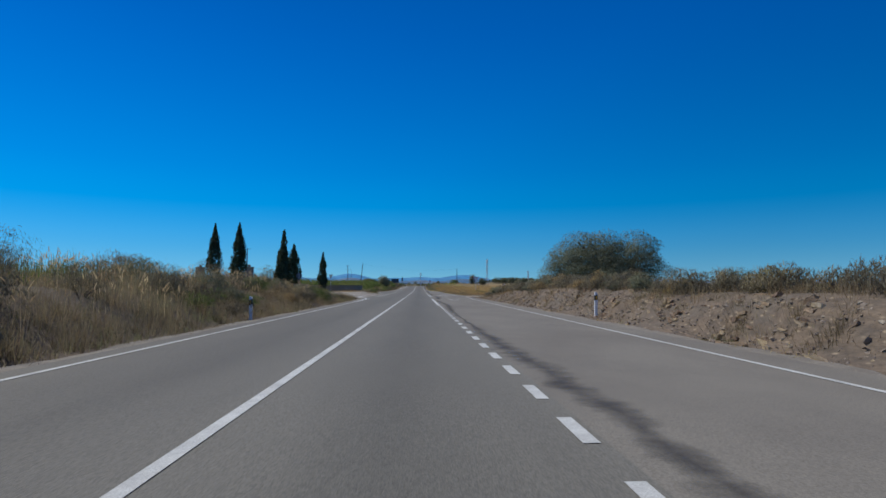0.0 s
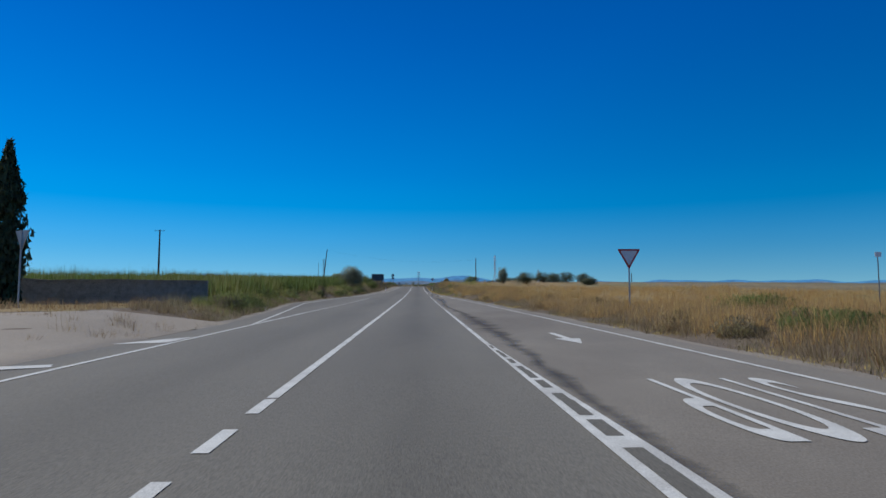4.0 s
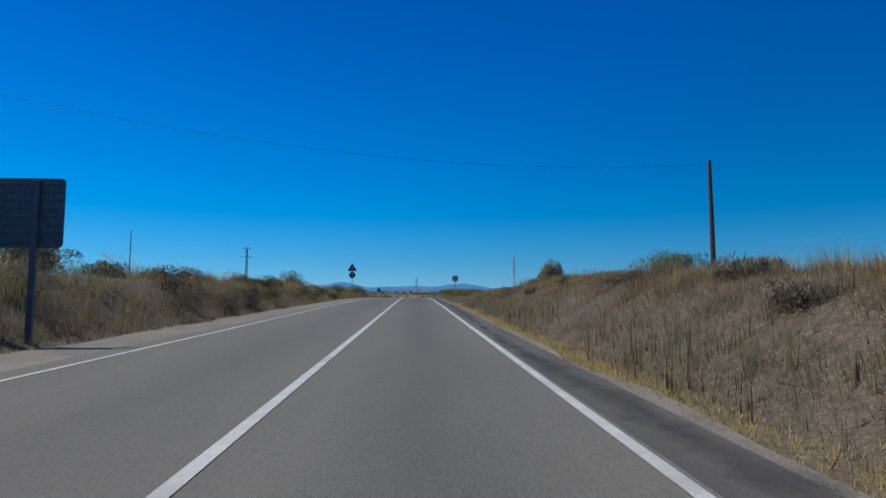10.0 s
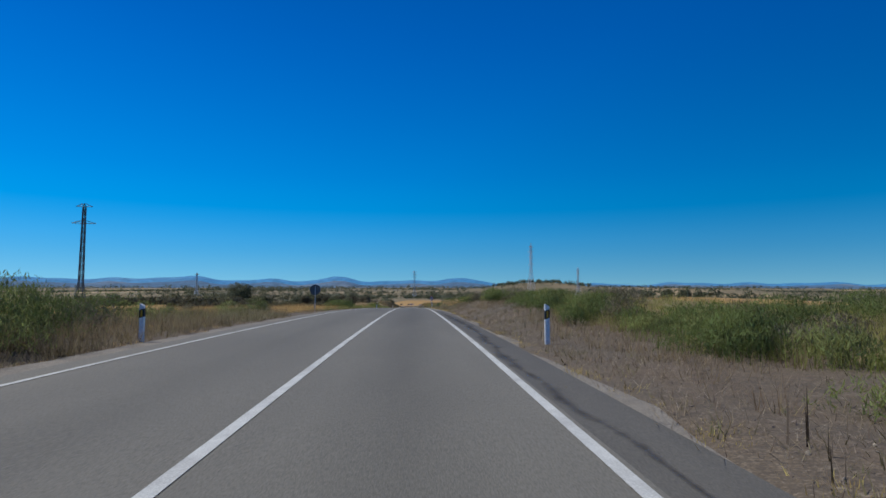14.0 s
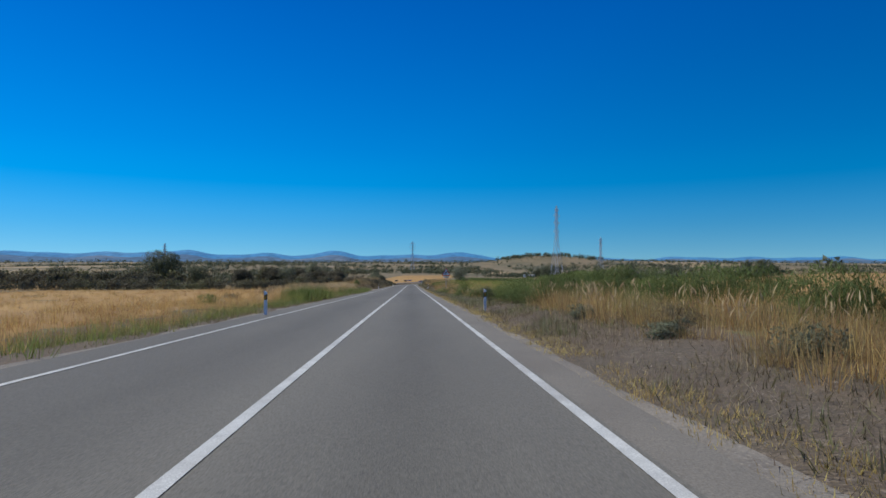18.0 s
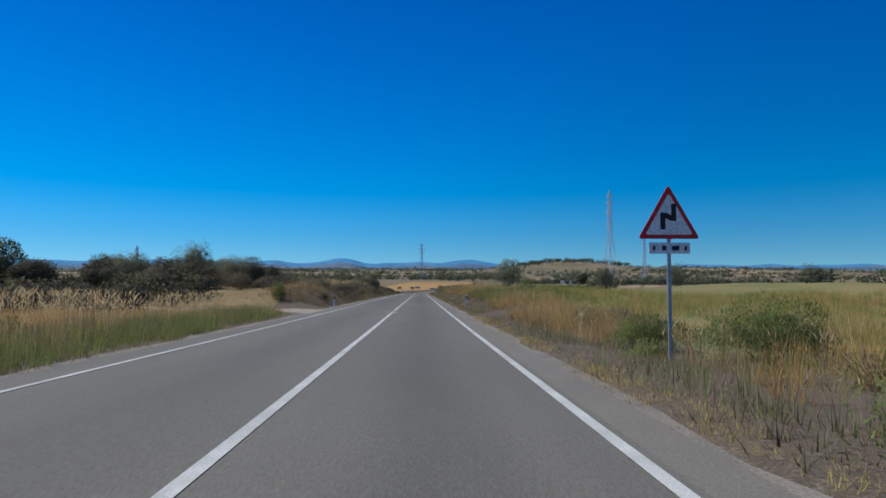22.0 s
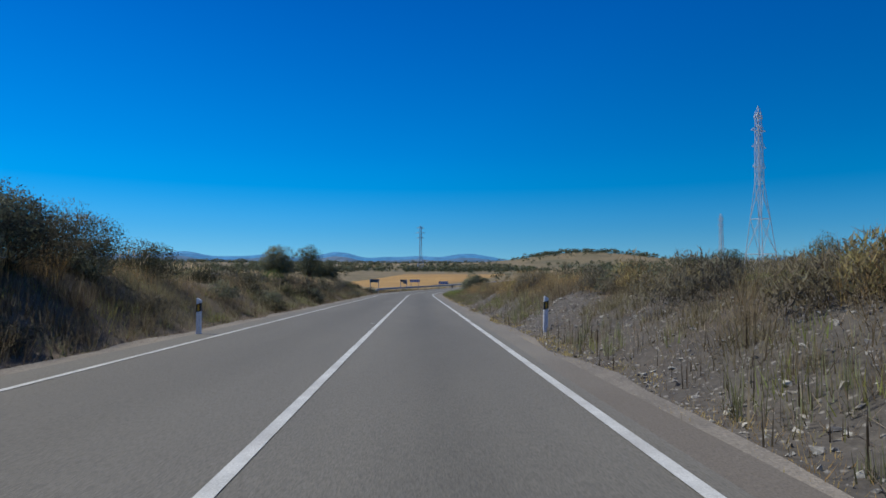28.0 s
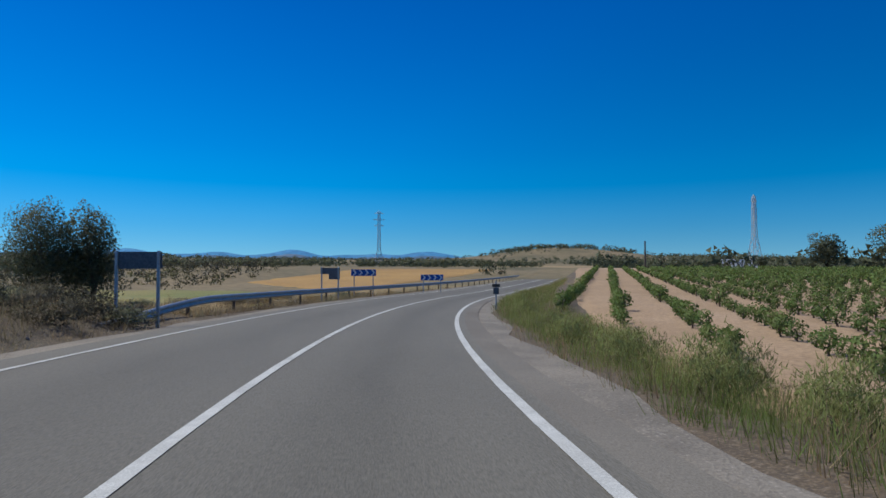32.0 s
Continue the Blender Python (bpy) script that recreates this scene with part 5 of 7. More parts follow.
    a = np.arange(len(ring) - 1)
    skirt = np.stack([ring[a + 1], ring[a], ny * nx + a, ny * nx + a + 1], 1)
    o = new(name, mesh_from(name, np.concatenate([v.reshape(-1, 3), low]), np.concatenate([faces, skirt]), mat, True))
    return tagged(o, label, category, kind="structure")


patch("side_road", [(-6.6, 74), (-6.6, 113), (-13, 110), (-22, 108.5), (-60, 112), (-60, 98), (-26, 95), (-16, 88), (-11, 80)], M["side_asphalt"], 0.042, "pale worn asphalt of the side road", "road", 1.5)
patch("dirt_drive", [(6.6, 81.5), (6.6, 92), (14, 93.5), (45, 96), (45, 88), (14, 84)], M["drive"], 0.042, "pale dirt drive with gravel", "drive", 0.7)
patch("dirt_track", [(-6.3, 484.6), (-6.3, 490.6), (-14, 492.4), (-30, 496), (-30, 492.5), (-14, 488.8)], M["drive"], 0.042, "pale dirt track leaving the road", "track", 0.7)
M["stubble_field"] = material("golden_stubble", (0.4, 0.25, 0.085), (0.33, 0.2, 0.07), 0.08, 0.95, 3, 0.8, third=(0.29, 0.185, 0.075))
M["green_field"] = material("green_crop", (0.15, 0.165, 0.045), (0.24, 0.2, 0.07), 0.1, 0.9, 3, 0.8, third=(0.3, 0.215, 0.085))
M["young_crop"] = material("yellow_green_crop", (0.2, 0.2, 0.06), (0.16, 0.175, 0.05), 0.1, 0.9, 3, 0.8, third=(0.26, 0.22, 0.08))
M["sand"] = material("sandy_vineyard_soil", (0.37, 0.262, 0.16), (0.32, 0.225, 0.136), 0.4, 0.95, 7, 0.8, third=(0.39, 0.28, 0.18))
M["dark_scrub_land"] = material("scrubby_hillside", (0.17, 0.13, 0.075), (0.1, 0.09, 0.05), 0.05, 0.95, 1.2, 0.6, third=(0.3, 0.22, 0.12))
patch("stubble_field", [(-11.5, 352), (-11.5, 474), (-62, 476), (-62, 345)], M["stubble_field"], 0.05, "golden harvested field", "field", 1.3)
patch("stubble_field", [(-70, 395), (-70, 520), (-170, 540), (-170, 395)], M["stubble_field"], 0.07, "golden harvested field", "field", 4)
patch("stubble_field", [(-8, 722), (28, 800), (45, 838), (-6, 850), (-30, 765)], M["stubble_field"], 0.12, "golden harvested field beyond the bend", "field", 4)
patch("green_field", [(-14, 672), (-14, 716), (-70, 735), (-70, 672)], M["young_crop"], 0.1, "green crop below the bend", "field", 3)
patch("green_field", [(9, 470), (9, 535), (70, 560), (70, 470)], M["green_field"], 0.07, "green crop behind the verge", "field", 3)
patch("grass_field", [(9, 402), (9, 469), (95, 469), (95, 402)], M["stubble_field"], 0.07, "golden grass on the rise behind the verge", "field", 3)
patch("vineyard_soil", [(4.6, 635), (5.4, 645), (7.6, 655), (11.6, 668), (23.4, 700), (39.5, 740), (110, 700), (130, 634)], M["sand"], 0.07, "bare sandy soil between vine rows", "field", 2.5)

# ---- distant mountains ----
ridge = table((-90, 1.3), (-60, 1.5), (-45, 1.7), (-35, 1.75), (-28, 1.55), (-19, 1.72), (-15, 1.4), (-12, 1.45), (-9, 1.5), (-7.3, 1.8), (-5, 1.42), (-2, 1.4), (1, 1.42), (3, 1.55), (4.8, 1.7), (7, 1.3), (10, 0.95), (18, 1.0), (25, 1.1), (40, 0.95), (60, 1.1), (90, 1.0))
# the blue of distance haze is mixed straight into both ridge colours
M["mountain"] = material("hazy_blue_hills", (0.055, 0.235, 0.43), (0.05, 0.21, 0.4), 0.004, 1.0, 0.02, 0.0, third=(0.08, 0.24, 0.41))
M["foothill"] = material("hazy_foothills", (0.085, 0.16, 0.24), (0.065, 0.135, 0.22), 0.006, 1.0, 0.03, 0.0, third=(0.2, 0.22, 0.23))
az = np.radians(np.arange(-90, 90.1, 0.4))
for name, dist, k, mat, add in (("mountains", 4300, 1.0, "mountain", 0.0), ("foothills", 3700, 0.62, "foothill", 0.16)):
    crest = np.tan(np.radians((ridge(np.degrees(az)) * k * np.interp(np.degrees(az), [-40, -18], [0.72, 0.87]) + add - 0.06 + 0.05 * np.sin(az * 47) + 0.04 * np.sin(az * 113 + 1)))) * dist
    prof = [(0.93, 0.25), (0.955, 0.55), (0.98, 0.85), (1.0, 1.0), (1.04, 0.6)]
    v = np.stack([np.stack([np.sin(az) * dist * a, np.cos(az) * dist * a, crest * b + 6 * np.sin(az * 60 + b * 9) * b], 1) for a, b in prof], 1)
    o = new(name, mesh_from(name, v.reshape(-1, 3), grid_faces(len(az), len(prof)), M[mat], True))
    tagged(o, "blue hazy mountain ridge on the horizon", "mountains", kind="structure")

# ---- roadside posts ----
for x, y, lean, tilt in ((8.3, 26.0, 1, 0), (-7.2, 25.6, 0, 0), (-7.0, 217.5, 0, 1), (3.25, 215.7, 0, 0), (-7.5, 315.5, 0, 0), (3.65, 314.0, 0, 0), (-6.3, 400.0, 0, 0), (3.46, 401.9, 0, 1),
                        (3.4, 493.6, 7, 0), (-6.9, 496.0, 0, 0), (-6.5, 576.0, 0, 0), (3.4, 576.0, 2, 0)):
    delineator(x, y, lean, tilt)


# ---- signs ----
def sign_thing(name, x, y, label, turn=0.0):
    return tagged(empty(name, x, y, None, turn), label, "traffic sign")


def text_mesh(body, size, depth=0.002):
    cu = bpy.data.curves.new("text", "FONT")
    cu.body, cu.size, cu.extrude, cu.offset, cu.align_x, cu.align_y = body, size, depth, size * 0.02, "CENTER", "CENTER"
    ob = bpy.data.objects.new("text", cu)
    me = bpy.data.meshes.new_from_object(ob)
    bpy.data.objects.remove(ob)
    return me


def over(x, y, z):
    """Height of a world z over the ground there."""
    return z - float(ground_z(x, y))


# speed limit
s = sign_thing("speed_limit_sign", 5.46, 300.0, "round white and red speed limit sign on a grey post")
zc = over(5.46, 300, 5.58)
post_part(zc + 0.4, s, y=0.035)
part("back", disc(0.45, 0.02, (0, 0.0, zc)), M["sign_back"], s)
part("rim", disc(0.45, 0.006, (0, -0.014, zc)), M["sign_red"], s, "red rim")
part("face", disc(0.345, 0.006, (0, -0.02, zc)), M["sign_white"], s, "white face")
me = text_mesh("90", 0.46)
me.materials.append(M["sign_black"])
t_ = part("number", me, None, s, "black number ninety")
t_.matrix_basis = pose(0, -0.025, zc, 90, 0, 0)
# warning triangle over a disc, seen from behind
s = sign_thing("warning_sign", -9.1, 302.1, "back of a grey triangular sign above a round one", 180)
zt = over(-9.1, 302.1, 6.68)
post_part(zt + 1.0, s, y=0.035)
part("triangle", plate(shifted(triangle(1.35), zt), 0.02, 0), M["sign_back"], s)
part("face", plate(shifted(triangle(1.33), zt), 0.004, -0.006), M["sign_white"], s, "white triangle face")
part("disc", disc(0.45, 0.02, (0, 0, zt - 0.55)), M["sign_back"], s)
part("disc_face", disc(0.44, 0.004, (0, -0.014, zt - 0.55)), M["sign_white"], s, "white round face")
# round sign farther on, from behind
s = sign_thing("speed_limit_sign", -8.2, 348.0, "back of a dark round road sign on a post", 180)
zc = over(-8.2, 348, 4.6)
post_part(zc + 0.3, s, y=0.035)
part("disc", disc(0.45, 0.02, (0, 0, zc)), M["sign_back"], s)
part("disc_face", disc(0.44, 0.004, (0, -0.014, zc)), M["sign_white"], s, "white round face")
# direction board from behind
s = sign_thing("direction_board", -9.94, 234.0, "back of a large grey direction board on one post", 180)
zb = over(-9.94, 234, 4.0)
part("post", box(0.14, 0.08, zb + 2.2, (-0.9, 0.07, -0.6), 0.008), M["sign_back"], s)
part("panel", plate(rounded([(-1.52, zb), (1.52, zb), (1.52, zb + 1.66), (-1.52, zb + 1.66)], 0.12), 0.03, 0), M["sign_back"], s)
for k in range(8):
    part("stiffener", box(2.9, 0.03, 0.025, (0, 0.045, zb + 0.12 + k * 0.2), 0.004), M["sign_back"], s)
part("face", plate(rounded([(-1.5, zb + 0.02), (1.5, zb + 0.02), (1.5, zb + 1.64), (-1.5, zb + 1.64)], 0.12), 0.004, -0.006), M["sign_white"], s, "white front")
# double bend warning
s = sign_thing("double_bend_sign", 5.3, 462.0, "red-edged triangular double bend sign with a distance plate")
zt = over(5.3, 462, 2.49)
post_part(zt + 0.95, s, y=0.035)
part("triangle", plate(shifted(triangle(1.35), zt), 0.02, 0), M["sign_red"], s, "red triangle border")
inner = shifted(triangle(1.35), zt, 0.77, (0, 0.39))
part("face", plate(inner, 0.005, -0.008), M["sign_white"], s, "white face")
bend = [(-0.19, 0.2), (-0.08, 0.2), (-0.08, 0.44), (0.04, 0.385), (0.16, 0.385), (0.16, 0.76), (0.05, 0.76), (0.05, 0.51), (-0.07, 0.565), (-0.19, 0.565)]
part("bend_symbol", plate(shifted(bend, zt), 0.003, -0.0125), M["sign_black"], s, "black double bend arrow")
part("distance_plate", box(0.9, 0.02, 0.24, (0, -0.005, zt - 0.32), 0.008), M["sign_white"], s, "white plate with dark marks")
for x0, w0 in ((-0.34, 0.05), (-0.12, 0.09), (0.08, 0.06), (0.16, 0.1), (0.35, 0.05)):
    part("plate_mark", box(w0, 0.006, 0.1, (x0, -0.02, zt - 0.25)), M["sign_black"], s)
# give way signs
s = sign_thing("give_way_sign", 12.2, 122.5, "grey and red inverted triangular give way sign")
zt = over(12.2, 122.5, 2.85)
post_part(zt + 1.1, s, y=0.035)
part("triangle", plate(shifted(triangle(1.35, False), zt), 0.02, 0), M["sign_red"], s, "faded red border")
part("face", plate(shifted(triangle(1.35, False), zt, 0.74, (0, 0.78)), 0.005, -0.008), M["sign_white"], s, "greyed white face")
s = sign_thing("give_way_sign", -17.8, 116.7, "back of an inverted triangular give way sign", 150)
zt = over(-17.8, 116.7, 3.4)
post_part(zt + 0.95, s, y=0.035)
part("triangle", plate(shifted(triangle(1.1, False), zt), 0.02, 0), M["galvanised"], s)
part("face", plate(shifted(triangle(1.08, False), zt), 0.004, -0.006), M["sign_white"], s, "white front")
# stop sign from behind
s = sign_thing("stop_sign", -18.9, 91.5, "dark back of an octagonal stop sign", 170)
zc = over(-18.9, 91.5, 3.5)
post_part(zc + 0.4, s, y=0.035)
octagon = [(0.49 * math.cos(radians(22.5 + 45 * k)), 0.49 * math.sin(radians(22.5 + 45 * k)) + zc) for k in range(8)]
part("octagon", plate(octagon, 0.02, 0), M["sign_back"], s)
part("face", plate([(x * 0.97, (z - zc) * 0.97 + zc) for x, z in octagon], 0.004, -0.006), M["sign_red"], s, "red front")
# small white boards by the drive
for x, y, zz, w0, h0 in ((11.95, 79.7, 1.85, 0.42, 0.55), (27.7, 123.3, 3.8, 0.4, 0.3), (9.1, 86.0, 2.2, 0.12, 0.25)):
    s = tagged(empty("marker_board", x, y), "small white marker board on a thin post", "marker")
    zc = over(x, y, zz)
    part("post", tubes("post", [bar((0, 0, -0.4), (0, 0, zc + 0.1), 0.03)], M["sign_back"]), None, s)
    part("board", box(w0, 0.015, h0, (0, -0.035, zc - h0 / 2), 0.004), M["sign_white"], s, "white board")
# signs at the bend
s = sign_thing("direction_board", -7.1, 649.0, "dark back of a small direction board on two posts", 170)
zb = over(-6.5, 649, -2.9)
for x0 in (-0.66, 0.66):
    post_part(zb + 0.55, s, 0.09, 0.06, x=x0, y=0.045)
part("panel", plate(rounded([(-0.75, zb), (0.75, zb), (0.75, zb + 0.52), (-0.75, zb + 0.52)], 0.05), 0.025, 0), M["sign_back"], s)
part("face", plate(rounded([(-0.74, zb + 0.01), (0.74, zb + 0.01), (0.74, zb + 0.51), (-0.74, zb + 0.51)], 0.05), 0.004, -0.006), M["sign_white"], s, "white front")
s = sign_thing("direction_board", -3.1, 671.0, "dark back of a board on two posts behind the guardrail", 160)
zb = over(-3.1, 671, -3.55)
for x0 in (-0.62, 0.62):
    post_part(zb + 0.85, s, 0.09, 0.06, x=x0, y=0.045)
part("panel", plate(rounded([(-0.72, zb), (0.1, zb), (0.1, zb + 0.36), (0.72, zb + 0.36), (0.72, zb + 0.8), (-0.72, zb + 0.8)], 0.04), 0.025, 0), M["sign_back"], s)


def chevron_board(x, y, z, turn):
    s = tagged(empty("chevron_board", x, y, None, turn), "blue curve board with white chevrons on two posts", "traffic sign", "chevron boards at the bend")
    zb = over(x, y, z)
    for x0 in (-0.8, 0.8):
        post_part(zb + 0.5, s, 0.08, 0.05, x=x0, y=0.045)
    part("panel", box(2.1, 0.02, 0.55, (0, 0, zb), 0.006), M["sign_blue"], s)
    for k in range(4):
        c = -0.78 + 0.52 * k
        v = [(c - 0.16, 0.04), (c - 0.01, 0.04), (c + 0.19, 0.275), (c - 0.01, 0.51), (c - 0.16, 0.51), (c + 0.04, 0.275)]
        part("chevron", plate(shifted(v, zb), 0.004, -0.015), M["sign_white"], s, "white chevron")


chevron_board(-1.0, 679.5, -3.42, -4)
chevron_board(5.2, 683.5, -3.9, -10)
s = tagged(empty("kilometre_marker", 5.45, 656.0), "small square marker plate on a low post", "marker")
part("post", box(0.06, 0.05, 1.7, (0, 0.03, -0.4), 0.006), M["galvanised"], s)
part("plate", box(0.26, 0.015, 0.3, (0, 0, 0.72), 0.01), M["sign_back"], s)
part("cap", box(0.36, 0.016, 0.14, (0, -0.001, 1.04), 0.008), M["timber"], s, "rust-brown top plate")

# ---- guardrail ----
rail = tagged(empty("guardrail", float(across(-8.4, 653.3)), 653.3), "galvanised steel guardrail following the outer bend", "guardrail")
base = rail.matrix_basis.translation.copy()
ry = np.concatenate([np.arange(644.5, 657, 1.0), np.arange(657, 770, 2.0)])
rx = across(-8.4, ry)
rz = road_z(ry) + 0.02 + 0.68 * smooth(645, 655.5, ry)
prof = [(-0.0, -0.155), (0.08, -0.11), (0.08, -0.05), (0.0, -0.01), (0.0, 0.01), (0.08, 0.05), (0.08, 0.11), (0.0, 0.155)]
v = np.stack([np.stack([rx + a, ry, rz + b - 0.1], 1) for a, b in prof] + [np.stack([rx + a - 0.006, ry, rz + b - 0.1], 1) for a, b in prof[::-1]], 1) - np.array(base)
n_, k_ = v.shape[:2]
i = np.arange((n_ - 1) * k_)
a_, c_ = i // k_, i % k_
f_ = np.stack([a_ * k_ + c_, a_ * k_ + (c_ + 1) % k_, (a_ + 1) * k_ + (c_ + 1) % k_, (a_ + 1) * k_ + c_], 1)
part("beam", mesh_from("beam", v.reshape(-1, 3), f_, M["galvanised"], True), None, rail)
pm = None
for y in np.arange(653.3, 768, 4.0):
    x = float(across(-8.5, y))
    if pm is None:
        b = box(0.12, 0.08, 1.25, (0, 0, -0.6), 0.006)
        pm = bpy.data.meshes.new("post")
        b.to_mesh(pm)
        b.free()
        pm.materials.append(M["timber"])
    o = part("post", pm, None, rail)
    o.matrix_basis = pose(x - 0.06 - base[0], y - base[1], float(road_z(y)) + 0.02 - base[2])


# ---- poles, lattice towers and the wire ----
def wood_pole(x, y, top, label, arm=0.0, twin=False, r=0.13, lean=0.0):
    ob = tagged(empty("utility_pole", x, y), label, "utility pole")
    h = over(x, y, top)
    for dx in ((-0.55, 0.55) if twin else (0,)):
        part("shaft", tubes("shaft", [tube([(dx, 0, -0.5), (dx * 0.9 + lean * 0.5, 0, h * 0.5), (dx * 0.8 + lean, 0, h)], [r * 1.15, r, r * 0.75], 9)], M["timber"]), None, ob)
    if arm:
        part("crossarm", box(arm, 0.1, 0.12, (0, 0, h - 0.35), 0.01), M["timber"], ob)
        for dx in (-arm * 0.45, 0, arm * 0.45):
            part("insulator", tubes("insulator", [tube([(dx, 0, h - 0.25), (dx, 0, h - 0.12), (dx, 0, h)], [0.03, 0.06, 0.02], 8)], M["sign_back"]), None, ob)
    return ob


wood_pole(-24.7, 241.0, 12.3, "leaning dark wooden telephone pole in the maize", lean=1.0)
wood_pole(16.5, 251.2, 10.6, "dark wooden telephone pole on the bank")
wood_pole(-82.0, 275.0, 20.8, "tall wooden pole with a crossarm across the maize", 3.2, False, 0.28)
wood_pole(-34.4, 290.4, 11.0, "thin wooden pole in the field", r=0.06)
wood_pole(38.5, 709.0, 1.2, "wooden pole standing in the vineyard")
wood_pole(63.0, 256.0, 6.6, "short dark pole in the dry field")
wire = tagged(empty("overhead_wire", -23.7, 241.0, 12.15), "thin dark wire sagging across the road", "wire")
span = np.linspace(0, 1, 40)
wp = np.stack([span * 40.2, span * 10.2, span * -1.75 - 4 * 1.75 * span * (1 - span)], 1)
part("cable", tubes("cable", [tube(wp, np.full(40, 0.007), 5)], M["black"]), None, wire)


def lattice(x, y, z0, top, wide, label, arms, waist=0.45, r=0.09, mat="galvanised", turn=0.0, neck=0.16):
    """A square lattice tower with crossarms; each face of bracing is a part."""
    ob = tagged(empty("lattice_tower", x, y, z0, turn), label, "pylon")
    h = top - z0
    levels = np.concatenate([np.linspace(0, waist, 4), np.linspace(waist, 0.96, 9)[1:]]) * h
    half = np.interp(levels, [0, waist * h, 0.96 * h], [wide / 2, wide * neck, wide * neck * 0.65])
    for sx, sy in ((-1, -1), (1, -1), (1, 1), (-1, 1)):
        part("leg", tubes("leg", [tube(np.stack([sx * half, sy * half, levels], 1), np.full(len(levels), r), 4)], M[mat]), None, ob)
    for ax, ay, bx, by in ((-1, -1, 1, -1), (1, -1, 1, 1), (1, 1, -1, 1), (-1, 1, -1, -1)):
        bars = []
        for k in range(len(levels) - 1):
            p = lambda sx, sy, j: (sx * half[j], sy * half[j], levels[j])
            bars += [bar(p(ax, ay, k), p(bx, by, k + 1), r * 0.6, 4), bar(p(bx, by, k), p(ax, ay, k + 1), r * 0.6, 4), bar(p(ax, ay, k + 1), p(bx, by, k + 1), r * 0.6, 4)]
        part("bracing", tubes("bracing", bars, M[mat]), None, ob)
    for frac, length in arms:
        z = frac * h
        w = float(np.interp(z, levels, half))
        bars = [bar((-length, 0, z), (length, 0, z), r * 0.8, 4)]
        for sx in (-1, 1):
            bars += [bar((sx * length, 0, z), (sx * w, -w, z + h * 0.025), r * 0.6, 4), bar((sx * length, 0, z), (sx * w, w, z + h * 0.025), r * 0.6, 4)]
        part("crossarm", tubes("crossarm", bars, M[mat]), None, ob)
    part("peak", tubes("peak", [bar((sx * half[-1], sy * half[-1], levels[-1]), (0, 0, h), r * 0.7, 4) for sx in (-1, 1) for sy in (-1, 1)], M[mat]), None, ob)
    return ob


M["tower"] = material("pale_tower_steel", (0.58, 0.62, 0.66), (0.48, 0.52, 0.56), 2, 0.6, 10, 0.0, metal=0.2)
lattice(81.9, 693.1, -5.5, 39.0, 6.2, "tall pale steel lattice tower with short crossarms", [(0.93, 1.6), (0.86, 2.4), (0.77, 2.4), (0.66, 2.2)], 0.57, 0.1, "tower", 20, 0.115)
lattice(164.5, 863.2, -3.0, 30.0, 5.2, "distant pale steel lattice tower", [(0.9, 2.2), (0.8, 2.2)], 0.45, 0.13, "tower", 20)
lattice(1.3, 951.4, -1.0, 30.2, 5.4, "distant grey steel lattice tower with crossarms", [(0.93, 2.6), (0.82, 3.2), (0.71, 2.6)], 0.3, 0.15, "tower", 0)
lattice(-236.0, 936.0, -2.0, 27.0, 4.6, "far grey steel lattice tower", [(0.9, 2.4), (0.78, 2.4)], 0.45, 0.13, "tower", 0)
lattice(-47.9, 384.2, 1.0, 17.4, 1.7, "slim grey lattice power pole with two crossarms", [(0.97, 1.1), (0.82, 1.6)], 0.3, 0.06, "sign_back", 10)

# ---- the gateway: cypresses, pillar and low walls ----
cypress(-27.2, 87.2, 2.5, 10.6, "tall narrow dark green cypress", 1, 6000)
cypress(-35.0, 99.0, 2.6, 11.8, "tall narrow dark green cypress", 1, 5000)
cypress(-18.4, 78.2, 3.0, 8.9, "ragged many-spired dark cypress behind the wall", 6, 9000)
cypress(-25.7, 117.6, 3.2, 9.5, "broad conical dark cypress beside the wall", 1, 7000)
cypress(-19.8, 118.3, 1.9, 8.0, "slim dark cypress beside the wall", 1, 4500)


def gate_pillar(x, y, top):
    pill = tagged(empty("gate_pillar", x, y), "square plastered stone gate pillar with a ball on top", "pillar", "pillars of the gateway")
    hp = over(x, y, top)
    part("shaft", box(1.45, 1.45, hp + 0.3, (0, 0, -0.3), 0.04), M["plaster"], pill)
    part("plinth", box(1.6, 1.6, 0.7, (0, 0, -0.3), 0.04), M["plaster"], pill)
    part("cap", box(1.7, 1.7, 0.16, (0, 0, hp), 0.03), M["plaster"], pill)
    b = bmesh.new()
    bmesh.ops.create_uvsphere(b, u_segments=16, v_segments=10, radius=0.3, matrix=Matrix.Translation((0, 0, hp + 0.42)))
    part("ball", b, M["stone"], pill, "stone ball", True)


gate_pillar(-35.0, 119.5, 5.8)
gate_pillar(-45.5, 121.0, 5.8)


def low_wall(x0, y0, x1, y1, h, thick, label, start_h=None):
    n = max(2, int(math.hypot(x1 - x0, y1 - y0) / 0.9))
    ob = tagged(empty("stone_wall", x0, y0), label, "wall")
    o = np.array(ob.matrix_basis.translation)
    k = np.linspace(0, 1, n)
    x, y = x0 + (x1 - x0) * k, y0 + (y1 - y0) * k
    nx_, ny_ = -(y1 - y0), x1 - x0
    l = math.hypot(nx_, ny_)
    nx_, ny_ = nx_ / l * thick / 2, ny_ / l * thick / 2
    z = ground_z(x, y)
    hh = h + 0.03 * np.sin(k * 40) + ((start_h - h) * np.exp(-(k * 7) ** 2) if start_h else 0)
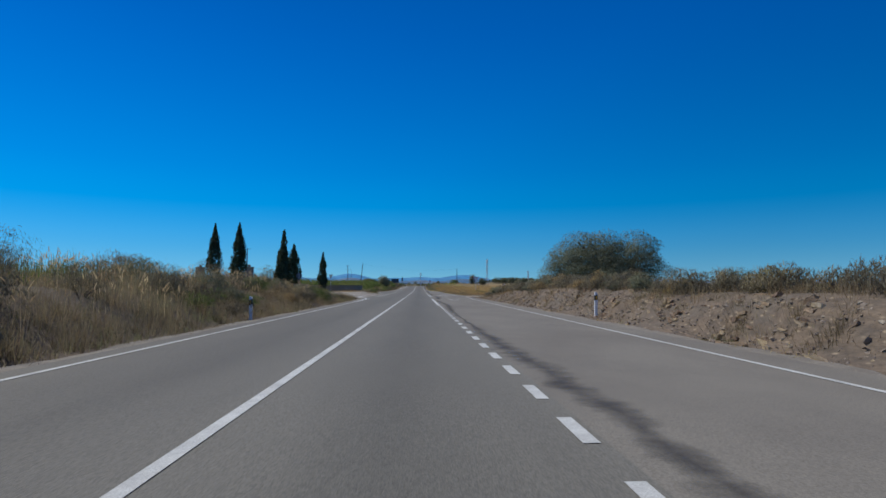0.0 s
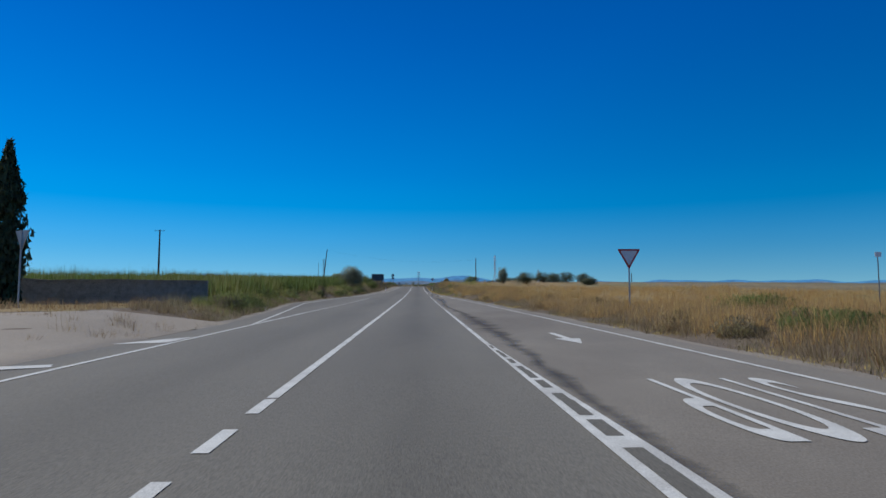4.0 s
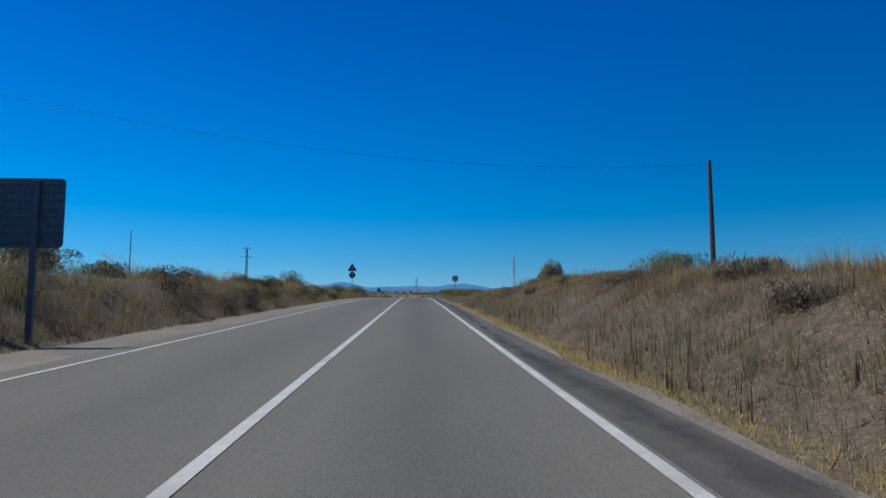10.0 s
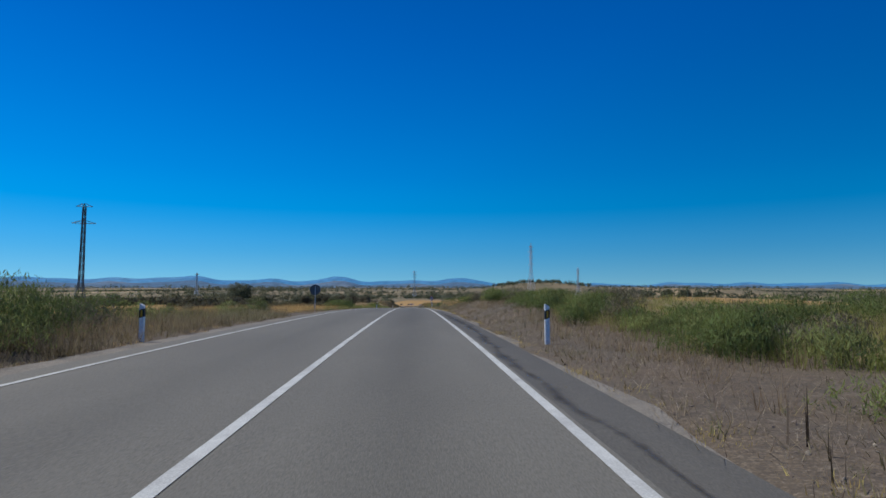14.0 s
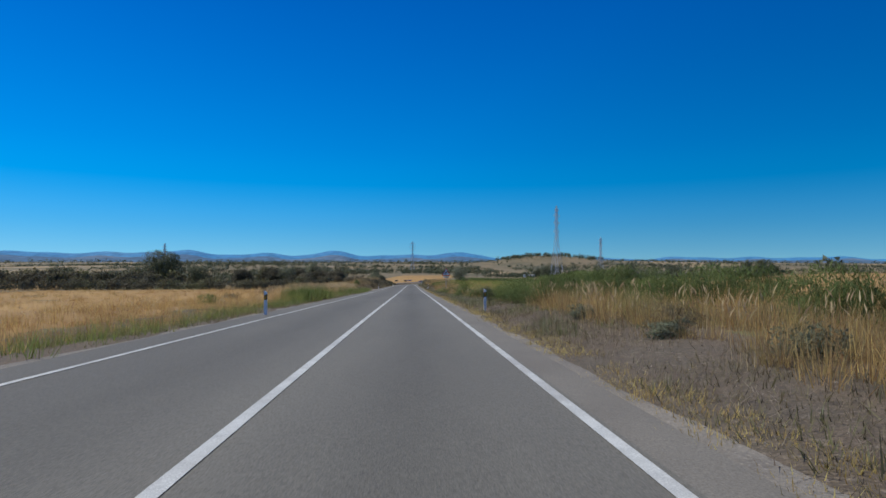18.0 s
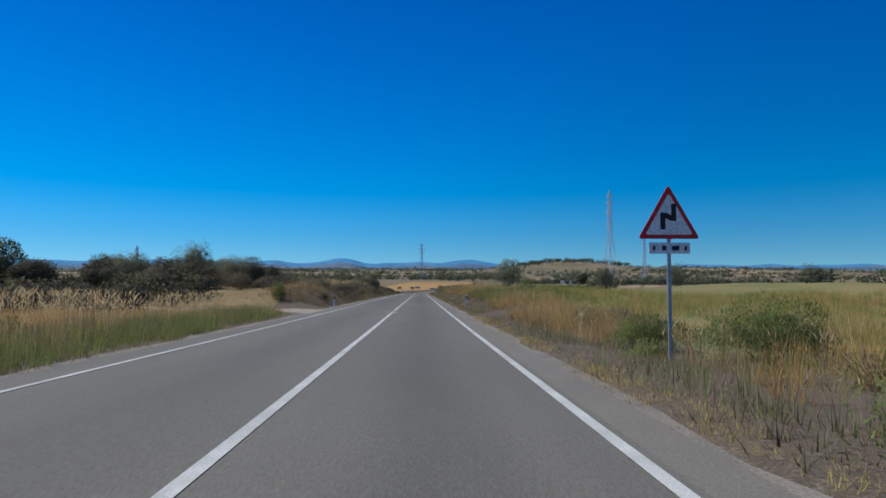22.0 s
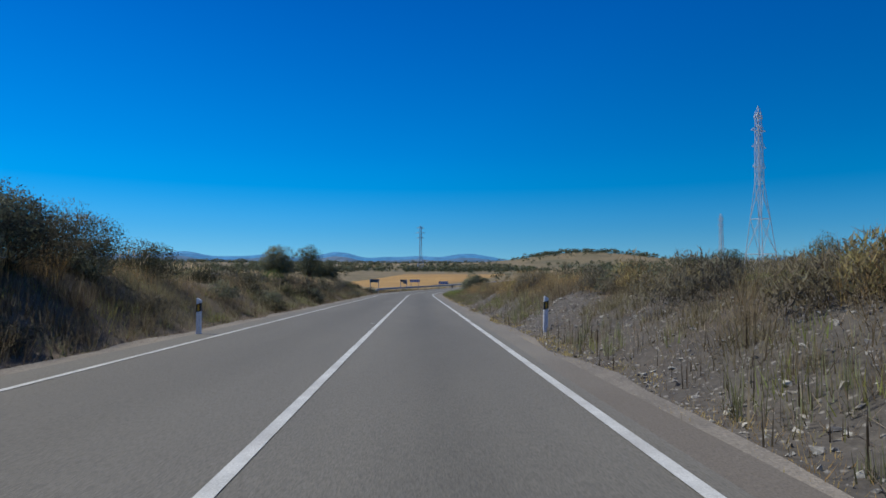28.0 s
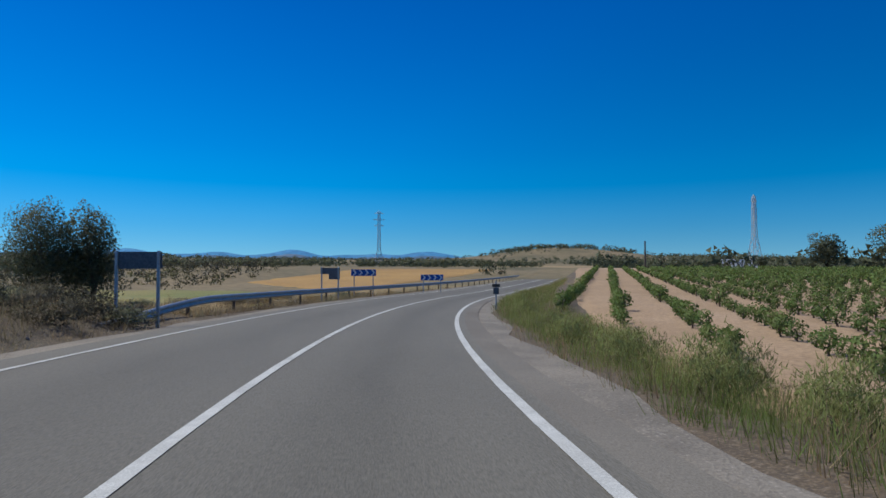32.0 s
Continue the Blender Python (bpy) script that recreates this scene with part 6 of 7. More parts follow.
    for name, lo, hi, t, mat in (("body", -0.4, hh, 1.0, "stone"), ("coping", hh + 0.002, hh + 0.12, 1.25, "rock")):
        low, high = z + lo, z + hi
        ring = [np.stack([x + s * nx_ * t, y + s * ny_ * t, e], 1) for s, e in ((-1, low), (1, low), (1, high), (-1, high))]
        v = np.stack(ring, 1) - o
        i = np.arange((n - 1) * 4)
        a, c = i // 4, i % 4
        f = np.stack([a * 4 + c, a * 4 + (c + 1) % 4, (a + 1) * 4 + (c + 1) % 4, (a + 1) * 4 + c], 1)
        f = np.concatenate([f, [[0, 3, 2, 1]], [[(n - 1) * 4, (n - 1) * 4 + 1, (n - 1) * 4 + 2, (n - 1) * 4 + 3]]])
        part(name, mesh_from(name, v.reshape(-1, 3), f, M[mat]), None, ob)
    return ob


low_wall(-14.0, 73.0, -48.0, 78.0, 1.45, 0.5, "long low rubble stone wall behind dry grass")
low_wall(-34.0, 119.6, -26.5, 120.6, 2.0, 0.45, "plastered wall sweeping down from the pillar", 3.6)
low_wall(-26.4, 120.6, -12.2, 124.2, 1.25, 0.45, "low dark stone wall with pale coping")
M["teal"] = material("faded_teal_plastic", (0.045, 0.11, 0.18), (0.06, 0.13, 0.2), 2, 0.5, 10, 0.1)
cont = tagged(empty("waste_container", 19.2, 90.3, None, 12), "blue-grey wheeled waste container beside the drive", "container")
cont.scale = (1.22, 1.22, 1.22)
part("tub", plate(rounded([(-0.55, 0.2), (0.55, 0.2), (0.68, 1.2), (-0.68, 1.2)], 0.06), 1.0, -0.5), M["teal"], cont)
part("lid", box(1.42, 1.1, 0.14, (0, 0, 1.2), 0.05), M["sign_back"], cont)
for dx in (-0.45, 0.45):
    for dy in (-0.4, 0.4):
        part("wheel", disc(0.1, 0.05, (dx, dy, 0.1), 16), M["black"], cont)

for k in range(7):
    part("rib", box(0.05, 1.06, 0.9, (-0.54 + k * 0.18, 0, 0.26), 0.015), M["teal"], cont)
part("handle", tubes("handle", [bar((-0.5, -0.58, 1.12), (0.5, -0.58, 1.12), 0.02)], M["black"]), None, cont, "dark bar handle")


def culvert(x, y, turn):
    """A small concrete drain mouth under the edge of the road."""
    ob = tagged(empty("culvert", x, y, float(ground_z(x, y)) - 0.12, turn), "small concrete drain mouth with a black plate for the shade inside", "culvert")
    part("lintel", box(0.62, 0.4, 0.06, (0, 0, 0.2), 0.015), M["plaster"], ob)
    for dx in (-0.27, 0.27):
        part("cheek", box(0.08, 0.4, 0.5, (dx, 0, -0.3), 0.01), M["plaster"], ob)
    # a solid black plate stands in for the shade inside the drain
    part("opening", box(0.46, 0.04, 0.5, (0, 0.1, -0.3)), M["black"], ob, "black plate for the shade inside")


culvert(7.75, 80.4, 20)
culvert(-7.7, 71.8, -20)
o = bush(46, 128, 3.0, 1.4, M["pale_litter"], "heap of pale straw in the dry field", 3000, 0.09, name="straw_heap", spiky=0.4)
tagged(o, category="straw heap")
# ---- pale striped shelter beyond the vineyard ----
sh = tagged(empty("greenhouse", 75.8, 742.5, None, -34), "long low greenhouse with white panels in a row", "greenhouse")
gh = over(75.8, 742.5, -0.8)
part("frame", box(6.9, 3.0, gh - 0.15, (0, 1.6, 0.0), 0.03), M["sign_back"], sh)
for k in range(9):
    part("panel", box(0.48, 0.06, gh, (-3.1 + k * 0.775, 0.05, 0.0), 0.012), M["white"], sh)
part("ridge", box(7.1, 3.2, 0.12, (0, 1.6, gh - 0.14), 0.03), M["sign_white"], sh)
tree("holm_oak", 73.0, 732.0, 2.6, 3, M["oak"], "small dark oak beyond the vineyard", 2500, 0.1, 0.12, 0.05, top=-0.3)

# ---- trees ----
tree("holm_oak", 18.8, 56.5, 12.9, 6.0, M["holm"], "broad round holm oak with dense grey-green crown", 95000, 0.074, 0.42, -0.3, 9.5, 80, top=7.05, size=(0.24, 0.32))
tree("olive_tree", -23.7, 92.3, 4.8, 3.8, M["olive"], "grey-green olive tree by the gateway", 9000, 0.06, clear=0.06, lumps=26, top=5.0)
tree("olive_tree", -32.0, 96.0, 4.4, 3.4, M["olive"], "low grey-green olive tree behind the wall", 6000, 0.07, clear=0.05, lumps=22)
tree("almond_tree", -12.0, 195.8, 4.5, 4.0, M["silver"], "small airy grey-green tree at the field edge", 17000, 0.07, 0.12, 0.0, lumps=30, top=6.1)
tree("olive_tree", -22.5, 254.0, 4.6, 4.4, M["olive"], "grey olive tree behind the bank", 6000, 0.09, top=6.2)
tree("holm_oak", 21.8, 235.5, 2.7, 3.9, M["olive"], "upright grey-green oak on the dry slope", 11000, 0.065, 0.14, 0.02, lumps=24, top=7.3)
for x, y, w, top in ((24.0, 217, 3.0, 5.5), (38.4, 236, 3.4, 6.2), (33.0, 240, 3.6, 6.3), (35.6, 238, 3.2, 6.0), (45.0, 244, 3.4, 6.0), (37.5, 214, 3.0, 4.3)):
    tree("holm_oak", x, y, w * 1.15, 3, M["oak"], "round dark holm oak in the dry field", 5000, 0.085, 0.15, 0.0, lumps=24, top=top + 0.1)
tree("holm_oak", -15.6, 622.2, 3.7, 5.3, M["olive"], "rounded grey-green evergreen oak on the bank", 20000, 0.062, 0.2, 0.1, lumps=24, top=1.6)
tree("almond_tree", -16.7, 646.0, 4.0, 6.4, M["oak"], "tall open-crowned dark tree behind the bank", 14000, 0.062, 0.14, 0.2, lumps=28, top=3.0)
tree("holm_oak", -18.9, 666.0, 3.9, 4.8, M["oak"], "dense dark green oak by the bend", 18000, 0.07, 0.18, 0.0, lumps=30, top=0.85, size=(0.28, 0.42))
tree("holm_oak", -16.9, 667.0, 3.0, 4.3, M["oak"], "dense dark green oak by the bend", 11000, 0.085, 0.18, 0.0, lumps=26, top=0.55, size=(0.28, 0.42))
tree("almond_tree", 13.9, 539.2, 4.9, 4.6, M["silver"], "airy grey-green tree on the bank", 15000, 0.062, 0.15, 0.12, lumps=26, top=4.1)
tree("holm_oak", 92.0, 651.0, 7.4, 6.0, M["oak"], "dark round oak beyond the field", 5000, 0.15, 0.3, 0.04, lumps=26, top=6.0)
tree("holm_oak", 65.0, 648.0, 6.4, 5.5, M["oak"], "dark round oak beyond the field", 5000, 0.15, 0.3, 0.04, lumps=26, top=4.9)
tree("holm_oak", 104.0, 597.3, 7.0, 5.5, M["oak"], "dark round oak beyond the field", 3500, 0.22, 0.3, 0.05, top=4.5)
tree("holm_oak", 87.0, 716.2, 8.0, 6.5, M["oak"], "dark round oak above the vineyard", 3500, 0.22, 0.3, 0.05, top=5.1)
tree("holm_oak", 78.0, 722.0, 6.0, 4.5, M["oak"], "dark round oak above the vineyard", 3000, 0.22, 0.3, 0.05, top=3.2)
tree("holm_oak", -74.4, 552.0, 11.0, 9.5, M["oak"], "large dark oak across the field", 8000, 0.22, 0.4, 0.06, top=9.0)
for k in range(9):
    tree("poplar", 128 + k * 7.5 + RNG.uniform(-2, 2), 590 + k * 9, 4.5, RNG.uniform(7, 11), M["oak"], "dark tree in a distant row", 1500, 0.35, 0.25, 0.05)

# ---- bushes, space by space ----
GREEN, VERGE, DULL, GREY = "dense green bramble bush at the roadside", "feathery yellow-green weed clump on the verge", "dull brown broom bush on the bank", "grey-green bush on the bank"
BUSHES = [
    (-9.6, 17, 2.2, 1.2, "broom", DULL), (-9.5, 22, 2.4, 1.3, "broom", DULL), (-9.8, 27, 2.2, 1.1, "olive", GREY), (-10, 33, 2.4, 1.3, "broom", DULL), (-9.6, 40, 2.0, 1.0, "broom", DULL), (-11.4, 42, 2.4, 1.3, "broom", DULL), (-12.5, 38, 2.8, 1.6, "broom", DULL), (-12, 52, 2.6, 1.2, "broom", DULL), (-9.4, 9.5, 2.0, 1.0, "broom", DULL),
    (-12, 16, 3.0, 1.8, "broom", DULL), (-10.2, 12, 2.0, 1.2, "broom", DULL), (-10.5, 29, 2.6, 1.5, "broom", DULL), (-15, 20, 3.4, 2.0, "broom", DULL), (-17, 34, 4.0, 2.3, "broom", DULL), (-11.5, 24.5, 2.2, 1.6, "olive", GREY), (-13, 46, 2.6, 1.4, "broom", DULL), (-10, 36, 1.8, 1.0, "scrub", GREEN),
    (11.5, 49, 3.0, 1.6, "broom", DULL), (12.5, 60, 3.0, 1.4, "broom", DULL), (15, 26, 2.6, 1.2, "olive", GREY), (10.5, 68, 2.6, 1.3, "broom", DULL), (12, 31, 2.4, 1.1, "broom", DULL), (12.8, 44, 2.6, 1.2, "broom", DULL), (11.6, 54, 2.4, 1.2, "broom", DULL), (12.4, 64.5, 2.6, 1.4, "broom", DULL), (10.2, 72.5, 1.8, 1.0, "broom", DULL), (14.5, 50, 3, 1.5, "broom", DULL), (11.2, 40.5, 2.4, 1.0, "broom", DULL), (11.4, 46.5, 2.4, 1.2, "broom", DULL), (11.2, 51.6, 2.2, 1.1, "broom", DULL), (11.6, 57, 2.6, 1.2, "broom", DULL), (11.2, 62, 2.4, 1.2, "broom", DULL), (14, 14, 2.4, 1.0, "broom", DULL), (13, 38, 2.4, 1.1, "olive", GREY),
    (17, 118, 4.5, 1.2, "scrub", GREEN), (11, 105, 3.0, 0.9, "scrub", GREEN), (24, 112, 3.0, 1.2, "scrub", GREEN),
    (-13.5, 168, 4.0, 1.7, "scrub", GREEN), (-12.5, 182, 3.0, 1.6, "scrub", GREEN), (-12, 205, 3.0, 1.8, "scrub", GREEN), (-14.5, 218, 4.0, 2.2, "scrub", GREEN), (-11.2, 213, 3.4, 1.9, "scrub", GREEN), (-10.8, 219.5, 3.0, 1.6, "scrub", GREEN), (-13.5, 209, 4.2, 2.4, "scrub", GREEN), (-16.5, 213, 4, 2.6, "scrub", GREEN), (-11.4, 229.5, 3.0, 1.8, "broom", DULL), (-13.4, 233, 3.4, 2.2, "olive", GREY), (-10.6, 236, 2.4, 1.2, "broom", DULL), (-12.0, 226, 3.0, 1.6, "scrub", GREEN), (-16, 240, 3.5, 2.2, "olive", GREY), (-13.2, 281, 2.6, 2.0, "olive", GREY), (-9.9, 215.8, 2.6, 1.7, "scrub", GREEN), (-9.8, 211, 2.4, 1.7, "scrub", GREEN), (-10.0, 222.8, 2.4, 1.4, "scrub", GREEN), (-9.4, 243, 2.6, 1.1, "broom", DULL), (-9.2, 247.5, 2.4, 1.0, "broom", DULL), (-9.6, 252, 2.4, 1.0, "broom", DULL), (-9.8, 258, 2.2, 0.9, "scrub", GREEN),
    (-14.5, 151, 4.5, 1.5, "scrub", GREEN), (-13.0, 139, 3.2, 1.2, "scrub", GREEN),
    (15.5, 254, 5.0, 2.7, "scrub", "low green bush at the foot of the pole"), (9.5, 262, 2.2, 1.2, "broom", DULL),
    (-10.5, 295, 2.6, 1.4, "scrub", GREEN), (-9.8, 313, 4.2, 1.8, "scrub", GREEN), (-12, 321, 4, 1.5, "scrub", GREEN), (-11, 306, 2.2, 1.2, "olive", GREY),
    (7.0, 311.5, 2.8, 1.0, "scrub", GREEN), (9.6, 314.5, 3.2, 1.2, "scrub", GREEN), (7.2, 321, 3.0, 1.1, "scrub", GREEN), (12, 306, 3.2, 0.9, "scrub", GREEN), (11, 330, 4, 1.2, "broom", DULL), (6.2, 329, 2.6, 1.0, "scrub", GREEN), (5.8, 337, 2.8, 1.1, "scrub", GREEN), (9.0, 326, 3.2, 1.1, "scrub", GREEN), (13.5, 318, 3.4, 1.1, "scrub", GREEN), (17, 318, 4, 1.4, "scrub", GREEN), (22, 326, 4, 1.3, "scrub", GREEN),
    (12.9, 384, 5.2, 2.7, "oak", "broad olive-green bush beside the verge"), (8.8, 377, 3.6, 2.0, "oak", "broad olive-green bush beside the verge"), (15, 375, 4, 2.0, "scrub", GREEN), (-8.4, 369, 3.4, 1.45, "scrub", GREEN), (-9.6, 369.8, 3.0, 1.4, "scrub", GREEN), (-9.2, 378, 3.0, 1.1, "scrub", GREEN),
    (7.5, 408, 4.6, 1.7, "scrub", GREEN), (10.5, 404, 5.2, 2.1, "scrub", GREEN), (11.5, 413, 6.0, 2.3, "scrub", GREEN), (8.2, 418, 4.4, 1.7, "scrub", GREEN), (14.5, 400, 5.5, 2.2, "scrub", GREEN), (6.6, 411, 3.4, 1.8, "scrub", GREEN), (6.4, 400.5, 2.8, 1.5, "scrub", GREEN), (7.8, 398, 3.0, 1.6, "scrub", GREEN), (9.6, 395.2, 3.2, 1.6, "scrub", GREEN), (6.2, 404.8, 2.6, 1.4, "scrub", GREEN), (7.2, 403, 3.4, 1.6, "scrub", GREEN), (5.9, 426, 2.3, 1.15, "scrub", GREEN), (17, 388, 5, 2.2, "oak", "broad olive-green bush beside the verge"), (19, 378, 4.6, 2.0, "scrub", GREEN), (12.0, 372, 3.6, 1.8, "oak", "broad olive-green bush beside the verge"), (15.5, 381, 4.4, 2.3, "oak", "broad olive-green bush beside the verge"), (19.5, 384, 4.6, 2.3, "scrub", GREEN), (10.4, 388.5, 3.6, 1.7, "scrub", GREEN), (7.0, 371.5, 1.6, 0.9, "broom", DULL), (5.3, 386.5, 1.1, 0.5, "olive", GREY), (6.2, 383.5, 1.2, 0.6, "olive", GREY), (5.2, 392, 1.3, 0.6, "olive", GREY), (6.6, 389, 1.5, 0.8, "broom", DULL), (6.8, 379.5, 1.2, 0.6, "broom", DULL), (5.2, 414, 1.3, 1.5, "oak", "upright dark bush at the verge"), (9.5, 396, 3.4, 1.4, "scrub", GREEN),
    (4.9, 431.5, 1.6, 0.9, "scrub", GREEN), (7.6, 425, 2.2, 1.2, "scrub", GREEN), (6.5, 445, 3.2, 1.3, "scrub", GREEN), (8.0, 463, 3.4, 1.6, "scrub", GREEN), (6.4, 466, 2.4, 1.2, "scrub", GREEN), (10.0, 456, 3, 1.2, "scrub", GREEN), (7.2, 474, 2.0, 1.0, "broom", DULL),
    (-22.8, 508.5, 4.0, 5.1, "olive", "tall grey-green bush behind the track"), (-28.0, 506, 5.0, 4.1, "olive", GREY), (-25.6, 528, 9.0, 4.6, "olive", "large grey-green thicket behind the bank"), (-19, 515, 4.6, 2.6, "broom", DULL), (-17.6, 525, 2.8, 1.9, "olive", GREY), (-14, 503, 3.0, 1.5, "broom", DULL), (-11.5, 497, 1.6, 1.6, "scrub", "bright green bush beside the track"), (-16.5, 502.5, 3.0, 2.0, "broom", DULL), (-19.5, 503.5, 3.4, 2.3, "broom", DULL), (-23.5, 502, 3.8, 2.6, "broom", DULL), (-13, 507, 2.6, 1.6, "broom", DULL), (-17, 510, 3.2, 2.2, "broom", DULL), (-21, 513, 3.6, 2.6, "broom", DULL), (-30, 512, 5, 3.4, "olive", GREY), (-12, 513, 2.2, 1.2, "broom", DULL),
    *[(x, y, w, h, "thicket", "dense dark thicket behind the dirt track") for x, y, w, h in ((-17, 507, 4.4, 2.6), (-21, 505, 4.6, 3.0), (-26, 511, 5.2, 3.4), (-31, 507, 5.0, 3.6), (-19, 521, 4.6, 2.8), (-35, 516, 5.2, 3.8), (-23.5, 524, 4.4, 3.0), (-39, 509, 5.0, 3.4))],
    *[(x, y, w, h, "thicket", "dense dark bush overhanging the road bank") for x, y, w, h in ((-10.3, 573.5, 3.2, 2.0), (-10.7, 577.5, 3.4, 2.0), (-10.2, 570.0, 3.0, 1.8), (-11.8, 575.5, 3.6, 2.4), (-10.4, 581.0, 2.6, 1.5))],
    (-11.3, 573, 4.4, 2.1, "olive", "tall grey-green bush overhanging the bank"), (-10.3, 576, 3.0, 2.0, "broom", DULL), (-12.6, 568, 4.6, 2.0, "olive", "tall grey-green bush overhanging the bank"), (-9.8, 571, 2.6, 1.8, "olive", GREY), (-8.9, 545, 2.2, 1.0, "broom", DULL), (-9.3, 516, 3.0, 1.0, "thicket", "low dark bush on the road bank"), (-9.0, 520.5, 2.6, 0.8, "broom", DULL), (-9.4, 526, 2.6, 1.1, "broom", DULL), (-9.6, 536, 2.4, 1.0, "broom", DULL), (-9.2, 556, 2.4, 1.0, "broom", DULL), (-13, 580, 3, 1.8, "broom", DULL),
    (-10.5, 600, 2.2, 1.2, "scrub", GREEN), (-12, 612, 2.4, 1.2, "broom", DULL), (-10.5, 632, 2.6, 1.2, "broom", DULL), (-12.5, 641, 3.0, 1.6, "broom", DULL), (-14, 652, 3.0, 1.6, "broom", DULL), (-13.0, 656, 3.0, 1.4, "broom", DULL), (-11.4, 651, 2.6, 1.2, "broom", DULL), (-15.8, 660, 3.0, 1.6, "broom", DULL), (-9.8, 638, 2.2, 1.1, "broom", DULL), (-8.8, 617, 2.4, 1.1, "broom", DULL), (-9.2, 621.5, 2.4, 1.2, "broom", DULL), (-8.7, 630, 2.0, 1.0, "broom", DULL), (-10.8, 624, 2.6, 1.2, "broom", DULL), (-9.5, 626, 2.0, 1.0, "broom", DULL), (-12.5, 634, 2.6, 1.4, "olive", GREY), (-10.4, 645, 2.4, 1.3, "broom", DULL),
    (8.6, 621, 1.6, 1.2, "olive", GREY), (8.5, 589, 1.8, 0.8, "broom", DULL), (8.8, 595, 1.7, 1.5, "broom", "small dull upright bush on the bank"), (7.4, 599.5, 2.2, 1.1, "broom", DULL), (8.4, 572.5, 3.0, 1.05, "broom", DULL), (6.9, 567.5, 2.2, 0.62, "broom", DULL), (7.4, 570.5, 2.8, 1.0, "broom", DULL), (6.5, 573.5, 2.4, 0.68, "broom", DULL), (7.9, 575, 2.6, 1.05, "broom", DULL), (6.3, 577.5, 2.0, 0.62, "broom", DULL), (8.2, 567, 2.6, 1.1, "broom", DULL), (7.0, 570, 1.8, 0.56, "feather", VERGE), (10.4, 563, 2.6, 0.68, "broom", DULL), (7.6, 582.5, 2.2, 0.62, "broom", DULL), (10.6, 574.5, 3.4, 1.15, "broom", DULL), (11.6, 570.5, 3.2, 1.2, "broom", DULL), (9.6, 568, 2.6, 1.1, "broom", DULL), (12.8, 578, 3.2, 1.1, "olive", GREY), (9.4, 581, 2.6, 0.9, "broom", DULL), (7.6, 578, 2.0, 0.5, "broom", DULL), (9.5, 527, 2.6, 1.2, "broom", DULL), (13.8, 524, 2.6, 2.0, "scrub", GREEN), (14.5, 546, 3.0, 1.3, "scrub", GREEN), (9.0, 600, 2.4, 1.4, "broom", DULL),
    (16.5, 583, 1.6, 1.6, "oak", "small dark bush behind the bank"),
    *[(float(across(u, y)), y, w, h, m, VERGE) for u, y, w, h, m in ((4.3, 637.5, 1.4, 1.0, "feather"), (4.9, 636, 1.3, 0.95, "feather"), (5.7, 637.2, 1.4, 1.0, "feather"), (6.0, 640, 1.5, 1.0, "feather"), (4.8, 642.2, 1.4, 0.9, "feather"), (5.2, 646, 1.5, 0.85, "feather"), (4.5, 640.6, 1.4, 0.95, "feather"), (4.2, 644, 1.3, 0.85, "feather"), (4.4, 648, 1.5, 0.75, "feather"), (5.3, 639, 1.4, 0.9, "feather"), (5.4, 643.5, 1.4, 0.8, "feather"), (4.3, 653, 1.6, 0.8, "feather"), (4.3, 659, 1.6, 0.8, "feather"), (4.5, 666, 1.7, 0.8, "feather"), (4.2, 634, 1.2, 0.7, "feather"), (5.0, 632, 1.3, 0.8, "feather"))],
]
for x, y, w, h, m, lab in BUSHES:
    full = 1.7 if m == "scrub" and abs(x) < 12 else 1.5 if m == "olive" and 4 < w * h < 13 else 1.3 if m == "thicket" else 1.0
    close = abs(x + 2 - float(lane_x(y))) < 12 and w * h < 9
    full *= 1.5 if 9 <= w * h < 11 else 1.0
    bush(x, y, w * 1.12, h * 1.06, M[m], lab, int((600 + 690 * w * h) * full * (1.2 if close else 0.85)), (0.031 if m in ("broom", "feather") else 0.037) if close else (0.05 if w * h < 11 else 0.066 if full > 1 else 0.052) * (1.25 if w * h > 11 else 1.0), spiky=0.55 if m in ("broom", "feather", "scrub") else 0.2)

# low scrub in between, too mixed to count
SCRUB = {kind: ([], []) for kind in ("broom", "tawny", "olive", "feather", "scrub", "thicket")}
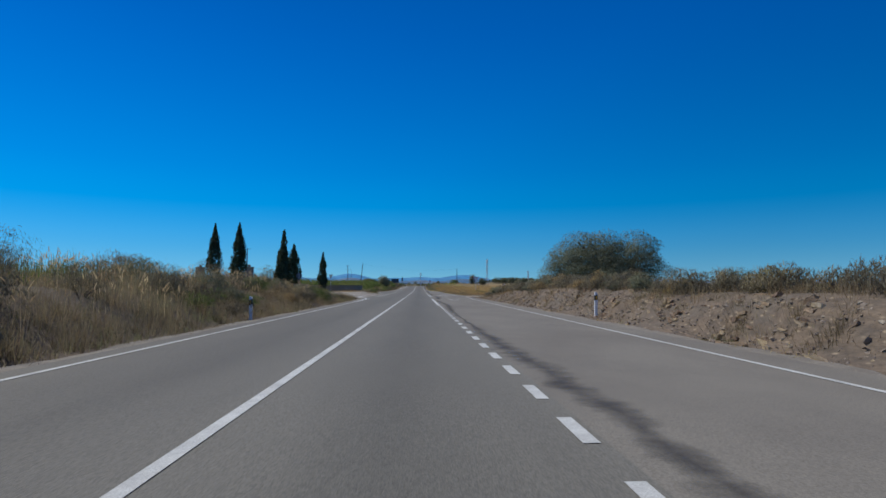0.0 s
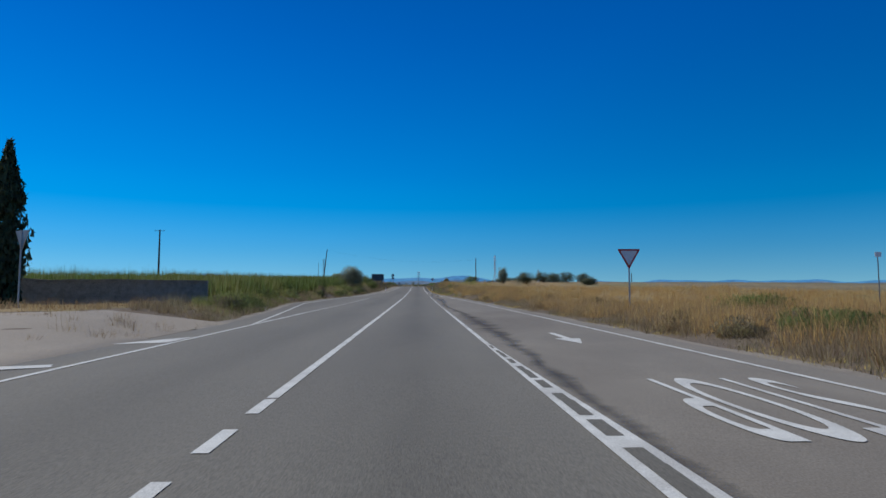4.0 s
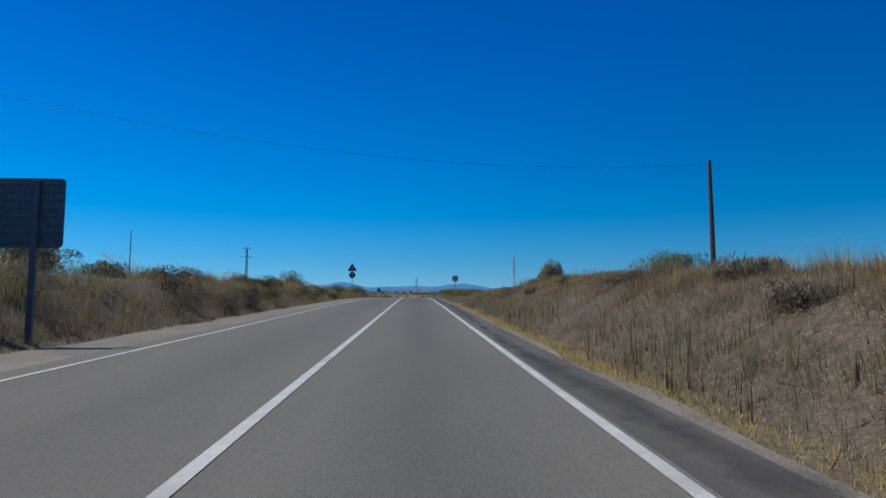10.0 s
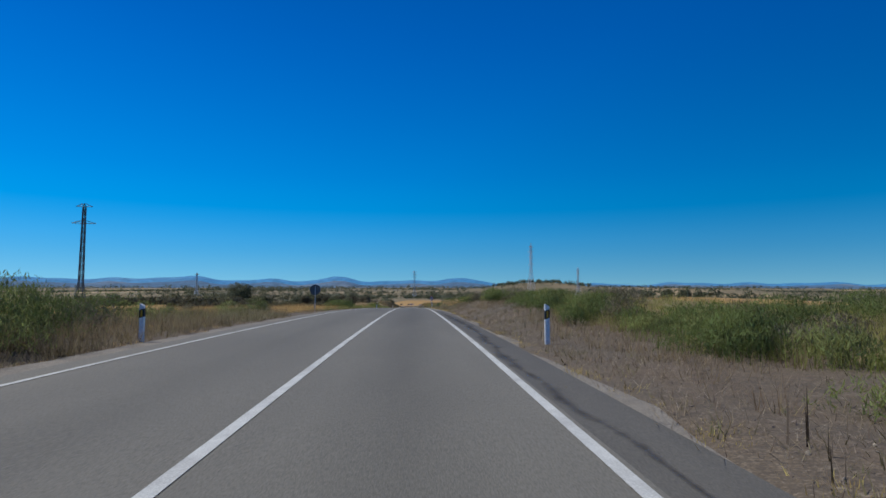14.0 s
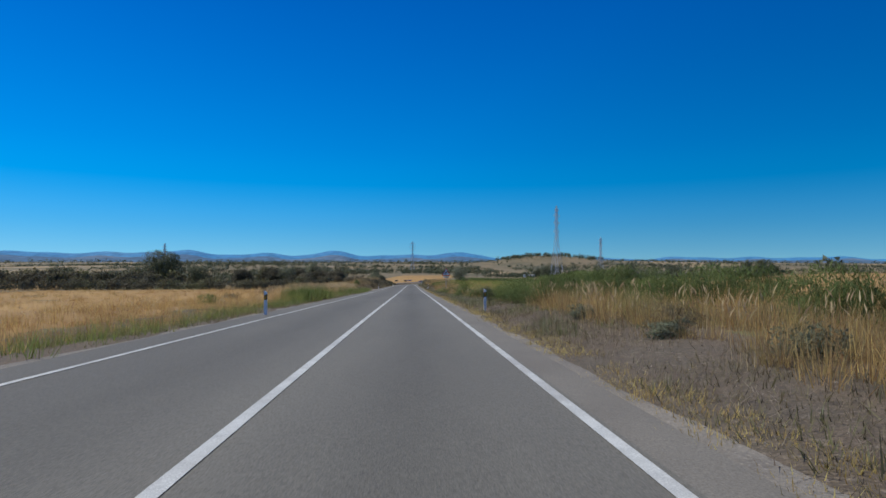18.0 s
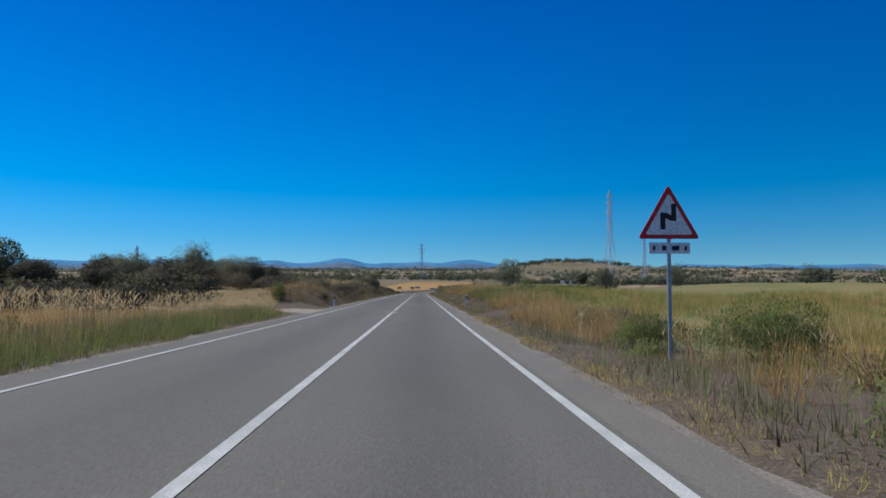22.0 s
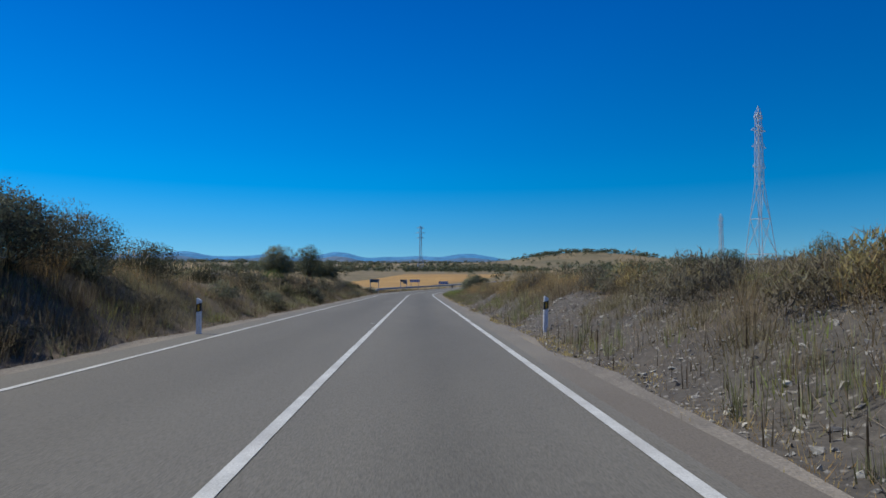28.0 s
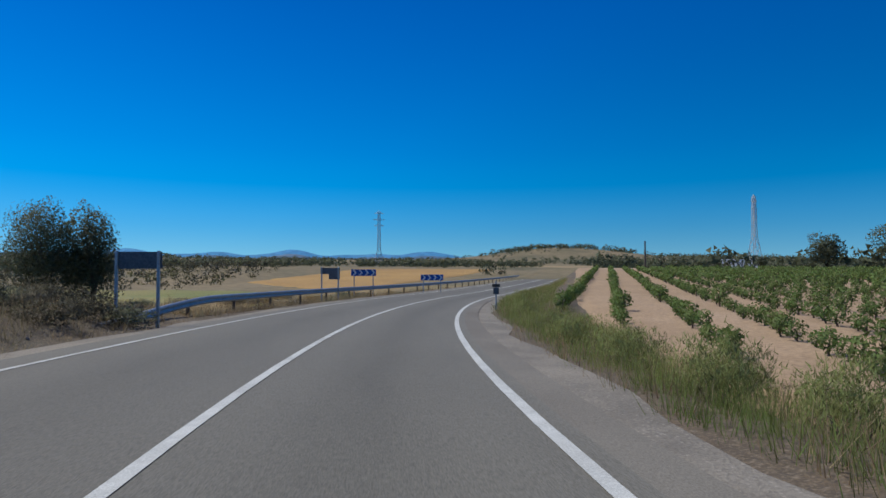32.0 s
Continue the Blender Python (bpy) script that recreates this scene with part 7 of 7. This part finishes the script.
for count, side, y0, y1, d0, d1, wide, high, kinds in (
        (100, 1, 4, 77, 1.35, 3.8, (1.2, 2.2), (0.6, 1.1), "broom broom tawny broom olive"), (56, -1, 4, 66, 0.8, 4.5, (1.2, 2.4), (0.6, 1.2), "broom tawny olive broom scrub"),
        (26, -1, 118, 196, 0.4, 2.6, (1.4, 2.6), (0.8, 1.3), "scrub feather scrub broom"), (30, 1, 100, 190, 0.6, 6, (1.0, 2.0), (0.4, 0.75), "tawny tawny tawny broom"),
        (34, 1, 180, 224, 2.0, 5.5, (1.0, 2.0), (0.5, 0.9), "tawny broom feather tawny"), (24, 1, 224, 262, 1.8, 5.5, (0.8, 1.6), (0.3, 0.5), "tawny broom broom"), (40, -1, 222, 302, 0.8, 4.5, (1.2, 2.4), (0.6, 1.0), "broom thicket broom scrub"),
        (30, 1, 288, 345, 3.2, 6.5, (1.6, 2.8), (0.7, 1.15), "scrub scrub feather"), (30, 1, 296, 350, 2.6, 11, (1.6, 3.0), (0.7, 1.25), "scrub scrub feather broom"), (14, -1, 300, 345, 1.2, 5, (1.6, 2.8), (0.8, 1.3), "scrub feather broom"),
        (22, 1, 345, 380, 2.6, 9, (1.4, 2.8), (0.7, 1.5), "broom olive scrub tawny"), (24, 1, 418, 480, 1.6, 8, (1.2, 2.2), (0.6, 1.0), "scrub feather tawny broom"),
        (46, -1, 500, 580, 0.8, 4.0, (1.0, 2.2), (0.5, 0.95), "broom thicket broom olive"), (74, -1, 580, 650, 0.6, 4.6, (1.2, 2.4), (0.6, 1.1), "broom thicket broom thicket olive"), (46, 1, 508, 560, 2.0, 6, (1.0, 2.2), (0.6, 1.05), "tawny tawny broom tawny"), (34, 1, 558, 590, 2.4, 7, (1.4, 2.4), (0.8, 1.25), "broom olive broom tawny"), (24, 1, 588, 628, 2.2, 6, (1.0, 2.0), (0.5, 0.9), "tawny broom tawny"),
        (14, -1, 412, 470, 2.5, 10, (1.4, 2.4), (0.6, 1.0), "feather scrub broom"), (46, -1, 646, 694, 2.6, 13, (1.2, 2.4), (0.4, 0.75), "broom feather olive broom tawny")):
    kinds = kinds.split()
    for x, y in zip(*strewn(count, side, y0, y1, d0, d1)):
        w, h, kind = RNG.uniform(*wide), RNG.uniform(*high), kinds[RNG.integers(len(kinds))]
        q, c, out = lumpy_crown(w, w, h * 1.3, -0.3 * h, int(320 + 490 * w * h), 12 + int(w * h * 0.8), 0.3, 0.72, (0.15, 0.32))
        q[:, 2] = np.where(q[:, 2] < 0.03, RNG.uniform(0.03, 0.3 * h, len(q)), q[:, 2])
        SCRUB[kind][0].append(q + [x, y, float(ground_z(x, y)) - 0.08])
        SCRUB[kind][1].append(out)
for kind, word in (("broom", "low dull brown broom on the banks"), ("tawny", "low tawny dry scrub on the banks"), ("olive", "low grey-green scrub on the banks"), ("feather", "feathery yellow-green weeds on the banks"), ("scrub", "low green bramble on the banks"), ("thicket", "dark low scrub on the bank")):
    spiky = 0.55 if kind in ("broom", "tawny", "feather", "scrub") else 0.2
    tagged(new("bank_scrub", leaves("bank_scrub", np.concatenate(SCRUB[kind][0]), 0.047, M[kind], 1.05 + 1.6 * spiky, spiky, np.concatenate(SCRUB[kind][1]), 0.42 if spiky > 0.3 else 0.75)), word, "scrub", kind="stuff")

bush(6.4, 626.5, 4.0, 2.5, M["olive"], "tall grey-green bush beside the bend", 21000, 0.046, lumps=28, spiky=0.3)
# a dense round bush growing out of the face of the bank
bush(8.3, 255.3, 2.5, 2.7, M["olive"], "dense grey-green rounded bush on the bank", 11000, 0.06, sunk=0.5, lumps=26, spiky=0.3)

# hedge and scrub across the fields, and the wooded hills
def far_shrubs(name, n, area, size, mat, label, per=26, keep=None, leaf=0.19):
    x = RNG.uniform(area[0], area[1], n)
    y = RNG.uniform(area[2], area[3], n)
    u = x - lane_x(y)
    ok = (np.abs(u + 2) > 13)
    if keep:
        ok &= keep(x, y)
    x, y = x[ok], y[ok]
    s = RNG.uniform(size[0], size[1], len(x))
    c = np.repeat(np.stack([x, y, ground_z(x, y) + s * 0.42], 1), per, 0)
    k = np.repeat(s, per)[:, None]
    p = RNG.normal(0, 1, (len(c), 3))
    p /= np.linalg.norm(p, axis=1)[:, None]
    c = c + p * k * np.array([0.6, 0.6, 0.45]) * RNG.uniform(0.5, 1.05, (len(c), 1))
    o = new(name, leaves(name, c, 1.0, mat, out=p + [0, 0, 0.3]))
    co = np.empty(len(o.data.vertices) * 3, np.float32)
    o.data.vertices.foreach_get("co", co)
    co = co.reshape(-1, 3, 3)
    mid = co.mean(1, keepdims=True)
    co = mid + (co - mid) * (k * leaf)[:, None]
    o.data.vertices.foreach_set("co", co.reshape(-1).astype(np.float32))
    o.data.update()
    return tagged(o, label, "scrub", kind="stuff")


waves = lambda x, y: (np.sin(x * 0.021 + 1.7 * np.sin(y * 0.013)) + np.sin(y * 0.027 + 1.3 * np.cos(x * 0.017)) + 0.5 * np.sin(x * 0.07) * np.sin(y * 0.06)) > -0.15
far_shrubs("far_woods", 3200, (-330, 420, 690, 1150), (1.6, 4.6), M["oak"], "dark scattered trees and scrub across the valley", 34, lambda x, y: waves(x * 2.3, y * 2.1) & ~((x > -75) & (x < 75) & (y < 868)), 0.17)
far_shrubs("far_woods", 9000, (-700, 900, 730, 2000), (2.0, 5.5), M["oak"], "scattered dark holm oaks on the distant hills", 18, lambda x, y: waves(x, y) & ~((x > -75) & (x < 75) & (y < 868)))
far_shrubs("far_woods", 1500, (-1400, 1800, 1900, 3600), (6, 16), M["oak"], "distant dark woods", 10)
far_shrubs("hill_trees", 130, (150, 320, 1260, 1400), (4, 8), M["oak"], "dark oaks crowning the hill", 30)
far_shrubs("hedge_scrub", 300, (-120, -58, 500, 560), (1.6, 4.4), M["thicket"], "dark hedge of scrub across the field", 150, lambda x, y: np.sin(x * 0.23 + 1.2 * np.sin(y * 0.19)) + np.sin(y * 0.31) > -0.5, 0.1)
for x, y, w, h in ((-62, 545, 5.5, 5.0), (-86, 566, 7, 6.5), (-52, 560, 5, 4.2), (-98, 540, 6, 5.2), (-44, 548, 4.4, 3.6)):
    tree("holm_oak", x, y, w, h, M["oak"], "dark oak in the scrub across the field", 4500, 0.14, 0.25, 0.04, lumps=24)
far_shrubs("field_scrub", 240, (-75, -14, 474, 504), (1.0, 2.6), M["thicket"], "low scrub at the field edge", 200, lambda x, y: x < -17, 0.07)
far_shrubs("field_scrub", 500, (-300, -70, 300, 720), (1.5, 5), M["oak"], "scattered scrub in the fields", 60, waves, 0.14)
far_shrubs("field_scrub", 420, (60, 320, 420, 730), (1.5, 4.5), M["oak"], "scattered scrub in the fields", 60, waves, 0.14)
far_shrubs("valley_scrub", 1500, (-260, -26, 690, 930), (1.2, 3.6), M["thicket"], "dark scrub in the valley below the bend", 34, lambda x, y: (x < -26 - (y - 690) * 0.05) & ((x < -74) | (y > 722)), 0.13)
far_shrubs("valley_scrub", 420, (-120, 120, 862, 1010), (1.5, 4.5), M["oak"], "dark oaks and scrub across the valley", 60, lambda x, y: np.sin(x * 0.09) + np.sin(y * 0.07 + x * 0.03) > -0.4, 0.13)
far_shrubs("vineyard_edge_scrub", 260, (30, 230, 745, 800), (1.5, 5), M["oak"], "dark scrub beyond the vineyard", 80, None, 0.12)

# ---- maize ----
def maize(x0, x1, y0, y1, n, h):
    x, y = RNG.uniform(x0, x1, n), RNG.uniform(y0, y1, n)
    x = np.round(x / 0.75) * 0.75 + RNG.normal(0, 0.06, n)
    return blades("maize", x, y, np.full(n, h) * RNG.uniform(0.8, 1.1, n), 0.05, 9, 0.22, M["corn"], "tall green maize with dry tassels", 0.14)


maize(-60, -19, -10, 52, 3800, 2.2)
maize(-34, -13.5, 128, 196, 7500, 1.9)
maize(-34, -17, 196, 216, 1200, 2.0)
maize(-110, -34, 126, 240, 4200, 3.0)
maize(-34, -20, 216, 250, 1200, 1.9)

# ---- vineyard: single vines near the road, the rest of the rows joined ----
def vine_leaves(size, per, leaf):
    c = np.tile([0.0, 0.0, 0.5 * size], (per, 1))
    p = RNG.normal(0, 1, c.shape)
    p /= np.linalg.norm(p, axis=1)[:, None]
    c = c + p * size * np.array([0.33, 0.5, 0.4]) * RNG.uniform(0.45, 1.08, (per, 1))
    c[:, 2] = np.maximum(c[:, 2], 0.08)
    return leaves("foliage", c, leaf, M["vine"], out=p + [0, 0, 0.4])


def stock_bar(lean):
    return tube([(0, 0, -0.15), (0.05 + lean, 0, 0.28), (lean, 0.06, 0.55)], [0.05, 0.04, 0.025], 6)


vine_kinds = []
for k in range(7):
    v = empty("grapevine", 0, 0, 0)
    tagged(v, "leafy green grapevine on bare sandy soil", "grapevine", "vines in rows")
    part("stock", tubes("stock", [stock_bar(0.04 * (k - 3))], M["bark"]), None, v)
    part("foliage", vine_leaves(1.0 + 0.06 * (k % 3), 190, 0.085), None, v)
    vine_kinds.append(v)
row_x, row_y = math.sin(radians(22.7)), math.cos(radians(22.7))
used, rest_stock, rest_leaf, rest_size = 0, [], [], []
for r in range(26):
    off = -1.75 + 2.17 * r
    start = float(np.interp(r, [0, 1, 2, 3, 4, 6, 9, 26], [24.7, 19.2, 13.7, 10.1, 8.2, 6, 4, -8]))
    for d_ in np.arange(start, 101 - 0.5 * r, 0.95):
        x = 0.1 + off * row_y + d_ * row_x + RNG.normal(0, 0.07)
        y = 630.67 - off * row_x + d_ * row_y + RNG.normal(0, 0.12)
        size, gap = RNG.uniform(0.66, 1.02), RNG.uniform(0, 1)
        if gap < 0.07:
            continue
        z = float(ground_z(x, y)) + 0.06
        if r < 9 and d_ < 48:
            at = pose(x, y, z, 0, 0, RNG.uniform(0, 360)) @ Matrix.Diagonal((size, size, size, 1))
            if used < 7:
                vine_kinds[used].matrix_basis = at
            else:
                copy_thing(vine_kinds[used % 7], at)
            used += 1
        else:
            v, f = stock_bar(0)
            rest_stock.append((v + [x, y, z], f))
            rest_leaf.append((x, y, z))
            rest_size.append(size)
rest = tagged(empty("vine_rows", 60, 690), "rows of leafy green grapevines farther off", "vines", kind="stuff")
o = np.array(rest.matrix_basis.translation)
part("stock", tubes("stock", [(v - o, f) for v, f in rest_stock], M["bark"]), None, rest)
per = 42
sz = np.repeat(np.array(rest_size), per)[:, None]
c = np.repeat(np.array(rest_leaf) - o, per, 0)
p = RNG.normal(0, 1, c.shape)
p /= np.linalg.norm(p, axis=1)[:, None]
c = c + p * sz * np.array([0.33, 0.5, 0.38]) * RNG.uniform(0.45, 1.05, (len(c), 1)) + sz * [0, 0, 0.5]
part("foliage", leaves("foliage", c, 0.13, M["vine"], out=p + [0, 0, 0.4]), None, rest)


# ---- loose stones on the cut banks ----
def stones(n, side, y0, y1, d0, d1, lo, hi, mat="rock"):
    """Broken stones, each turned and chipped its own way and half sunk."""
    base_v = np.array([(1, 0, 0), (0, 1, 0), (-1, 0, 0), (0, -1, 0), (0.3, 0.2, 0.9), (-0.3, -0.2, -1)], float)
    base_f = np.array([(0, 1, 4), (1, 2, 4), (2, 3, 4), (3, 0, 4), (1, 0, 5), (2, 1, 5), (3, 2, 5), (0, 3, 5)])
    x, y = strewn(n, side, y0, y1, d0, d1, 1.1)
    s_ = lo * (hi / lo) ** RNG.uniform(0, 1, n) ** 1.6
    v = base_v[None] * RNG.uniform(0.6, 1.2, (n, len(base_v), 1)) + RNG.normal(0, 0.22, (n, len(base_v), 3))
    v = v * [1.0, 0.8, 0.6]
    ax = RNG.normal(0, 1, (n, 3, 3))
    e0 = ax[:, 0] / np.linalg.norm(ax[:, 0], axis=1)[:, None]
    e1 = np.cross(e0, ax[:, 1])
    e1 /= np.linalg.norm(e1, axis=1)[:, None]
    turn = np.stack([e0, e1, np.cross(e0, e1)], 1)
    v = np.einsum("nkj,nji->nki", v, turn) * s_[:, None, None] * [1, 1, 0.75]
    v = v + np.stack([x, y, surface_z(x, y) + s_ * 0.12], 1)[:, None]
    f = base_f[None] + (np.arange(n) * len(base_v))[:, None, None]
    o = new("loose_stones", mesh_from("loose_stones", v.reshape(-1, 3), f.reshape(-1, 3), M[mat]))
    return tagged(o, "pale grey broken stones on the verge" if mat == "shale" else "pale broken stones on the cut bank", "stones", kind="stuff")


def ledges(n, side, y0, y1, d0, d1, lo, hi):
    """Broken slabs of ochre rock that stick out of the cut face, each with its own edges."""
    ob = tagged(empty("rock_outcrop", float(across(asphalt_r(40) + gravel_r(40) + 1, 40)), 40), "ochre rock breaking out of the cut bank", "rock", kind="stuff")
    o = np.array(ob.matrix_basis.translation)
    x, y = strewn(n, side, y0, y1, d0, d1)
    x, y = x + 0.5 * np.sin(y * 0.9), y + 1.2 * np.sin(x * 3.1 + y)
    sign = np.array([(a, b, c) for a in (-1, 1) for b in (-1, 1) for c in (-1, 1)], float)
    quads = np.array([(0, 1, 3, 2), (4, 6, 7, 5), (0, 4, 5, 1), (2, 3, 7, 6), (0, 2, 6, 4), (1, 5, 7, 3)])
    s_ = RNG.uniform(lo, hi, n)[:, None]
    v = sign[None] * (s_ * RNG.uniform(0.6, 1.0, (n, 3)) * [0.4, 0.85, 0.26])[:, None] * RNG.uniform(0.55, 1.15, (n, 8, 3))
    tilt = RNG.normal(0, 0.25, n)
    v[:, :, 2] += v[:, :, 1] * tilt[:, None] - v[:, :, 0] * 0.3
    v = v + (np.stack([x, y, surface_z(x, y) - 0.02], 1) - o)[:, None]
    f = quads[None] + (np.arange(n) * 8)[:, None, None]
    part("slab", mesh_from("slab", v.reshape(-1, 3), f.reshape(-1, 4), M["ochre"]), None, ob)


stones(4200, 1, -5, 76, 0.1, 1.5, 0.02, 0.12)
ledges(650, 1, 4, 75, 0.3, 1.5, 0.07, 0.32)
stones(2600, 1, 235, 300, 0.3, 4.5, 0.012, 0.06)
stones(1400, 1, 300, 420, 0.0, 3.0, 0.012, 0.05)
stones(8000, 1, 546, 614, 0.1, 3.0, 0.014, 0.085, "shale")
stones(900, -1, 480, 650, 0.2, 3.5, 0.02, 0.12)
stones(500, -1, 215, 300, 0.2, 3.0, 0.02, 0.1)
